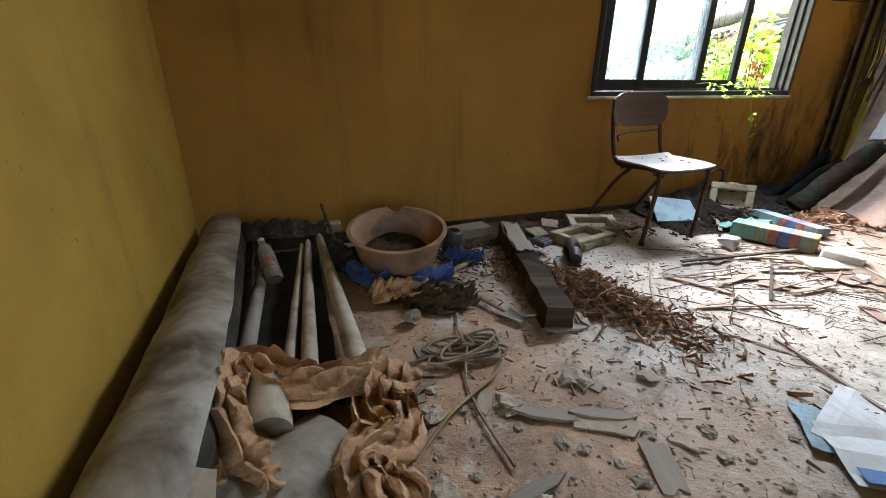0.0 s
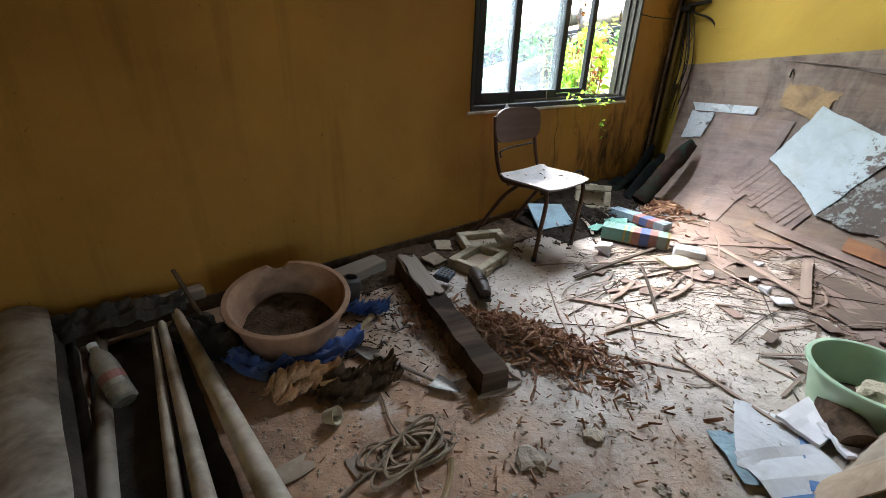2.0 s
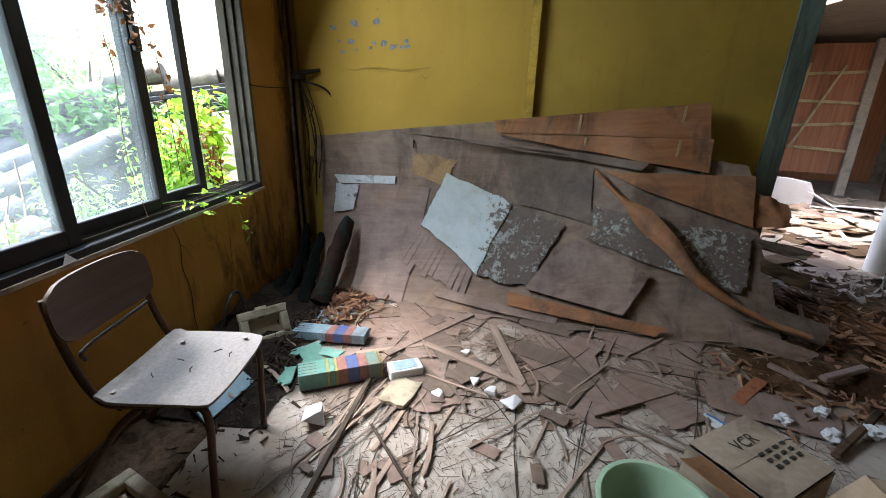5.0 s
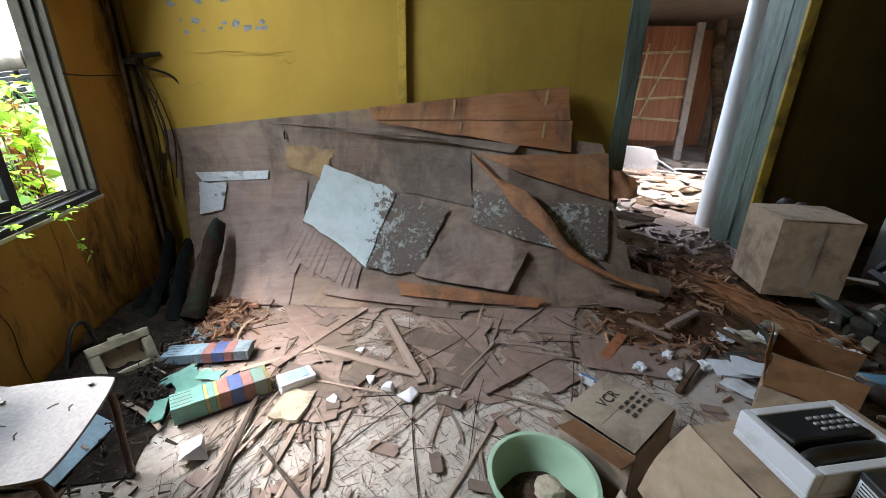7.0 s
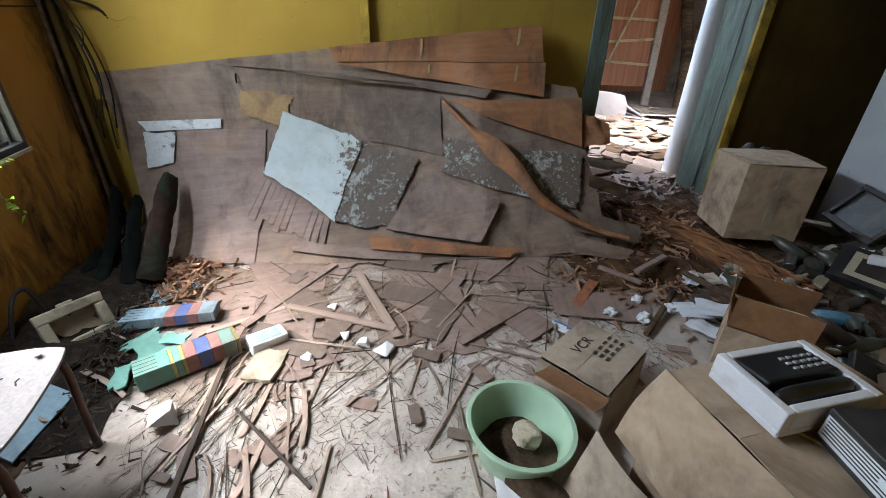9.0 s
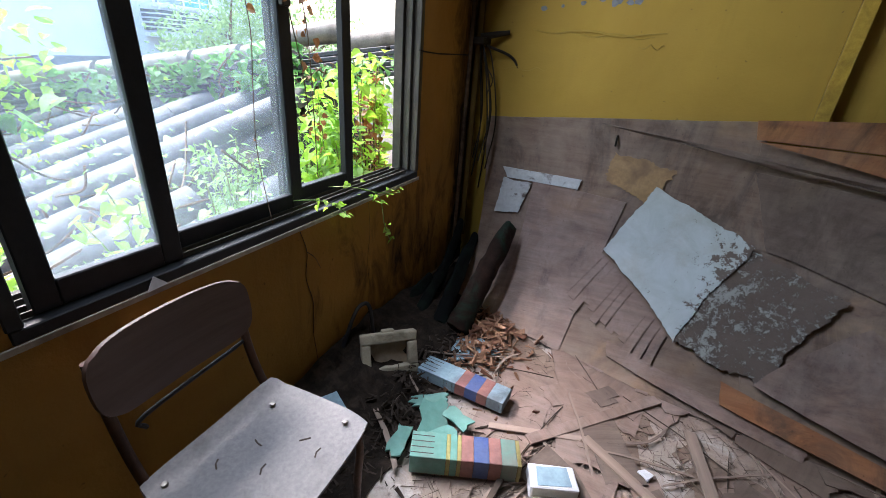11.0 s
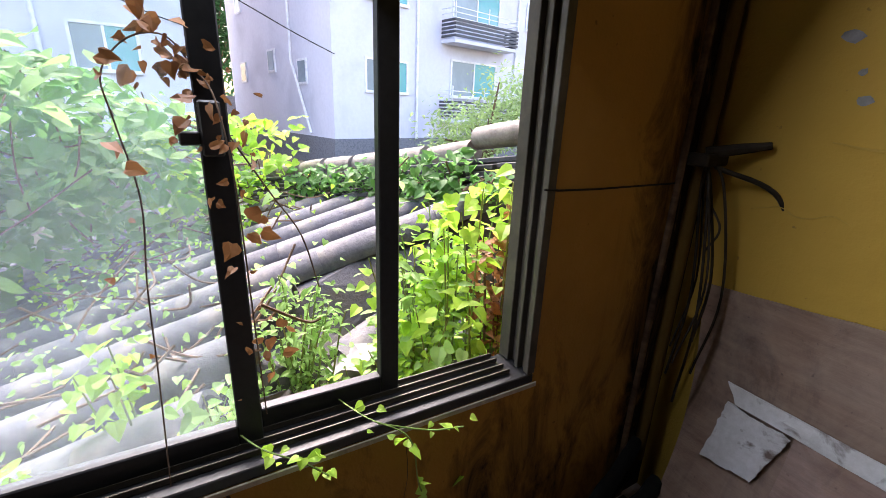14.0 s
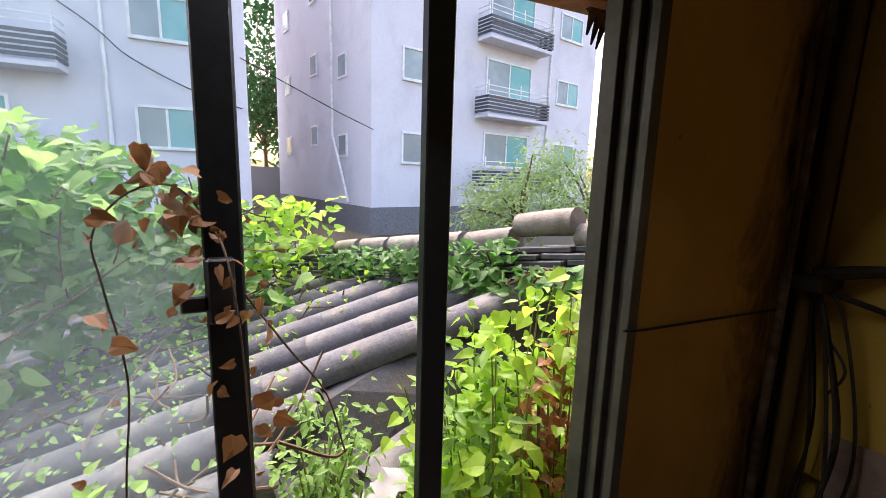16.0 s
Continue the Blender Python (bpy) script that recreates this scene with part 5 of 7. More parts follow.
def painted_box(m, label, ln=0.40, broken=False):
    """A length of painted trim shaped like a beam, with coloured bands."""
    b = thing("painted_beam", label, "painted beam", m)
    bands = [("T", 0.0, 0.13), ("Y", 0.13, 0.145), ("T", 0.145, 0.17), ("Y", 0.17, 0.185), ("N", 0.185, 0.23), ("B", 0.23, 0.285), ("R", 0.285, 0.33), ("T", 0.33, 0.385), ("Y", 0.385, 0.40)]
    mats = {"T": M_TURQ, "Y": M_BAND_YEL, "N": M_BAND_RED, "B": M_BAND_BLUE, "R": M_BAND_RED}
    part("core", boxed(0.004, ln - 0.004, -0.055, 0.055, 0, 0.086, bevel=0.003), M_BAND_BROWN, b)
    for code, x0, x1 in bands:
        wv = 0.0 if code == "Y" else 0.004
        part("band", boxed(x0 * ln / 0.4, x1 * ln / 0.4, -0.0565, 0.0565, 0.005 + wv * 0, 0.0885 + wv * 0.2, bevel=0.002), mats[code] if not broken else (M_PALE_BLUE if code in "TY" else mats[code]), b)
    for k in range(4):
        part("groove", boxed(0.002, 0.085, -0.04 + 0.025 * k, -0.036 + 0.025 * k, 0.0887, 0.0896), M_DARK_MISC, b)
    return b


painted_box(pose(2.585, 1.95, 0.012, 0, 0, -67), "beam end painted with turquoise, blue and salmon bands")
painted_box(pose(3.03, 2.14, 0.018, -5, 0, -92) @ Matrix.Diagonal((1, 1.05, 0.62, 1)), "pale blue painted beam end tilted on rubble", 0.42, True)
solo("blue_board", slab([(0, 0), (0.36, 0.02), (0.30, 0.16), (0.10, 0.20)], 0, 0.01), M_PALE_BLUE, "broken pale blue painted board on the floor", "board", pose(3.10, 2.12, 0.012, 0, 0, -50))


sr = random.Random(8)
for x, y, a, w, d in ((2.76, 1.95, 20, 0.20, 0.11), (2.68, 1.90, -35, 0.16, 0.08), (2.82, 1.86, 70, 0.12, 0.07), (2.62, 2.02, 10, 0.14, 0.06), (2.86, 2.02, -60, 0.15, 0.05)):
    solo("painted_shard", slab(torn(w, d, 4, 0.14, int(x * 100)), 0, 0.008), M_TURQ, "splintered shard of turquoise painted wood", "wood scrap", pose(x, y, 0.035 + 0.01 * sr.random(), sr.uniform(-12, 12), sr.uniform(-12, 12), a), "turquoise shards")


def foam_frame(m, label, sx=0.30, sy=0.22):
    f = thing("foam_packing_frame", label, "packing foam", m, "foam packing frames")
    w, h = 0.045, 0.055

    def rough(bm, seed):
        for v in bm.verts:
            v.co += 0.006 * noise.noise_vector(v.co * 22 + Vector((seed, sx * 50, 0)))
        return bm
    for k, (x0, x1, y0, y1) in enumerate(((-sx / 2, sx / 2, -sy / 2, -sy / 2 + w), (-sx / 2, sx / 2, sy / 2 - w, sy / 2), (-sx / 2, -sx / 2 + w, -sy / 2 + w, sy / 2 - w), (sx / 2 - w, sx / 2, -sy / 2 + w, sy / 2 - w))):
        part("rail", rough(boxed(x0, x1, y0, y1, 0, h, bevel=0.007, seg=2), k), M_STYRO_DIRTY, f)
    for x, y in ((-0.08, -sy / 2), (0.08, -sy / 2), (0, sy / 2)):
        part("tab", boxed(x - 0.03, x + 0.03, y - 0.012, y + 0.012, 0.0, h * 0.6, bevel=0.004), M_STYRO_DIRTY, f)
    part("base", slab(torn(sx - 2 * w, sy - 2 * w, 4, 0.12, int(sx * 100)), 0.002, 0.014), M_CARD_GREY, f, "torn grey bottom")
    return f


foam_frame(pose(1.64, 2.14, 0.004, 0, 0, 14), "dirty cream foam packing frame on the floor")
foam_frame(pose(1.83, 2.30, 0.004, 6, 0, -22), "dirty cream foam packing frame by the wall")
foam_frame(pose(2.97, 2.30, 0.105, 66, 0, -46), "dirty cream foam packing frame propped by the wall", 0.26, 0.2)

solo("blue_board", slab([(-0.16, 0), (0.14, 0.0), (0.17, 0.20), (-0.10, 0.26)], 0, 0.012), M_PALE_BLUE, "pale blue-grey painted board propped behind the chair", "board", pose(2.44, 2.20, 0.02, 24, 0, -12))
# white foam block and pieces
bm = boxed(-0.085, 0.085, -0.05, 0.05, 0, 0.055, bevel=0.008, seg=2)
for v in bm.verts:
    v.co += Vector([noise.noise(v.co * 25 + Vector((k * 9, 0, 0))) for k in range(3)]) * 0.006
solo("foam_block", bm, M_STYRO, "broken white foam block", "packing foam", pose(2.735, 1.455, 0.01, 0, 0, -67))
part("wrap", slab([(-0.06, -0.04), (0.06, -0.035), (0.055, 0.04), (-0.055, 0.035)], 0.056, 0.058), M_PALE_BLUE, bpy.data.objects["foam_block"], "thin pale blue film")
for x, y, s, a, q in ((2.37, 1.80, 0.042, 20, 1.0), (2.62, 1.02, 0.035, 60, 0.5), (2.70, 1.10, 0.03, 10, 0.4), (2.55, 0.92, 0.05, 130, 0.3), (2.58, 1.28, 0.03, 45, 0.4), (2.95, 1.15, 0.025, 45, 0.5)):
    bm = boxed(-s, s, -s * 0.8, s * 0.8, 0, s * 1.2 * q, bevel=s * 0.15)
    for v in bm.verts:
        v.co += Vector([noise.noise(v.co * 17 + Vector((k * 9 + x, y, 0))) for k in range(3)]) * s * 0.8
    solo("foam_piece", bm, M_STYRO, "small broken piece of white foam", "packing foam", pose(x, y, 0.012, 4, -5, a), "foam pieces")
solo("foam_slab", slab(torn(0.2, 0.13, 4, 0.08, 4), 0, 0.018), M_STYRO_DIRTY, "flat dirty foam slab on the floor", "packing foam", pose(2.58, 1.45, 0.012, 0, 2, -20))


def beam_and_rot():
    d = Vector((0.98, 1.36, 0)) - Vector((1.24, 2.30, 0))
    ang = math.degrees(math.atan2(d.y, d.x))
    bm = bmesh.new()
    r = random.Random(8)
    secs = 12
    rings = []
    for i in range(secs + 1):
        x = d.length * i / secs
        e = 0.013 if 0 < i < secs else 0.0
        rings.append([bm.verts.new((x + r.uniform(-e, e), y + r.uniform(-e, e) * 0.6, z + r.uniform(-e, e) * 0.7)) for y, z in ((-0.055, 0.0), (0.055, 0.0), (0.05, 0.098), (-0.05, 0.104))])
    for a, b in zip(rings, rings[1:]):
        for k in range(4):
            bm.faces.new((a[k], b[k], b[(k + 1) % 4], a[(k + 1) % 4]))
    bm.faces.new(rings[0])
    bm.faces.new(rings[-1][::-1])
    bm.normal_update()
    bmesh.ops.recalc_face_normals(bm, faces=bm.faces)
    solo("rotten_beam", bm, M_BEAM, "dark rotten square timber beam with a pale dusty top", "beam", pose(1.24, 2.30, 0.0, 0, 0, ang))
    part("dusty_face", slab(torn(0.42, 0.088, 6, 0.09, 2), 0.105, 0.110), M_PALE_WOOD, bpy.data.objects["rotten_beam"], "pale dusty top face", False, pose(0.22, 0, 0.002))


beam_and_rot()


def chips(name, label, n, centre, spread, mat, seed, size=(0.02, 0.07), heap=0.10, category="wood chips"):
    bm = bmesh.new()
    r = random.Random(seed)
    for _ in range(n):
        gx, gy = r.gauss(0, 1), r.gauss(0, 1)
        x, y = centre[0] + gx * spread[0] + gy * spread[2], centre[1] + gy * spread[1]
        z = heap * math.exp(-(gx * gx + gy * gy) / 1.6) * r.random() + 0.006
        L = r.uniform(*size)
        w, h = r.uniform(0.2, 0.45) * L * 0.7, r.uniform(0.05, 0.14) * L
        m = pose(x, y, z, r.uniform(-35, 35), r.uniform(-35, 35), r.uniform(0, 360))
        vs = [bm.verts.new(m @ Vector(c)) for c in ((-L / 2, -w / 2, 0), (L / 2, -w * 0.2, 0), (L / 2 * 1.1, w * 0.3, h), (-L / 2, w / 2, 0), (-L / 2, 0, h * 2))]
        for f in ((0, 1, 4), (1, 2, 4), (2, 3, 4), (3, 0, 4), (3, 2, 1, 0)):
            bm.faces.new([vs[i] for i in f])
    return solo(name, bm, mat, label, category, None, "", "stuff")


chips("rotten_wood_chips", "heap of reddish rotten wood crumbs beside the beam", 1500, (1.24, 1.55), (0.09, 0.20, -0.09), M_ROT, 1, (0.014, 0.065), heap=0.12)
chips("rotten_wood_chips", "red-brown wood crumbs scattered on the floor", 500, (1.25, 1.35), (0.32, 0.30, 0.0), M_ROT, 2, (0.01, 0.04), 0.01)
chips("rotten_wood_chips", "rotten wood crumbs and bark by the corner", 500, (3.45, 1.98), (0.22, 0.12, 0.05), M_ROT, 3, (0.02, 0.10), 0.06)
chips("wood_crumbs", "fine dark wood crumbs around the basin", 500, (0.85, 2.0), (0.22, 0.2, 0.0), M_LATH_DARK, 4, (0.01, 0.035), 0.01)
chips("dark_rubble", "dark damp crumbs and splinters along the mouldy wall", 900, (2.95, 2.16), (0.36, 0.13, 0.0), M_LATH_DARK, 11, (0.012, 0.06), 0.08, "debris")
chips("wood_crumbs", "dusty splinters by the doorway", 600, (3.1, -0.75), (0.35, 0.25, -0.1), M_ROT, 5, (0.02, 0.09), 0.05)
chips("wood_crumbs", "fine grey crumbs all over the floor", 900, (1.9, 1.1), (1.0, 0.6, 0.0), M_LATH, 6, (0.006, 0.02), 0.002)
chips("plaster_crumbs", "pale plaster crumbs all over the floor", 1500, (1.4, 1.0), (1.1, 0.6, 0.0), M_RUBBLE, 7, (0.005, 0.016), 0.002, "plaster crumbs")


def rotten_log():
    pts = curve_points([(3.75, -1.02, 0.10), (3.35, -1.10, 0.10), (2.95, -1.25, 0.09), (2.62, -1.32, 0.08), (2.36, -1.40, 0.05)], 16)
    n = len(pts)
    bm = bmesh.new()
    r = random.Random(44)
    sweep(bm, pts, [0.05 + 0.03 * math.sin(math.pi * i / n) for i in range(n)], 14)
    for _ in range(260):
        i0 = r.randrange(0, n - 5)
        i1 = min(n - 1, i0 + r.randrange(4, 13))
        a, rad = r.uniform(-0.3, 3.4), r.uniform(0.045, 0.115)
        off = Vector((0, rad * math.cos(a), rad * 0.8 * math.sin(a)))
        drift = Vector((0, r.uniform(-0.03, 0.03), r.uniform(-0.02, 0.015)))
        strand = [pts[i] + off + drift * ((i - i0) / (i1 - i0)) + 0.022 * noise.noise_vector(pts[i] * 11 + off * 30) for i in range(i0, i1 + 1)]
        w = r.uniform(0.007, 0.02)
        sweep(bm, strand, [w * (0.35 if k in (0, len(strand) - 1) else r.uniform(0.8, 1.1)) for k in range(len(strand))], 5, True, 0.6)
    solo("rotten_log", bm, M_ROTLOG, "crumbling fibrous orange-brown rotten roof timber by the doorway", "log")
    for k, (x0, y0, x1, y1, w) in enumerate(((2.35, -0.35, 2.62, -0.75, 0.03), (2.74, -0.62, 2.95, -0.46, 0.035), (2.45, -1.0, 2.75, -0.9, 0.035), (2.80, -0.62, 2.9, -0.9, 0.04))):
        d = Vector((x1 - x0, y1 - y0, 0))
        solo("rotten_timber", boxed(0, d.length, -w / 2, w / 2, 0, w * 0.7, bevel=0.006), M_PLY_BROWN if k % 2 else M_BEAM, "short rotten timber on the floor", "timber", pose(x0, y0, 0.01 + 0.02 * k, 0, -3, math.degrees(math.atan2(d.y, d.x))), "rotten timbers")


rotten_log()


# ---- corner pile by the west wall ----
def rolled_covering():
    def at(u, v):
        y = 0.72 + 1.80 * u
        a = v * 5.2
        rr = 0.105 + 0.014 * a / 5.2 + 0.014 * noise.noise((u * 4, v * 3, 2)) + 0.006 * noise.noise((u * 14, v * 9, 5))
        return Vector((-0.215 + 0.02 * math.sin(u * 4) - 0.03 * u + rr * math.cos(a + 0.75) * (1.28 - 0.25 * u), y, 0.125 + rr * math.sin(a + 0.75)))
    roll = thing("floor_covering_roll", "dirty rolled floor covering along the wall", "roll", pose(0, 0, 0))
    part("outer_layer", sheet(at, 30, 30, 0.003, 0.006, 2), M_ROLL, roll, "", True)

    def inner(u, v):
        p, a = at(u, 0.0), v * 6.0
        c = Vector((-0.215 + 0.02 * math.sin(u * 4) - 0.03 * u, p.y - 0.02 + 0.03 * noise.noise((v * 4, 1, 1)), 0.125))
        rr = 0.085 - 0.035 * v
        return c + Vector((1.15 * rr * math.cos(a), 0, rr * math.sin(a)))
    part("inner_layer", sheet(inner, 20, 30, 0.003, 0.0, 3), M_RAG_DARK, roll, "dark backing of the covering", True)
    for k, (x0, y0, x1, y1, rr, mat, lab) in enumerate((
            (0.03, 1.38, 0.10, 2.36, 0.020, M_TUBE_WHITE, "slit plastic edging strip"),
            (0.09, 1.30, 0.13, 2.36, 0.028, M_TUBE_WHITE, "slit plastic edging strip"),
            (0.235, 1.30, 0.19, 2.40, 0.036, M_TUBE_WHITE, "long dusty plastic pipe"),
            (-0.10, 1.42, -0.06, 2.42, 0.03, M_ROLL, "rolled strip of old vinyl"))):
        pts = [Vector((x0, y0, rr + 0.03)).lerp(Vector((x1, y1, rr + 0.05)), i / 10) for i in range(11)]

        def half(u, v, pts=pts, rr=rr):
            p = pts[0].lerp(pts[-1], u)
            a = -0.6 + v * 5.0
            taper = 1.0 - 0.45 * u
            return p + Vector((rr * taper * math.cos(a), 0, rr * math.sin(a)))
        solo("plastic_strip" if k != 2 else "plastic_pipe", sheet(half, 10, 14, 0.003, 0.0), mat, lab + " lying by the wall", "pipe", None, "strips by the wall", "", True)
    solo("dark_cloth_sheet", sheet(lambda u, v: Vector((-0.12 + 0.30 * u, 1.20 + 1.28 * v, 0.012 + 0.012 * noise.noise((u * 5, v * 14, 2)))), 10, 30, 0.003, 0.03, 6), M_RAG_DARK, "dark dirty cloth spread under the plastic strips", "cloth", None, "", "", True)
    # plastic bottle
    b = thing("plastic_bottle", "crushed clear plastic bottle among the rolls", "bottle", pose(-0.02, 1.98, 0.075, -62, 0, 14))
    bmx = bmesh.new()
    lathe(bmx, [(0.030, 0.0), (0.037, 0.008), (0.036, 0.05), (0.032, 0.055), (0.036, 0.062), (0.036, 0.14), (0.030, 0.18), (0.014, 0.21), (0.013, 0.225)], 20)
    part("bottle_body", bmx, M_CLEAR_PLASTIC, b, "", True)
    part("cap", lathe(bmesh.new(), [(0.015, 0.222), (0.015, 0.24), (0.0, 0.241)], 14), M_PAPER, b, "white screw cap")
    part("band", lathe(bmesh.new(), [(0.0368, 0.075), (0.0372, 0.09), (0.0368, 0.105)], 20), M_BAND_RED, b, "red label band")
    # cardboard tube in the rags
    tb = bmesh.new()
    lathe(tb, [(0.052, 0.0), (0.056, 0.0), (0.058, 0.15), (0.055, 0.15), (0.052, 0.0)], 24)
    solo("paper_tube", tb, M_TUBE_WHITE, "short wide dusty white tube with torn wrap", "tube", pose(-0.012, 1.09, 0.075, -84, 0, 2), "", "", True)
    solo("vinyl_sheet", sheet(lambda u, v: Vector((0.30 * (u - 0.5), 0.26 * (v - 0.5), 0.05 * math.cos(3 * (v - 0.5)) - 0.02)), 10, 10, 0.003, 0.02, 7), M_ROLL, "bent piece of dirty grey vinyl sheet", "vinyl", pose(0.04, 0.97, 0.06, 8, 4, 35), "", "", True)
    solo("grey_board_piece", slab([(-0.09, -0.08), (0.06, -0.09), (0.09, 0.03), (0.02, 0.08), (-0.07, 0.04)], 0, 0.006), M_CARD_GREY, "grey board corner lying on the roll", "board", pose(-0.16, 0.86, 0.185, 5, 10, 20))


rolled_covering()


def rag(name, label, path, width, mat, seed, folds=9):
    """A twisted cloth lying along a path."""
    pts = curve_points(path, 8)
    n = len(pts) - 1

    def at(u, v):
        i = min(int(u * n), n - 1)
        p = pts[i].lerp(pts[i + 1], u * n - i)
        d = (pts[i + 1] - pts[i]).normalized()
        s = Vector((-d.y, d.x, 0))
        a = (v - 0.5)
        twist = 5.5 * u + 0.9 * math.sin(9 * u + seed)
        fold = math.sin(v * folds * 2.2 + twist + seed) + 0.45 * math.sin(v * folds * 5.3 + 2.1 * twist) + 0.5 * math.sin(v * folds * 4.1 - 1.7 * twist + 2 * seed)
        crease = noise.noise((u * 11, v * 4, seed))
        lift = 0.040 * math.cos(a * math.pi) + 0.017 * fold + 0.034 * crease + 0.012 * noise.noise((u * 24, v * 9, seed + 4))
        w = width * (0.85 + 0.45 * noise.noise((u * 5, 0, seed)))
        return p + s * (a * w + 0.012 * math.cos(v * folds * 2.2 + twist)) + Vector((0, 0, max(0.004, lift) + 0.012)) + d * (0.014 * fold + 0.02 * crease)
    solo(name, sheet(at, 130, 56, 0.002, 0.0, seed), mat, label, "cloth", None, "", "", True)


rag("cloth_rag", "crumpled peach coloured thin cloth over the rolls", [(-0.22, 1.16, 0.12), (-0.08, 1.32, 0.10), (0.02, 1.22, 0.09), (0.16, 1.22, 0.06), (0.30, 1.28, 0.02)], 0.17, M_RAG, 1)
rag("cloth_rag", "twisted peach coloured cloth on the floor", [(-0.12, 1.36, 0.1), (-0.12, 1.18, 0.12), (-0.06, 1.02, 0.06), (0.0, 0.92, 0.03)], 0.16, M_RAG, 3)
rag("cloth_rag", "bunched orange-peach cloth with deep folds", [(0.34, 1.30, 0.01), (0.28, 1.16, 0.03), (0.30, 1.02, 0.04), (0.20, 0.92, 0.05), (0.26, 0.80, 0.02)], 0.19, M_RAG, 5, 12)
rag("cloth_rag", "small bunched peach cloth by the blue sheet", [(0.36, 1.78, 0.01), (0.46, 1.80, 0.02), (0.56, 1.74, 0.01)], 0.13, M_RAG, 6)
rag("cloth_rag", "thin brown gauze rag flat on the floor", [(0.50, 1.72, 0.0), (0.62, 1.66, 0.0), (0.76, 1.66, 0.0)], 0.14, M_SOIL, 7)
rag("cloth_rag", "dark grey cloth under the basin", [(0.18, 2.36, 0.04), (0.30, 2.16, 0.03), (0.40, 1.98, 0.0)], 0.20, M_RAG_DARK, 8)
rag("cloth_rag", "dark cloth bundled in the corner", [(-0.30, 2.44, 0.10), (-0.05, 2.42, 0.12), (0.22, 2.44, 0.09)], 0.16, M_RAG_DARK, 9)
rag("blue_plastic_sheet", "crumpled blue plastic sheet beside the basin", [(0.30, 2.02, 0.05), (0.38, 1.90, 0.01), (0.55, 1.88, 0.0), (0.74, 1.90, 0.0)], 0.09, M_BLUE, 10)
rag("blue_plastic_sheet", "strip of blue plastic sheet at the foot of the wall", [(0.80, 2.12, 0.0), (0.88, 2.06, 0.0), (0.95, 2.02, 0.0)], 0.05, M_BLUE, 11)


def rope():
    t = thing("rope_coil", "tangled coil of thin beige nylon rope", "rope", pose(0.60, 1.33, 0.008))
    r = random.Random(12)
    for k in range(9):
        rx, ry = r.uniform(0.07, 0.14), r.uniform(0.03, 0.06)
        cx, a0 = r.uniform(-0.03, 0.04), r.uniform(-0.5, 0.5)
        ctrl = []
        for q in range(13):
            a = 2 * math.pi * q / 12
            x, y = rx * math.cos(a) + cx, ry * math.sin(a)
            ctrl.append((x * math.cos(a0) - y * math.sin(a0), x * math.sin(a0) + y * math.cos(a0), 0.006 * k * 0.7 + 0.004 * r.random()))
        part("loop", sweep(bmesh.new(), curve_points(ctrl, 4), 0.0048, 6), M_ROPE, t, "", True)
    for ctrl in ([(-0.02, 0.0, 0.05), (0.0, 0.03, 0.055), (0.01, -0.03, 0.055), (-0.02, 0.0, 0.04)], [(0, 0, 0.03), (0.02, 0.14, 0.005), (0.06, 0.28, 0.003), (0.03, 0.42, 0.003), (0.0, 0.55, 0.003)],
                 [(0, 0, 0.03), (-0.12, 0.02, 0.004), (-0.28, -0.02, 0.004), (-0.36, -0.08, 0.004), (-0.25, -0.14, 0.004), (-0.14, -0.10, 0.004)], [(0, 0, 0.03), (-0.05, -0.12, 0.004), (-0.07, -0.26, 0.004), (-0.06, -0.46, 0.004)],
                 [(-0.1, 0.0, 0.01), (-0.14, 0.06, 0.004), (-0.08, 0.1, 0.004), (-0.02, 0.04, 0.02)]):
        part("end", sweep(bmesh.new(), curve_points(ctrl, 8), 0.0046, 6), M_ROPE, t, "", True)


rope()
solo("packing_strap", sweep(bmesh.new(), curve_points([(0.12, 0.74, 0.05), (0.28, 0.92, 0.012), (0.45, 1.08, 0.01), (0.62, 1.18, 0.014), (0.68, 1.24, 0.02)], 8), 0.013, 6, True, 0.3), M_STRAP, "yellowed flat packing strap on the floor", "strap")
solo("packing_strap", sweep(bmesh.new(), curve_points([(0.50, 1.72, 0.01), (0.65, 1.86, 0.012), (0.78, 1.96, 0.014), (0.88, 2.02, 0.02)], 8), 0.012, 6, True, 0.3), M_STRAP, "yellowed flat packing strap beside the basin", "strap")


def trowel():
    t = thing("trowel", "small rusty garden trowel lying on the floor", "trowel", pose(0.80, 1.62, 0.012, 0, 0, -68))
    part("handle", sweep(bmesh.new(), [(-0.16, 0, 0.01), (0.0, 0, 0.012), (0.10, 0, 0.008)], [0.011, 0.009, 0.006], 8), M_PALE_WOOD, t, "worn pale wooden handle", True)
    for x, k in ((0.10, 1), (-0.16, -1)):
        part("blade", sheet(lambda u, v: Vector((x + k * 0.11 * u, (v - 0.5) * 0.075 * (1 - u) ** 0.5, 0.012 - 0.008 * math.cos((v - 0.5) * 3))), 8, 6, 0.002), M_STEEL, t, "rusty steel blade", True)


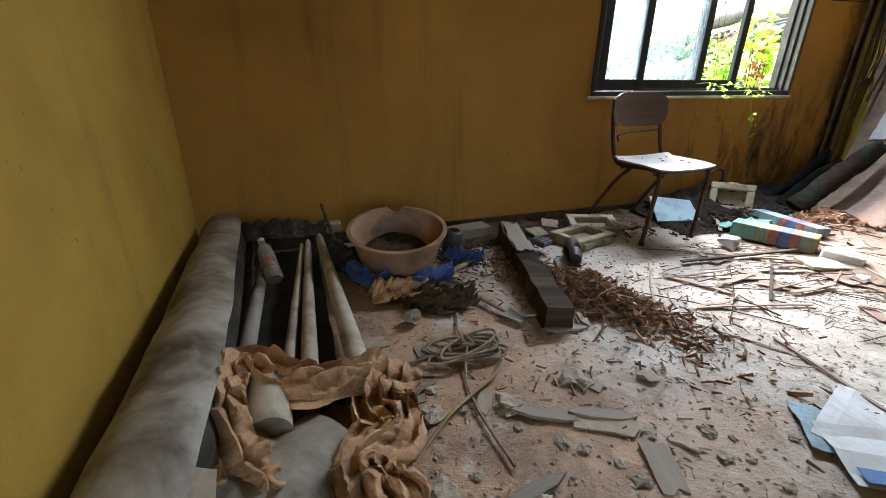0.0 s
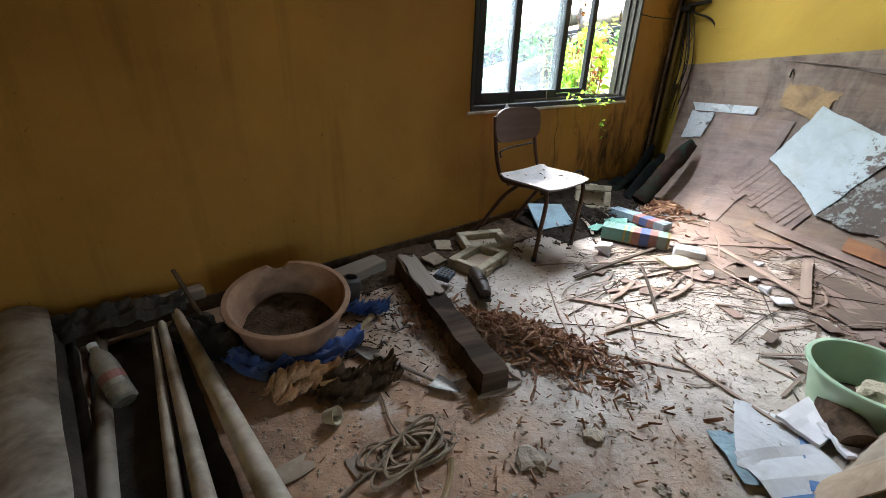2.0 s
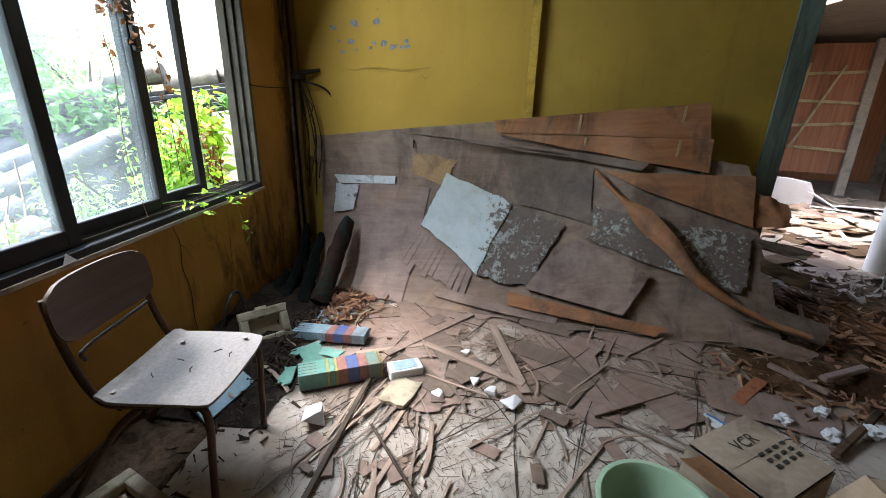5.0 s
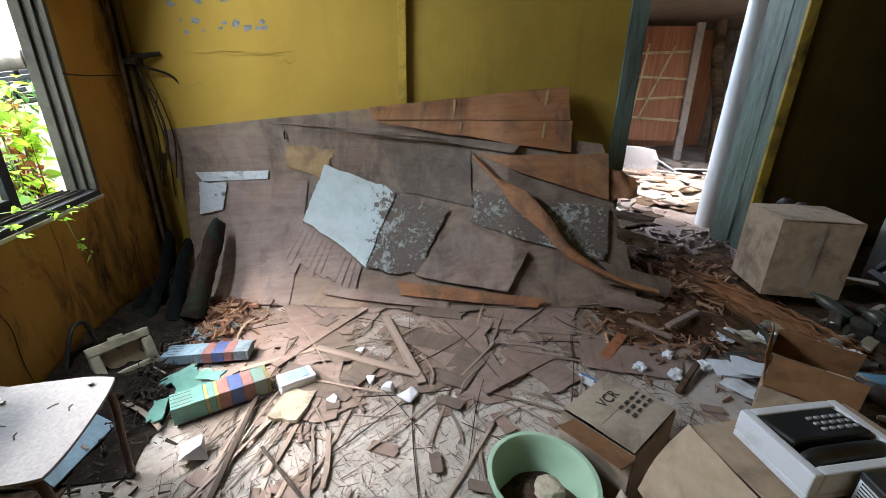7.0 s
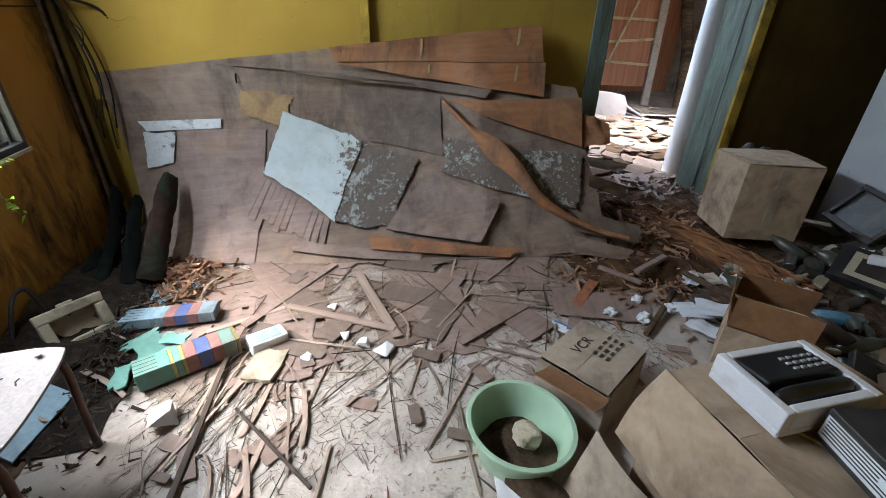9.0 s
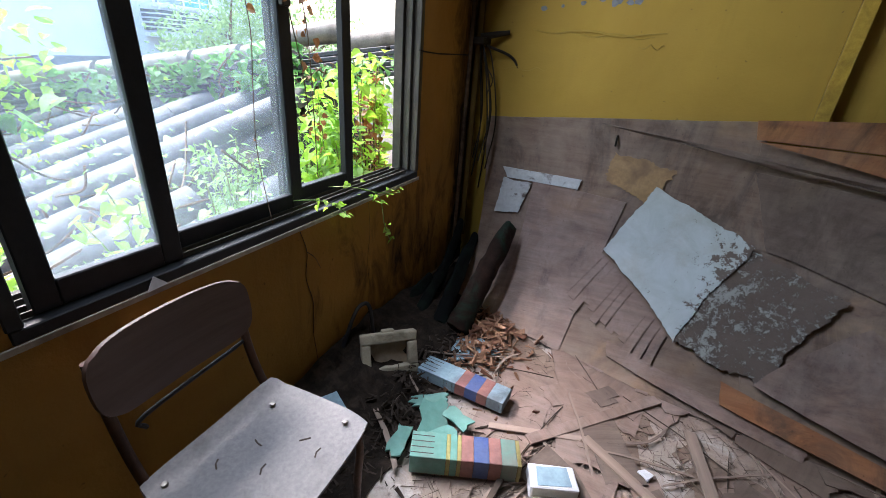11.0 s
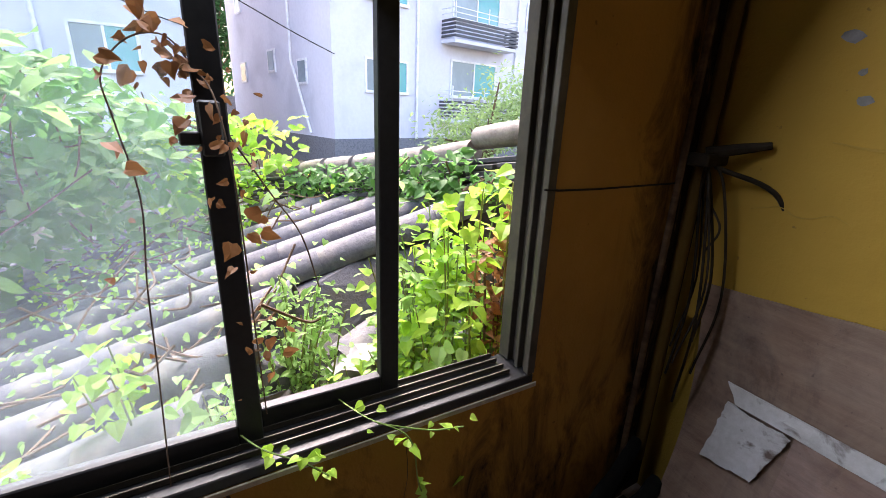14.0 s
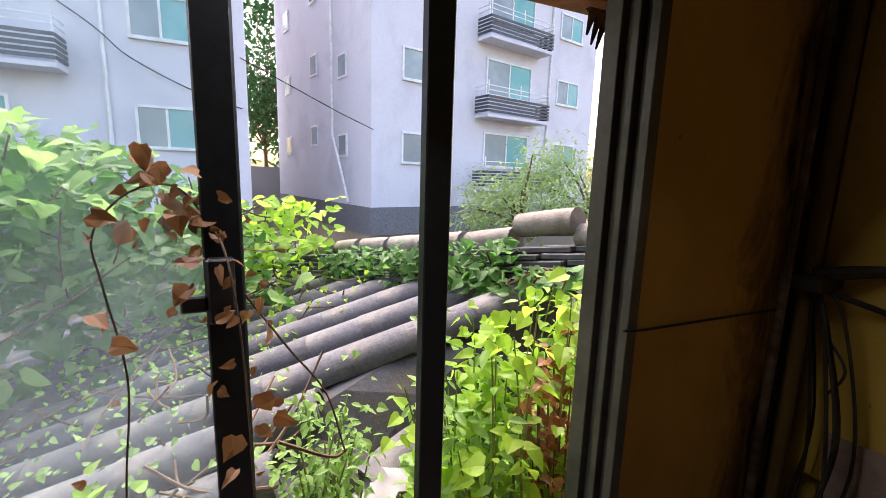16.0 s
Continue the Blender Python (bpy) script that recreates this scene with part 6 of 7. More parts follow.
trowel()
solo("wooden_block", boxed(-0.14, 0.14, -0.055, 0.055, 0, 0.07, bevel=0.006), M_PALE_WOOD, "pale dusty wooden block by the wall", "wood block", pose(1.02, 2.40, 0, 0, 0, 8))
solo("dark_pot", lathe(bmesh.new(), [(0.035, 0), (0.05, 0.01), (0.055, 0.08), (0.045, 0.12), (0.03, 0.13), (0.028, 0.12), (0.04, 0.07), (0.03, 0.02)], 20), M_DARK_MISC, "small dark brown pot beside the basin", "pot", pose(0.86, 2.22, 0.0, 4, 8, 0), "", "", True)
solo("wooden_stick", sweep(bmesh.new(), [(0, 0, 0), (-0.06, 0.22, 0.22)], 0.009, 7), M_BEAM, "dark stick leaning on the wall behind the basin", "stick", pose(0.28, 2.26, 0.03))
solo("window_ledge_box", boxed(-0.11, 0.11, -0.03, 0.03, 0, 0.05, bevel=0.006), M_PALE_WOOD, "pale wooden piece lying behind the basin", "wood block", pose(0.20, 2.47, 0.10, 0, 0, 4))


def shoe():
    s = thing("shoe", "dark brown ribbed rubber shoe", "shoe", pose(1.41, 1.90, 0.03, 6, 0, 60))
    bm = bmesh.new()
    secs = [(-0.12, 0.030, 0.055), (-0.09, 0.037, 0.072), (-0.03, 0.036, 0.070), (0.03, 0.040, 0.058), (0.09, 0.043, 0.045), (0.125, 0.028, 0.025)]
    sweep(bm, [(x, 0, h * 0.5 + 0.012) for x, w, h in secs], [w for x, w, h in secs], 16, True, 0.8)
    part("upper", bm, M_BROWN_SHOE, s, "", True)
    part("sole", slab([(-0.13, -0.03), (-0.06, -0.038), (0.06, -0.045), (0.12, -0.03), (0.14, 0), (0.12, 0.03), (0.06, 0.045), (-0.06, 0.038), (-0.13, 0.03)], 0, 0.016), M_DARK_MISC, s, "black rubber sole")
    for k in range(6):
        part("rib", sweep(bmesh.new(), curve_points([(-0.05 + 0.028 * k, -0.035, 0.035), (-0.05 + 0.028 * k, -0.015, 0.078 - 0.004 * k), (-0.05 + 0.028 * k, 0.015, 0.078 - 0.004 * k), (-0.05 + 0.028 * k, 0.035, 0.035)], 4), 0.004, 5), M_DARK_MISC, s)


shoe()


def calculator():
    c = thing("calculator", "small blue-grey calculator half buried in chips", "calculator", pose(1.32, 2.06, 0.05, 8, 4, 30))
    part("body", boxed(-0.05, 0.05, -0.04, 0.04, 0, 0.03, bevel=0.004), M_NAVY, c)
    for i in range(4):
        for j in range(3):
            part("key", boxed(-0.008, 0.008, -0.006, 0.006, 0.0122, 0.015), M_DARK_MISC, c, "", False, pose(-0.036 + 0.024 * i, -0.024 + 0.02 * j, 0.018))


calculator()
for x, y, a, sx in ((1.44, 2.30, 12, 0.12), (1.60, 2.42, -30, 0.1)):
    solo("slate_tile", slab(torn(sx, 0.10, 3, 0.06, 3), 0, 0.01), M_CARD_GREY, "small grey board scrap by the wall", "board", pose(x, y, 0.02, 10, 5, a), "grey scraps by the wall")

# papers and tiles near the green basin
for k, (x, y, z, sx, sy, a, mat, lab) in enumerate((
        (1.52, 0.66, 0.01, 0.34, 0.24, 20, M_PAPER, "dirty white paper sheets on the floor"), (1.44, 0.58, 0.018, 0.30, 0.2, -30, M_PAPER, "creased white paper sheet"),
        (1.40, 0.70, 0.014, 0.2, 0.16, 50, M_PALE_BLUE, "pale blue paper sheet on the floor"), (1.72, 0.62, 0.03, 0.22, 0.13, -12, M_STYRO, "white foam board piece on the floor"),
        (1.68, 0.52, 0.045, 0.14, 0.12, 40, M_STYRO, "thin white board square"), (2.42, -0.72, 0.06, 0.22, 0.15, 70, M_PAPER, "loose printed white papers in the rubbish"),
        (2.36, -0.80, 0.09, 0.24, 0.16, 50, M_PAPER, "loose printed white papers in the rubbish"), (2.28, -0.66, 0.05, 0.20, 0.12, 20, M_PAPER, "loose printed white papers in the rubbish"),
        (2.50, 0.02, 0.012, 0.16, 0.07, 35, M_PAPER, "white and blue paper strip"))):
    ob = solo("paper_sheet" if mat is not M_STYRO else "foam_board", sheet(lambda u, v: Vector((sx * (u - 0.5), sy * (v - 0.5), 0.012 * noise.noise((u * 3 + k, v * 3, k)))), 8, 6, 0.001 if mat is not M_STYRO else 0.012, 0.02, k), mat, lab, "paper" if mat is not M_STYRO else "packing foam", pose(x, y, z, 3, 2, a))
    if k in (0, 1, 8):
        part("blue_print", boxed(-sx * 0.42, sx * 0.42, -sy * 0.45, -sy * 0.25, 0.006, 0.0075), M_PAPER_BLUE, ob, "blue printed band")
# piece of brown paper bag
solo("brown_tube", sweep(bmesh.new(), [(0, 0, 0.05), (0.16, 0.1, 0.055)], [0.055, 0.05], 16), M_SOIL, "brown round can lying beside the basin", "can", pose(1.66, 0.50, 0.0), "", "", True)

# ---- rubbish heap by the white wall ----
def screen(m, label, sx, sy):
    s = thing("small_television", label, "television", m)
    bm = bmesh.new()
    for x0, x1, z0, z1 in ((-sx / 2, sx / 2, 0, 0.04), (-sx / 2, sx / 2, sy - 0.035, sy), (-sx / 2, -sx / 2 + 0.035, 0.04, sy - 0.035), (sx / 2 - 0.035, sx / 2, 0.04, sy - 0.035)):
        box(bm, x0, x1, -0.03, 0.0, z0, z1, bevel=0.004)
    part("bezel", bm, M_DARK_MISC, s, "dark grey plastic bezel")
    part("screen", boxed(-sx / 2 + 0.033, sx / 2 - 0.033, -0.012, -0.004, 0.038, sy - 0.033), M_SCREEN, s, "dusty grey screen")
    part("housing", boxed(-sx / 2 + 0.01, sx / 2 - 0.01, 0.0005, 0.2, 0.01, sy - 0.01, bevel=0.03), M_DARK_MISC, s)


screen(pose(2.78, -2.20, 0.20, -38, 8, 168), "small dark television lying on its back", 0.38, 0.30)
pb = thing("picture_box", "black carton with a printed picture, lying open in the heap", "box", pose(2.34, -1.78, 0.15, 38, 4, 205))
part("carton", boxed(-0.17, 0.17, -0.11, 0.11, 0, 0.10, bevel=0.003), M_BLACK_CARD, pb)
part("printed_picture", slab([(-0.11, -0.08), (0.11, -0.08), (0.11, 0.08), (-0.11, 0.08)], 0.1005, 0.1012), M_STYRO_DIRTY, pb, "pale printed picture")
part("printed_shape", slab([(-0.07, -0.05), (0.07, -0.05), (0.07, 0.05), (-0.07, 0.05)], 0.1015, 0.102), M_DARK_MISC, pb)
solo("foam_block", boxed(-0.12, 0.12, -0.04, 0.04, 0, 0.05, bevel=0.006), M_STYRO, "long white foam packing block", "packing foam", pose(2.26, -1.80, 0.26, 10, 8, 25))
st = solo("wooden_pole", sweep(bmesh.new(), [(0, 0, 0), (0.22, -0.82, 0.36)], 0.009, 10), M_TUBE_WHITE, "pale thin pole leaning in the rubbish heap", "pole", pose(1.58, -0.62, 0.30), "", "", True)
part("cap", sweep(bmesh.new(), [(0.216, -0.806, 0.354), (0.23, -0.857, 0.376)], 0.015, 10), M_DARK_MISC, st, "dark end cap")


def bottle(m, label, mat, r=0.035, h=0.24):
    bm = bmesh.new()
    lathe(bm, [(r * 0.9, 0), (r, 0.01), (r, h * 0.6), (r * 0.8, h * 0.72), (r * 0.36, h * 0.84), (r * 0.34, h), (r * 0.28, h), (r * 0.3, h * 0.84)], 18)
    solo("bottle", bm, mat, label, "bottle", m, "bottles in the heap", "", True)


hr = random.Random(31)
for k in range(26):
    x = hr.uniform(1.45, 2.75)
    y = hr.uniform(-2.45, -1.1)
    mats = (M_GLASSY, M_DARK_MISC, M_GLASSY, M_BLUE_PLASTIC, M_GLASSY, M_BROWN_SHOE)
    m = mats[k % 6]
    lab = {M_GLASSY: "dusty dark green glass bottle in the rubbish heap", M_DARK_MISC: "dark dusty bottle in the rubbish heap", M_BLUE_PLASTIC: "blue plastic bottle in the rubbish heap", M_BROWN_SHOE: "brown glass bottle in the rubbish heap"}[m]
    bottle(pose(x, y, 0.06 + 0.16 * max(0, -1.2 - y) * hr.random(), hr.uniform(60, 100), 0, hr.uniform(0, 360)), lab, m, hr.uniform(0.03, 0.05), hr.uniform(0.18, 0.3))
for k in range(5):
    bottle(pose(1.75 + 0.17 * k, -2.42 + 0.05 * hr.random(), 0.18 + 0.05 * hr.random(), hr.uniform(-15, 15), hr.uniform(-15, 15), 0), "dark glass jar standing by the white wall", M_GLASSY, 0.045, 0.24)


def heap():
    def at(u, v):
        x, y = 1.30 + 1.9 * u, -2.58 + 1.75 * v
        z = 0.20 * math.sin(math.pi * min(1, u * 0.9 + 0.2)) * (1 - v) ** 0.7 + 0.05 * noise.noise((x * 5, y * 5, 0)) + 0.03 * noise.noise((x * 14, y * 14, 2)) + 0.01
        return Vector((x, y, max(z, 0.004) if 0.02 < u < 0.98 and v < 0.97 else 0.003))
    solo("rubbish_heap", sheet(at, 46, 42, 0.002), M_SOIL, "dark heap of mixed dirt and household rubbish", "rubbish", None, "", "stuff")
    r = random.Random(14)
    for k in range(36):
        x, y = r.uniform(1.5, 2.95), r.uniform(-2.4, -0.75)
        z = 0.05 + 0.12 * max(0, -1.0 - y)
        s = r.uniform(0.03, 0.09)
        kind = r.randrange(4)
        if kind == 0:
            solo("paper_scrap", sheet(lambda u, v: Vector((s * 2 * (u - 0.5), s * 1.4 * (v - 0.5), 0.02 * noise.noise((u * 4 + k, v * 4, 1)))), 6, 5, 0.001, 0.06, k), M_PAPER, "crumpled scrap of white paper in the rubbish", "paper", pose(x, y, z + 0.03, r.uniform(-30, 30), r.uniform(-30, 30), r.uniform(0, 360)), "paper scraps")
        elif kind == 1:
            solo("plastic_case", boxed(-s, s, -s * 0.7, s * 0.7, 0, s * 0.5, bevel=0.005), M_DARK_MISC, "dark broken plastic case in the rubbish", "plastic case", pose(x, y, z, r.uniform(-25, 25), r.uniform(-25, 25), r.uniform(0, 360)), "plastic cases")
        elif kind == 2:
            solo("board_scrap", slab(torn(s * 3, s * 1.3, 3, 0.1, k), 0, 0.006), M_CARD_GREY, "grey board scrap in the rubbish", "board", pose(x, y, z + 0.02, r.uniform(-25, 25), r.uniform(-25, 25), r.uniform(0, 360)), "board scraps")
        else:
            solo("stone", lump(bmesh.new(), (0, 0, s * 0.25), s * 0.5, k, 2), M_RUBBLE, "pale lump of broken plaster", "rubble", pose(x, y, z), "plaster lumps")


heap()


def heap_rubbish():
    """Close-packed bottles, cans, wrappers and broken cases on the heap."""
    r = random.Random(77)
    for k in range(90):
        x, y = r.uniform(1.5, 2.75), r.uniform(-2.35, -0.95)
        u, v = (x - 1.30) / 1.9, (y + 2.58) / 1.75
        z = max(0.01, 0.20 * math.sin(math.pi * min(1, u * 0.9 + 0.2)) * (1 - v) ** 0.7)
        s, a = r.uniform(0.03, 0.075), r.uniform(0, 360)
        kind = k % 6
        if kind in (0, 1):
            bottle(pose(x, y, z + 0.035, r.uniform(70, 100), 0, a), "dusty glass bottle lying in the rubbish heap", (M_GLASSY, M_CLEAR_PLASTIC, M_BROWN_SHOE)[r.randrange(3)], r.uniform(0.028, 0.042), r.uniform(0.16, 0.26))
        elif kind == 2:
            solo("plastic_wrapper", sheet(lambda u, v: Vector((s * 2.4 * (u - 0.5), s * 1.8 * (v - 0.5), 0.03 * noise.noise((u * 5 + k, v * 5, 3)))), 9, 8, 0.001, 0.08, k), (M_PAPER, M_CARD_GREY, M_CLEAR_PLASTIC)[r.randrange(3)], "crumpled dusty wrapper in the rubbish heap", "wrapper", pose(x, y, z + 0.03, r.uniform(-30, 30), r.uniform(-30, 30), a), "wrappers", "", True)
        elif kind == 3:
            solo("tin_can", lathe(bmesh.new(), [(0.030, 0.0), (0.033, 0.004), (0.032, 0.01), (0.032, 0.095), (0.033, 0.10), (0.030, 0.101), (0.029, 0.096), (0.0, 0.095)], 18), (M_STEEL, M_DARK_MISC)[r.randrange(2)], "dull dented tin can in the rubbish heap", "can", pose(x, y, z + 0.03, r.uniform(60, 100), 0, a), "tin cans", "", True)
        elif kind == 4:
            solo("foam_piece", boxed(-s, s, -s * 0.5, s * 0.5, 0, s * 0.5, bevel=s * 0.12), M_STYRO_DIRTY, "dirty broken packing foam in the rubbish heap", "packing foam", pose(x, y, z + 0.01, r.uniform(-20, 20), r.uniform(-20, 20), a), "foam pieces")
        else:
            solo("wood_scrap", slab(torn(s * 3.4, s * 0.7, 3, 0.15, k), 0, 0.012), (M_BEAM, M_PALE_WOOD)[k % 2], "splintered wood scrap in the rubbish heap", "wood scrap", pose(x, y, z + 0.03, r.uniform(-20, 20), r.uniform(-25, 25), a), "wood scraps")


heap_rubbish()
for k, (x, y, s) in enumerate(((2.55, -0.28, 0.028), (2.46, -0.42, 0.032), (2.62, -0.5, 0.026), (2.50, -0.62, 0.03), (2.72, -0.95, 0.045), (2.62, -1.15, 0.05), (2.25, -0.9, 0.04))):
    solo("paper_ball", lump(bmesh.new(), (0, 0, s * 0.7), s, k, 3, 0.7, 0.8), M_PAPER, "crumpled ball of white paper", "paper", pose(x, y, 0.01), "paper balls")
# dark items behind the tall carton
solo("dark_crate", boxed(-0.22, 0.22, -0.18, 0.18, 0, 0.42, bevel=0.01), M_DARK_MISC, "dark dusty crate standing in the passage", "crate", pose(3.55, -2.25, 0.0, 0, 0, 12))
for k in range(3):
    solo("dark_jar", lathe(bmesh.new(), [(0.05, 0), (0.06, 0.02), (0.06, 0.10), (0.03, 0.14), (0.0, 0.145)], 16), M_DARK_MISC, "dark round pot on the crate", "pot", pose(3.42 + 0.13 * k, -2.25, 0.421), "pots on the crate", "", True)
# painted scrawl on the white wall
gr = bmesh.new()
sweep(gr, curve_points([(0.10, 0, 0.28), (0.0, 0, 0.22), (-0.08, 0, 0.08), (-0.02, 0, -0.06), (0.12, 0, -0.10), (0.22, 0, 0.0)], 8), 0.045, 8, True, 0.04)
sweep(gr, curve_points([(-0.02, 0, 0.34), (0.10, 0, 0.36), (0.26, 0, 0.32)], 8), 0.02, 8, True, 0.06)
structure("trim_scrawl", gr, M_STONE_BASE, "grey spray-painted scrawl on the white wall", pose(2.78, -2.597, 1.38, 0, 0, 180), "graffiti", True)


# ---- things in the next room ----
structure("column_next", sweep(bmesh.new(), [(4.66, -2.50, 0), (4.66, -2.50, 2.5)], 0.105, 24), M_PVC_WHITE, "white painted round post with a rust line", None, "post", True)
def stud_wall():
    w = thing("stud_partition", "broken board partition with orange-brown studs and battens", "partition", pose(8.6, -4.7, 0, 0, 4, -20))
    part("board_sheet", boxed(0.03, 0.045, -0.35, 1.6, 0.35, 2.4), M_ORANGE_WOOD, w, "brown board sheet")
    for y in (-0.42, 1.62):
        part("stud", boxed(-0.05, 0.06, y - 0.07, y + 0.07, 0, 2.45, bevel=0.008), M_PALE_WOOD, w, "weathered grey-brown stud")
    for z, a in ((0.75, 3), (1.15, -4), (1.5, 2), (1.95, -2)):
        part("batten", boxed(-0.03, 0.025, -0.5, 1.5, -0.022, 0.022, m=pose(0, 0, z, a)), M_STRAP, w)
    part("post", sweep(bmesh.new(), curve_points([(-0.3, -0.95, 0), (-0.28, -0.9, 0.9), (-0.2, -0.75, 1.7), (-0.15, -0.7, 2.45)], 6), 0.10, 10), M_BEAM, w, "dark crooked trunk post", True)
    for y, a in ((0.5, 6), (0.95, -24), (0.2, 20)):
        part("batten", boxed(-0.055, -0.032, -0.018, 0.018, -0.7, 0.7, m=pose(0, y, 1.4, a)), M_STRAP, w)


stud_wall()
pr = random.Random(17)
for k in range(170):
    x, y = 4.3 + 3.9 * pr.random() ** 1.2, pr.uniform(-4.9, -1.2)
    s = pr.uniform(0.08, 0.30)
    white = k % 7 == 0
    solo("plaster_slab" if white else "broken_board", slab(torn(s * 1.5, s, 3, 0.1, k), 0, 0.012 + 0.01 * pr.random()), M_PLASTER if white else (M_PALE_WOOD, M_PLY_GREY, M_BEAM, M_PLY_BROWN)[k % 4],
         "broken white plaster slab on the next room's floor" if white else "broken dusty board on the next room's floor", "rubble", pose(x, y, 0.01 + 0.03 * pr.random(), pr.uniform(-9, 9), pr.uniform(-9, 9), pr.uniform(0, 360)), "rubble in the next room")
for x, y, a, s, tl in ((7.6, -3.55, 30, 0.8, 62), (7.4, -3.9, -10, 0.6, 30), (7.0, -4.0, 40, 0.6, 12), (7.2, -4.5, 70, 0.7, 14)):
    solo("white_board", slab(torn(s, s * 0.7, 3, 0.06, 5), 0, 0.014), M_STYRO, "white board leaning in the next room", "board", pose(x, y, 0.14 if tl > 20 else 0.03, tl, 0, a), "white boards")
sx_ = random.Random(19)
for k in range(14):
    solo("fallen_lath", boxed(-0.3, 0.3, -0.02, 0.02, 0, 0.012), M_PALE_WOOD, "thin lath on the next room's floor", "lath", pose(sx_.uniform(4.2, 7.0), sx_.uniform(-4.0, -1.2), 0.03, 3, sx_.uniform(-4, 4), sx_.uniform(0, 180)), "laths in the next room")


# dirt in the corner, spread wider in black for the shade below the window
def corner_dirt_shade():
    def at(u, v):
        x, y = 2.30 + 1.90 * u, NORTH - 0.02 - (0.50 + 0.06 * u) * v
        z = ((0.10 + 0.14 * u) * math.sin(math.pi * min(1, 0.15 + u))) * (1 - v) ** 1.3 + 0.03 * noise.noise((x * 9, y * 9, 1)) + 0.012 * noise.noise((x * 25, y * 25, 4))
        return Vector((x, y + 0.05 * noise.noise((x * 4, 0, 3)) * v, max(0.003, z)))
    solo("dark_dirt", sheet(at, 40, 14, 0.002), M_DIRT_SHADE, "black dirt along the mouldy wall, widened to darken the shaded floor", "dirt", None, "", "stuff")


corner_dirt_shade()


# low dirt strip, its dark colour stands in for shade at the wall foot
def wall_dirt_shade():
    def at(u, v):
        x, y = 0.95 + 1.45 * u, NORTH - 0.015 - (0.30 + 0.08 * noise.noise((u * 6, 0, 8))) * v
        z = 0.035 * (1 - v) ** 1.2 * (0.6 + 0.4 * math.sin(9 * u)) + 0.016 * noise.noise((x * 12, y * 12, 5)) + 0.008 * noise.noise((x * 30, y * 30, 1))
        return Vector((x, y, max(0.002, z)))
    solo("brown_dirt", sheet(at, 50, 12, 0.002), M_SOIL, "dark brown dirt strip darkening the shaded foot of the wall", "dirt", None, "", "stuff")


wall_dirt_shade()
chips("dark_rubble", "dark brown crumbs along the foot of the wall", 500, (1.55, 2.30), (0.42, 0.10, 0.0), M_SOIL, 13, (0.008, 0.035), 0.02, "debris")


def doorway_mound():
    def at(u, v):
        x, y = 2.75 + 1.45 * u, -2.05 + 1.7 * v
        edge = math.sin(math.pi * u) ** 0.6 * math.sin(math.pi * v) ** 0.6
        z = edge * (0.11 + 0.09 * noise.noise((x * 4, y * 4, 6)) + 0.05 * noise.noise((x * 11, y * 11, 2)))
        return Vector((x, y, max(0.003, z)))
    solo("rotten_debris", sheet(at, 44, 48, 0.002), M_MOUND, "mound of brown rotten wood and dirt before the doorway", "debris", None, "", "stuff")


doorway_mound()
chips("rotten_wood_chips", "splintered rotten wood over the mound by the doorway", 900, (3.35, -1.15), (0.32, 0.32, 0.0), M_ROT, 8, (0.02, 0.12), 0.22)
chips("wood_splinters", "pale splinters on the threshold of the doorway", 260, (4.1, -1.75), (0.25, 0.35, 0.0), M_LATH, 9, (0.04, 0.2), 0.05)

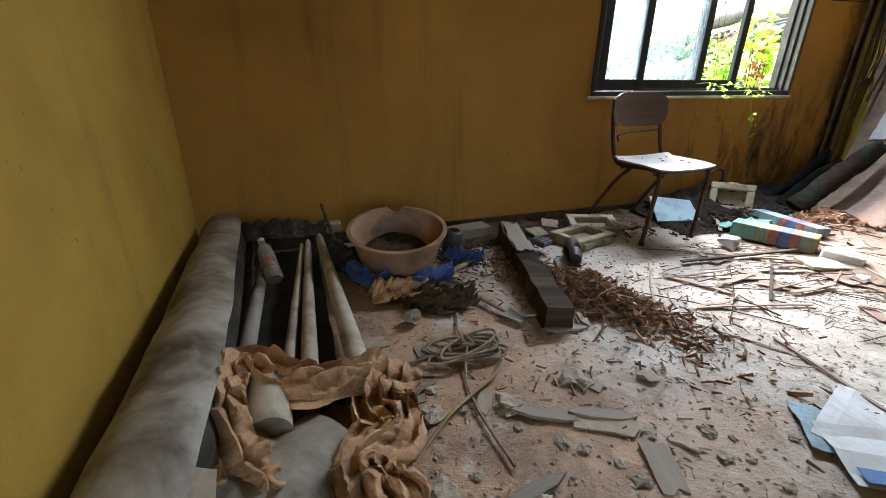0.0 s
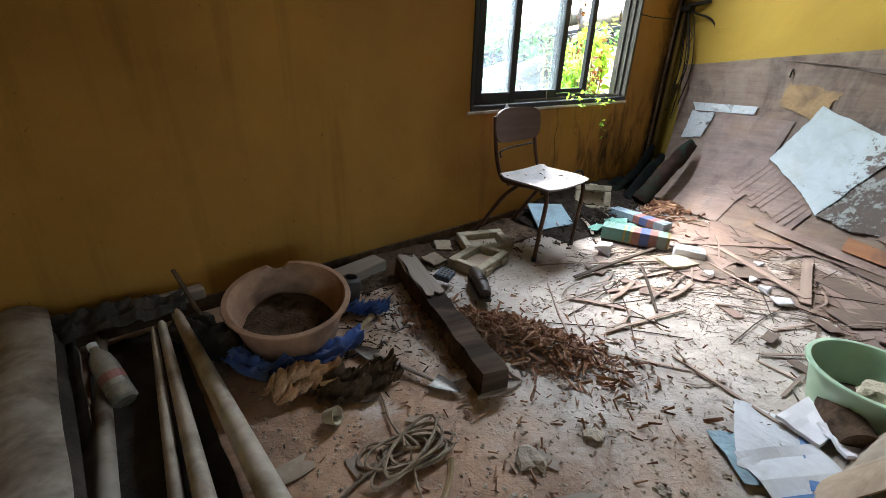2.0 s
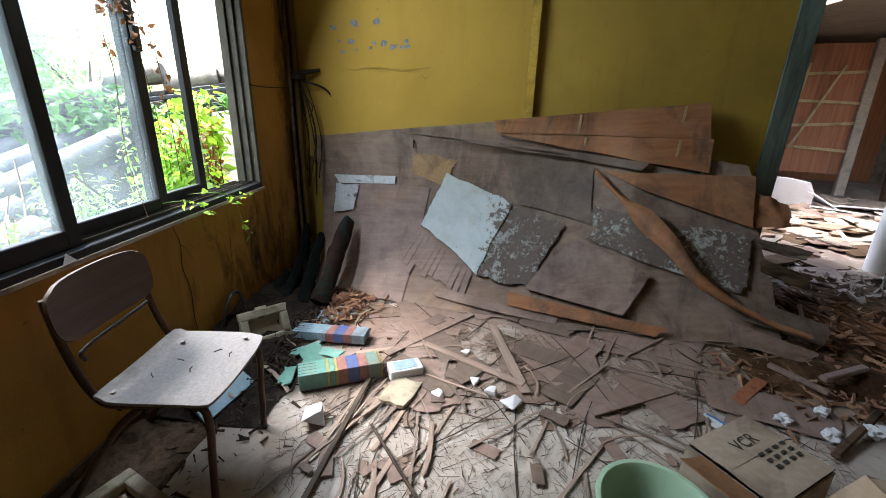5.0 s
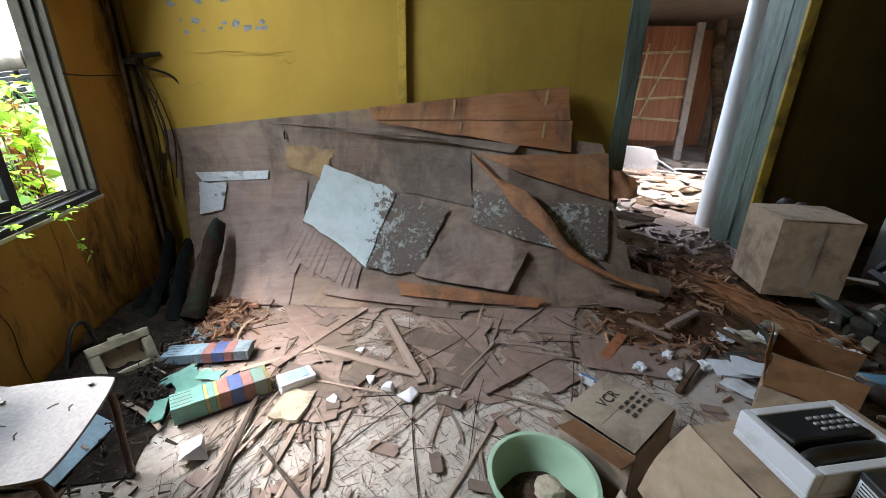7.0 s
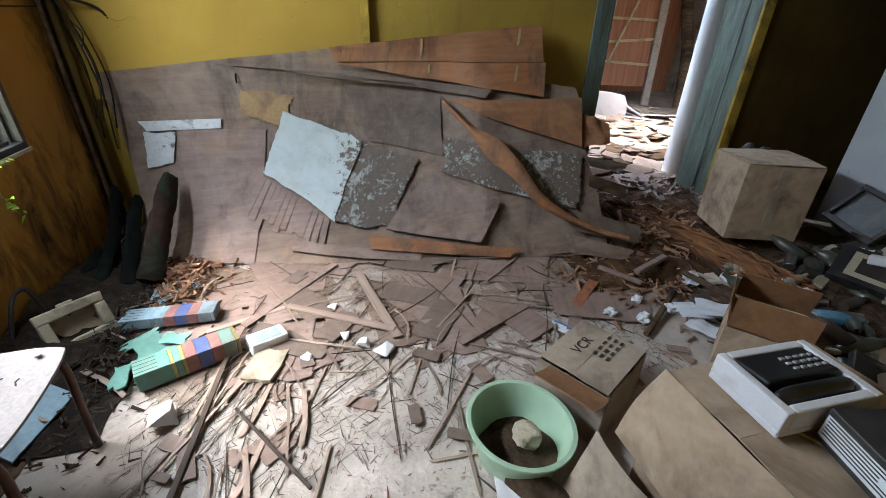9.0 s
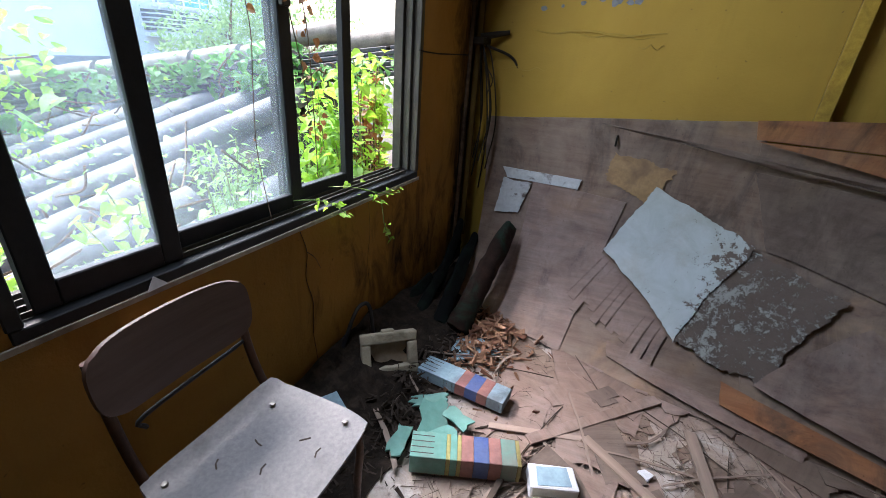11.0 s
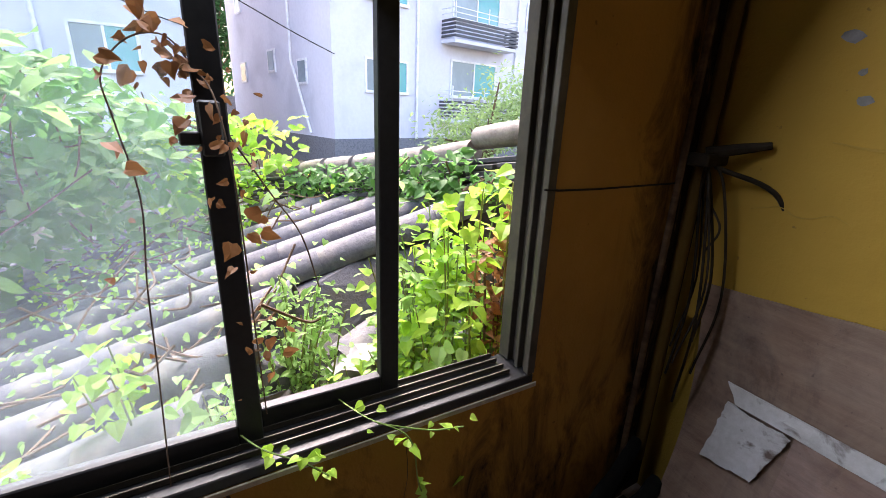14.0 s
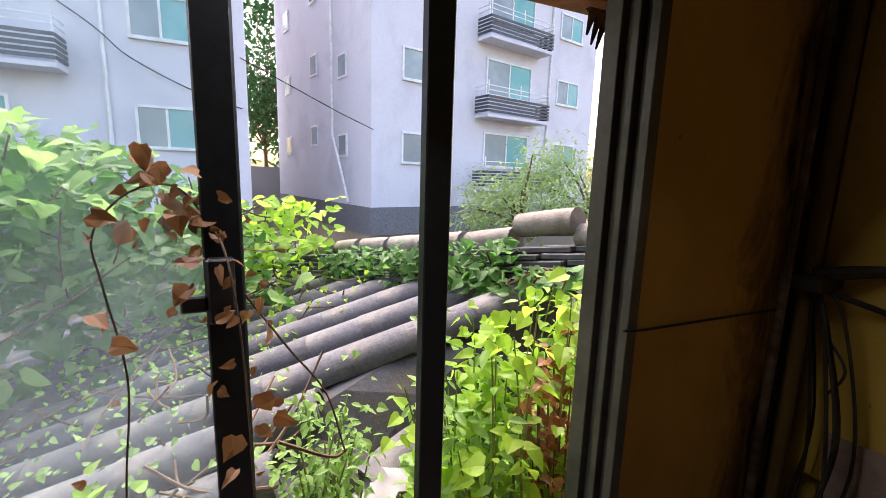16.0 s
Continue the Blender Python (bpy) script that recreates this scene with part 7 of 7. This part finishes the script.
# ---- laths, board scraps and rubble on the floor ----
def floor_litter():
    r = random.Random(42)
    lath_meshes = []
    for k in range(14):
        ln, w, t = r.uniform(0.16, 0.62), r.choice((0.003, 0.004, 0.005, 0.006, 0.009, 0.013, 0.024)), r.uniform(0.002, 0.005)
        n = 5
        bm = bmesh.new()
        rings = []
        bend, taper = r.uniform(-0.03, 0.03), r.uniform(0.4, 1.0)
        for i in range(n + 1):
            u = i / n
            x, yo = (u - 0.5) * ln, bend * math.sin(math.pi * u) + r.uniform(-0.002, 0.002)
            ww = w * (1 - (1 - taper) * u) * r.uniform(0.85, 1.1)
            z = 0.006 * math.sin(math.pi * u) * r.random()
            rings.append([bm.verts.new((x + (r.uniform(-0.02, 0.02) if i in (0, n) else 0), yo + s * ww / 2, z + h)) for s, h in ((-1, 0), (1, 0), (1, t), (-1, t))])
        for a, b in zip(rings, rings[1:]):
            for q in range(4):
                bm.faces.new((a[q], a[(q + 1) % 4], b[(q + 1) % 4], b[q]))
        bm.faces.new(rings[0][::-1])
        bm.faces.new(rings[-1])
        me = bpy.data.meshes.new("wood_lath")
        bmesh.ops.recalc_face_normals(bm, faces=bm.faces)
        bm.to_mesh(me)
        bm.free()
        me.materials.append(M_LATH_DARK if k % 5 == 0 else M_LATH)
        lath_meshes.append(me)

    def lath(x, y, a, z=0.004, k=None, tilt=0.0):
        me = lath_meshes[r.randrange(14) if k is None else k]
        ob = new("wood_lath", me)
        ob.matrix_world = pose(x, y, z, r.uniform(-3, 3), tilt, a)
        dark = me.materials[0] is M_LATH_DARK
        tagged(ob, "dark splintered wooden lath lying on the floor" if dark else "thin dusty splintered wooden lath lying on the floor", "lath", "fallen laths")
    # fan of laths in front of the chair and the painted beam
    for k in range(40):
        x, y = r.uniform(1.75, 2.85), r.uniform(1.25, 1.85)
        lath(x, y, r.gauss(-8, 14), 0.003 + 0.012 * r.random())
    for k in range(95):
        x, y = r.uniform(2.3, 3.55), r.uniform(-0.15, 1.6)
        lath(x, y, r.choice((r.gauss(25, 18), r.gauss(-50, 20), r.uniform(0, 180))), 0.003 + 0.016 * r.random())
    for k in range(20):
        lath(r.uniform(1.3, 2.4), r.uniform(0.5, 1.6), r.choice((r.gauss(40, 15), r.uniform(0, 180))), 0.003 + 0.004 * r.random())
    for k in range(26):
        lath(r.uniform(3.0, 3.9), r.uniform(-1.3, -0.1), r.uniform(0, 180), 0.02 + 0.05 * r.random(), None, r.uniform(-6, 6))
    for k in range(16):
        lath(r.uniform(2.5, 3.3), r.uniform(1.75, 2.4), r.uniform(0, 180), 0.01 + 0.03 * r.random(), None, r.uniform(-6, 6))
    for x, y, a in ((0.98, 1.50, 8), (1.00, 1.36, -12), (0.70, 1.0, -30), (0.85, 0.95, -25), (0.55, 0.80, 10), (1.12, 1.42, 70)):
        ob = solo("wood_scrap", slab([(-0.09, -0.008), (-0.03, -0.02), (0.06, -0.016), (0.10, 0.0), (0.04, 0.017), (-0.05, 0.014)], 0, 0.012), M_PALE_WOOD, "pale weathered wood scrap on the floor", "wood scrap", pose(x, y, 0.004, 3, 2, a), "wood scraps")
    # long flat battens
    for x, y, ln, w, a, mat in ((2.85, 1.12, 0.62, 0.045, 58, M_LATH), (2.95, 0.92, 0.66, 0.05, 12, M_LATH), (3.15, 1.35, 0.7, 0.05, -42, M_PLY_BROWN), (2.95, 1.55, 0.42, 0.03, -70, M_LATH), (2.62, 0.35, 0.5, 0.05, -64, M_PLY_BROWN),
                                (2.75, -0.25, 0.34, 0.06, -50, M_ORANGE_WOOD), (2.3, 1.66, 0.75, 0.022, -6, M_LATH_DARK), (2.15, 1.40, 0.5, 0.012, 35, M_LATH_DARK)):
        solo("wood_batten", boxed(-ln / 2, ln / 2, -w / 2, w / 2, 0, 0.009, bevel=0.0015), mat, "flat dusty wooden batten on the floor", "batten", pose(x, y, 0.012 + 0.01 * r.random(), 0, r.uniform(-1, 1), a), "fallen battens")
    # brittle flat scraps of board
    for k in range(130):
        x, y = r.uniform(2.0, 3.7), r.uniform(-0.45, 1.75)
        if x > 3.15 + (y + 0.6) * 0.29:
            continue
        s = r.choice((0.05, 0.07, 0.09, 0.12, 0.16, 0.20, 0.26)) if x > 2.6 else r.choice((0.03, 0.045, 0.06))
        solo("board_scrap", slab(torn(s * 2.0, s, 4, 0.05, k + 100), 0, 0.003), (M_PLY_GREY, M_PLY_BROWN, M_PLY_BROWN, M_PLY_BROWN, M_PLY_DARK)[k % 5], "thin brittle board scrap lying flat on the floor", "board", pose(x, y, 0.002 + 0.004 * (k % 5), r.uniform(-1.5, 1.5), r.uniform(-1.5, 1.5), r.choice((20, -40, 65, 0)) + r.uniform(-10, 10)), "floor board scraps")
    # rubble on the west side
    for k in range(44):
        x, y = r.uniform(0.25, 1.45), r.uniform(0.55, 1.25)
        s = r.uniform(0.007, 0.022) if k > 4 else r.uniform(0.03, 0.045)
        solo("plaster_lump", lump(bmesh.new(), (0, 0, s * 0.2), s, k, 2, 0.8, 0.4), M_RUBBLE, "pale lump of broken plaster on the floor", "rubble", pose(x, y, 0.0, 0, 0, r.uniform(0, 360)), "plaster lumps")
    for k in range(16):
        s = r.uniform(0.03, 0.07)
        solo("wood_scrap", slab(torn(s * 2.2, s, 3, 0.15, k), 0, 0.006), (M_PALE_WOOD, M_CARD_GREY)[k % 2], "small dusty scrap on the floor", "wood scrap", pose(r.uniform(0.25, 1.0), r.uniform(0.6, 1.5), 0.003, r.uniform(-6, 6), r.uniform(-6, 6), r.uniform(0, 360)), "floor scraps")
    solo("white_cup", lathe(bmesh.new(), [(0.02, 0), (0.03, 0.045), (0.027, 0.045), (0.018, 0.004)], 18), M_STYRO_DIRTY, "small dirty white plastic cup on its side", "cup", pose(0.46, 1.60, 0.022, 70, 0, 40), "", "", True)
    # grit on the west floor
    gb = bmesh.new()
    for k in range(2600):
        x, y = r.uniform(0.2, 1.9), r.uniform(0.45, 2.3)
        s, a = r.uniform(0.0025, 0.009), r.uniform(0, 3)
        v = [gb.verts.new((x + s * math.cos(a + q * 1.57) * r.uniform(0.6, 1.3), y + s * math.sin(a + q * 1.57) * r.uniform(0.6, 1.3), 0.001)) for q in range(4)] + [gb.verts.new((x, y, s * r.uniform(0.5, 1.0)))]
        for q in range(4):
            gb.faces.new((v[q], v[(q + 1) % 4], v[4]))
    solo("grit", gb, M_RUBBLE, "fine plaster grit scattered over the dirty floor", "grit", None, "", "stuff")
    # fine splinters everywhere on the east floor
    bm, dark = bmesh.new(), bmesh.new()
    for k in range(4200):
        x, y = r.uniform(2.0, 3.6), r.uniform(-0.4, 1.9)
        if x > 3.25 + (y + 0.6) * 0.29:
            continue
        ln, w, a = r.uniform(0.015, 0.12), r.uniform(0.001, 0.0035), r.choice((r.gauss(0.4, 0.3), r.gauss(-0.9, 0.35), r.uniform(0, math.pi)))
        z = 0.003 + 0.007 * r.random()
        d, s = Vector((math.cos(a), math.sin(a), r.uniform(-0.06, 0.06))) * ln / 2, Vector((-math.sin(a), math.cos(a), 0)) * w / 2
        c = Vector((x, y, z))
        to = dark if k % 6 == 0 else bm
        v = [to.verts.new(c - d - s), to.verts.new(c + d * 1.1), to.verts.new(c - d + s), to.verts.new(c - d * 0.9 + Vector((0, 0, w)))]
        for f in ((0, 1, 3), (1, 2, 3), (2, 0, 3), (2, 1, 0)):
            to.faces.new([v[i] for i in f])
    solo("splinters", bm, M_LATH, "fine wood splinters scattered over the floor", "splinters", None, "", "stuff")
    solo("splinters", dark, M_LATH_DARK, "fine dark wood splinters scattered over the floor", "splinters", None, "", "stuff")


floor_litter()

# ---- plants ----
def leaf(bm, p, d, up, ln, w, kind="heart"):
    """One folded leaf from p along d."""
    d = d.normalized()
    s = d.cross(up)
    s = s.normalized() if s.length > 1e-4 else d.orthogonal()
    n = s.cross(d)
    if kind == "heart":
        prof = ((0.0, 0.0), (-0.06, 0.30), (0.15, 0.5), (0.45, 0.42), (0.75, 0.2), (1.0, 0.0))
    else:
        prof = ((0.0, 0.0), (0.2, 0.30), (0.5, 0.38), (0.8, 0.2), (1.0, 0.0))
    mid = [bm.verts.new(p + d * ln * t - n * (0.18 * ln * t * t)) for t in (0.0, 0.5, 1.0)]
    for sg in (1, -1):
        edge = [bm.verts.new(p + d * ln * t + s * sg * w * k + n * (0.25 * w * k) - n * (0.18 * ln * max(t, 0) ** 2)) for t, k in prof[1:-1]]
        half = len(edge) // 2
        bm.faces.new((mid[0], *edge[:half + 1], mid[1]) if sg > 0 else (mid[1], *reversed(edge[:half + 1]), mid[0]))
        bm.faces.new((mid[1], *edge[half:], mid[2]) if sg > 0 else (mid[2], *reversed(edge[half:]), mid[1]))


def leaf_cloud(spots, ln, mat, seed, kind="heart", lean=Vector((0, -0.5, 0.3))):
    bm = bmesh.new()
    r = random.Random(seed)
    for p in spots:
        d = Vector((r.uniform(-1, 1), r.uniform(-1, 1), r.uniform(-0.7, 0.25)))
        up = (Vector((r.uniform(-0.6, 0.6), r.uniform(-0.6, 0.6), 1)) + lean * r.random()).normalized()
        s = ln * r.uniform(0.55, 1.25)
        leaf(bm, Vector(p), d, up, s, s * r.uniform(0.8, 1.05) if kind == "heart" else s * 0.55, kind)
    return bm


def bush(name, label, base, stems, height, spread, leaves, ln, mat, seed, kind="heart", stem_mat=None, droop=0.0):
    """A plant of several stems with leaves along them."""
    t = thing(name, label, "plant", pose(*base))
    r = random.Random(seed)
    spots = []
    sb = bmesh.new()
    for k in range(stems):
        a, rad = r.uniform(0, 6.28), spread * r.uniform(0.1, 0.6)
        x0, y0 = rad * math.cos(a), rad * math.sin(a)
        h = height * r.uniform(0.6, 1.05)
        dx, dy = spread * r.uniform(-0.6, 0.6), spread * r.uniform(-0.5, 0.5)
        ctrl = [(x0, y0, -0.02), (x0 + dx * 0.3, y0 + dy * 0.3, h * 0.4), (x0 + dx * 0.7, y0 + dy * 0.7, h * 0.8), (x0 + dx, y0 + dy, h * (1 - droop))]
        pts = curve_points(ctrl, 6)
        sweep(sb, pts, [0.006 - 0.004 * i / len(pts) for i in range(len(pts))], 5)
        for _ in range(leaves // stems):
            q = pts[min(len(pts) - 1, int(len(pts) * r.uniform(0.25, 1.0)))]
            spots.append(q + Vector((r.gauss(0, 0.35) * ln * 2, r.gauss(0, 0.35) * ln * 2, r.gauss(0, 0.3) * ln)))
    tagged(part("stem", sb, stem_mat or M_STEM_GREEN, t), kind="stuff")
    tagged(part("foliage", leaf_cloud(spots, ln, mat, seed, kind), mat, t), kind="stuff")
    return t


bush("weed_bush", "tall bright green weeds growing against the open window", (3.52, 3.05, -0.1), 14, 1.42, 0.34, 430, 0.062, M_LEAF, 1)
bush("weed_bush", "slender-leaved bright green weeds at the open window", (3.50, 3.08, -0.1), 22, 1.36, 0.36, 900, 0.062, M_LEAF_GREY, 21, "thin")
bush("weed_bush", "leafy green weeds beside the window jamb", (3.85, 3.12, -0.1), 12, 1.40, 0.32, 420, 0.07, M_LEAF, 2)
bush("weed_bush", "low green weeds under the window", (3.35, 2.95, -0.1), 12, 0.98, 0.30, 300, 0.06, M_LEAF_GREY, 3)
bush("weed_bush", "low yellow-green weeds and dry leaves below the sill", (3.15, 2.88, -0.1), 16, 0.95, 0.34, 420, 0.05, M_LEAF, 24, "thin")
bush("weed_bush", "dense low weeds under the window", (2.9, 2.95, -0.1), 12, 0.86, 0.40, 320, 0.06, M_LEAF_GREY, 4)
bush("weed_bush", "feathery green mugwort among the broken tiles", (3.02, 3.28, 0.2), 18, 0.72, 0.22, 620, 0.045, M_LEAF_GREY, 5, "thin")
bush("weed_bush", "bright green weeds by the window", (2.45, 3.02, -0.1), 10, 0.92, 0.40, 260, 0.06, M_LEAF, 6)
bush("weed_bush", "bright green weeds at the end of the window", (1.95, 3.0, -0.1), 8, 0.95, 0.30, 160, 0.07, M_LEAF, 16)
bush("dry_climber", "dry brown climber hanging beside the window jamb", (3.74, 2.92, -0.1), 10, 1.30, 0.12, 330, 0.042, M_LEAF_DEAD, 7, "heart", M_STEM)


def vine_mass(name, label, n, ln, mat, seed, place, stem_n=14):
    t = thing(name, label, "vine", pose(0, 0, 0))
    r = random.Random(seed)
    spots = [place(r) for _ in range(n)]
    tagged(part("foliage", leaf_cloud(spots, ln, mat, seed, "heart", Vector((0.1, -0.9, 0.3))), mat, t), kind="stuff")
    sb = bmesh.new()
    for _ in range(stem_n):
        a = place(r)
        b = min((place(r) for _ in range(6)), key=lambda q: (q - a).length)
        sweep(sb, curve_points([a, (a + b) / 2 + Vector((r.uniform(-0.1, 0.1), 0, -0.05)), b], 5), 0.006, 5)
    tagged(part("stem", sb, M_STEM, t), kind="stuff")


def on_roof(a0, a1, s0, s1, h):
    def place(r):
        p = roof_point(r.uniform(a0, a1), r.uniform(s0, s1), 0.06 + h * r.random() ** 1.5)
        p.y = max(p.y, 2.98)
        return p
    return place


def kudzu(r):
    x = r.gauss(1.3, 0.9)
    y = r.uniform(5.2, 7.4)
    top = 1.85 - 0.28 * (x - 1.3) ** 2
    return Vector((x, y, 0.1 + max(0.5, top) * r.random() ** 0.7))


vine_mass("kudzu_vine", "dense mound of large-leaved green vines over the roof", 2300, 0.15, M_LEAF_DEEP, 11, kudzu, 40)
vine_mass("kudzu_vine", "large bright green vine leaves in front of the yard", 500, 0.15, M_LEAF_GREY, 12, lambda r: kudzu(r) + Vector((0, -0.5, 0.12)))
vine_mass("ivy_patch", "ivy creeping over the ridge of the roof", 520, 0.075, M_LEAF_DEEP, 13, lambda r: RIDGE0 + RIDGE_U * r.uniform(0.4, 2.4) + Vector((-0.16 - 0.14 * r.random(), -0.12, 0.30 - 0.32 * r.random())))
vine_mass("ivy_patch", "ivy hanging along the ridge slates", 260, 0.075, M_LEAF_DEEP, 23, lambda r: RIDGE0 + RIDGE_U * r.uniform(-0.5, 0.8) + Vector((-0.2 - 0.2 * r.random(), -0.12, 0.14 - 0.18 * r.random())))
vine_mass("roof_creeper", "yellow-green creeper spread over the tiles", 420, 0.038, M_LEAF, 14, on_roof(1.2, 3.4, 0.4, 2.2, 0.22), 40)
vine_mass("roof_creeper", "thin green creeper over the lower tiles", 420, 0.034, M_LEAF_GREY, 15, on_roof(-0.2, 1.6, 1.4, 2.9, 0.30), 40)
vine_mass("roof_creeper", "broad-leaved green vine at the end of the ridge", 260, 0.11, M_LEAF, 17, lambda r: Vector((r.gauss(3.05, 0.3), r.uniform(5.6, 6.4), 0.75 + 0.75 * r.random())), 12)


def window_vine():
    t = thing("dry_vine", "thin dry vine with curled brown leaves climbing the window sash", "vine", pose(0, 0, 0))
    main = [(2.60, 2.55, 0.80), (2.61, 2.60, 1.05), (2.62, 2.60, 1.25), (2.635, 2.60, 1.42), (2.618, 2.60, 1.56), (2.612, 2.60, 1.635), (2.655, 2.60, 1.692), (2.71, 2.60, 1.703), (2.748, 2.60, 1.655), (2.775, 2.55, 1.60), (2.79, 2.52, 1.45), (2.795, 2.515, 1.2), (2.80, 2.515, 0.95)]
    pts = curve_points(main, 7)
    part("stem", sweep(bmesh.new(), pts, 0.0016, 6), M_STEM, t, "", True)
    tw = bmesh.new()
    sweep(tw, curve_points([(2.78, 2.6, 1.56), (2.86, 2.64, 1.42), (2.93, 2.68, 1.30), (2.97, 2.70, 1.15)], 6), 0.002, 5)
    part("twig", tw, M_STEM, t)
    r = random.Random(6)
    lb = bmesh.new()
    for k in range(95):
        u = r.random()
        q = pts[int((len(pts) - 1) * (u if k % 2 else 0.55 + 0.45 * u))]
        p = q + Vector((r.gauss(0, 0.03), r.uniform(-0.015, 0.02), r.gauss(0, 0.03)))
        s = r.choice((0.013, 0.018, 0.022, 0.028, 0.036))
        leaf(lb, p, Vector((r.uniform(-1, 1), r.uniform(-0.6, 0.2), r.uniform(-1.2, 0.2))), Vector((r.uniform(-1, 1), -1, r.uniform(-0.4, 0.8))), s, s * r.uniform(0.6, 1.0))
    for v in lb.verts:
        v.co += 0.007 * noise.noise_vector(v.co * 55)
    tagged(part("dry_foliage", lb, M_LEAF_DEAD, t, "curled dry brown leaves"), kind="stuff")
    s = thing("vine_sprig", "green vine sprig creeping in over the window sill", "vine", pose(0, 0, 0))
    sb = bmesh.new()
    ctrls = ([(2.72, 2.66, 0.84), (2.78, 2.52, 0.86), (2.86, 2.48, 0.82), (2.92, 2.47, 0.76)], [(2.98, 2.66, 0.84), (3.03, 2.52, 0.85), (3.12, 2.46, 0.80), (3.14, 2.44, 0.66), (3.17, 2.43, 0.58)], [(3.05, 2.5, 0.84), (3.18, 2.46, 0.80), (3.28, 2.45, 0.78)])
    spots = []
    for c in ctrls:
        q = curve_points(c, 6)
        sweep(sb, q, 0.0022, 5)
        spots += [p for p in q[4:] if r.random() < 0.8]
    tagged(part("stem", sb, M_STEM_GREEN, s), kind="stuff")
    part("foliage", leaf_cloud([p + Vector((r.gauss(0, 0.015), r.gauss(0, 0.012), r.gauss(0, 0.015))) for p in spots], 0.030, M_LEAF, 9), M_LEAF, s)


window_vine()


def tree(name, label, m, trunk_h, crown, n, ln, mat, seed):
    t = thing(name, label, "tree", m)
    r = random.Random(seed)
    cx, cy, cz = crown
    bm = bmesh.new()
    sweep(bm, curve_points([(0, 0, -0.3), (0.05, 0, trunk_h * 0.5), (-0.05, 0.1, trunk_h)], 5), [0.14 - 0.006 * i for i in range(11)], 8)
    clumps = []
    for k in range(26):
        a, q = r.uniform(0, 6.28), r.random() ** 0.5
        c = Vector((cx * q * math.cos(a), cy * q * math.sin(a), trunk_h * 0.7 + cz * r.uniform(0.0, 1.0) * (1 - 0.5 * q * q)))
        clumps.append(c)
        if k < 12:
            sweep(bm, curve_points([(0, 0, trunk_h * 0.6), c * 0.5 + Vector((0, 0, trunk_h * 0.4)), c], 4), [0.05 - 0.004 * i for i in range(9)], 6)
    part("trunk", bm, M_STEM, t)
    spots = []
    for _ in range(n):
        c = r.choice(clumps)
        spots.append(c + Vector((r.gauss(0, 0.20) * cx, r.gauss(0, 0.20) * cy, r.gauss(0, 0.12) * cz)))
    part("crown", leaf_cloud(spots, ln, mat, seed, "thin"), mat, t)


tree("garden_tree", "light green garden tree behind the roof", pose(9.0, 10.6, -0.3), 1.3, (1.5, 1.2, 2.0), 3600, 0.14, M_LEAF_TREE, 1)
tree("garden_tree", "light green garden tree beside the apartment block", pose(11.6, 10.8, -0.3), 1.6, (1.5, 1.2, 2.4), 3600, 0.14, M_LEAF_TREE, 2)
tree("wood_tree", "dark green tree on the slope behind the blocks", pose(4.2, 32, -0.3), 6, (3.2, 2.5, 11), 4200, 0.5, M_LEAF_WOOD, 3)
tree("wood_tree", "dark green tree between the apartment blocks", pose(6.0, 36, -0.3), 7, (3.5, 2.5, 13), 4200, 0.55, M_LEAF_WOOD, 4)
structure("retaining_wall", boxed(2.0, 8.0, 28.0, 28.4, -0.35, 2.0), M_STONE_BASE, "grey concrete retaining wall between the blocks")

# overhead wires, sack and broken eave
for pts in ([(-6.0, 15.93, 8.6), (-1.02, 15.9, 5.62), (0.3, 15.9, 4.55), (1.8, 15.9, 3.82), (2.9, 15.98, 3.5)], [(2.9, 15.98, 4.9), (4.2, 15.7, 4.25), (5.6, 15.7, 3.62), (6.80, 15.98, 3.2)]):
    solo("overhead_wire", sweep(bmesh.new(), curve_points(pts, 8), 0.014, 6), M_CABLE, "black wire strung between the apartment blocks", "wire", None, "overhead wires")
solo("plastic_sack", lump(bmesh.new(), (0, 0, 0.0), 0.16, 5, 3, 0.5, 0.7), M_TENT, "crumpled grey plastic sack among the weeds", "sack", pose(3.32, 3.45, 0.38), "", "", True)


def eave():
    t = thing("broken_eave", "broken wooden eave with hanging splinters above the window", "eave", pose(0, 0, 0))
    part("fascia", boxed(1.2, 3.88, 2.95, 3.05, 2.26, 2.44, bevel=0.006), M_ORANGE_WOOD, t, "orange-brown weathered fascia board")
    part("soffit", boxed(1.2, 4.2, 2.735, 2.949, 2.40, 2.44), M_BEAM, t)
    # added out of view above the eave, keeps steep daylight off the near floor
    part("overhang", boxed(0.6, 4.6, 2.735, 3.42, 2.442, 2.50, bevel=0.006), M_BEAM, t, "unseen boards added over the eave to block steep daylight")
    r = random.Random(3)
    for k in range(9):
        x = 3.78 + 0.2 * r.random()
        part("splinter", sweep(bmesh.new(), [(x, 2.98, 2.36), (x + r.uniform(-0.05, 0.05), 3.0, 2.28), (x + r.uniform(-0.08, 0.08), 3.0, 2.28 - r.uniform(0.03, 0.14))], [0.03, 0.02, 0.004], 6), M_BEAM, t)


eave()
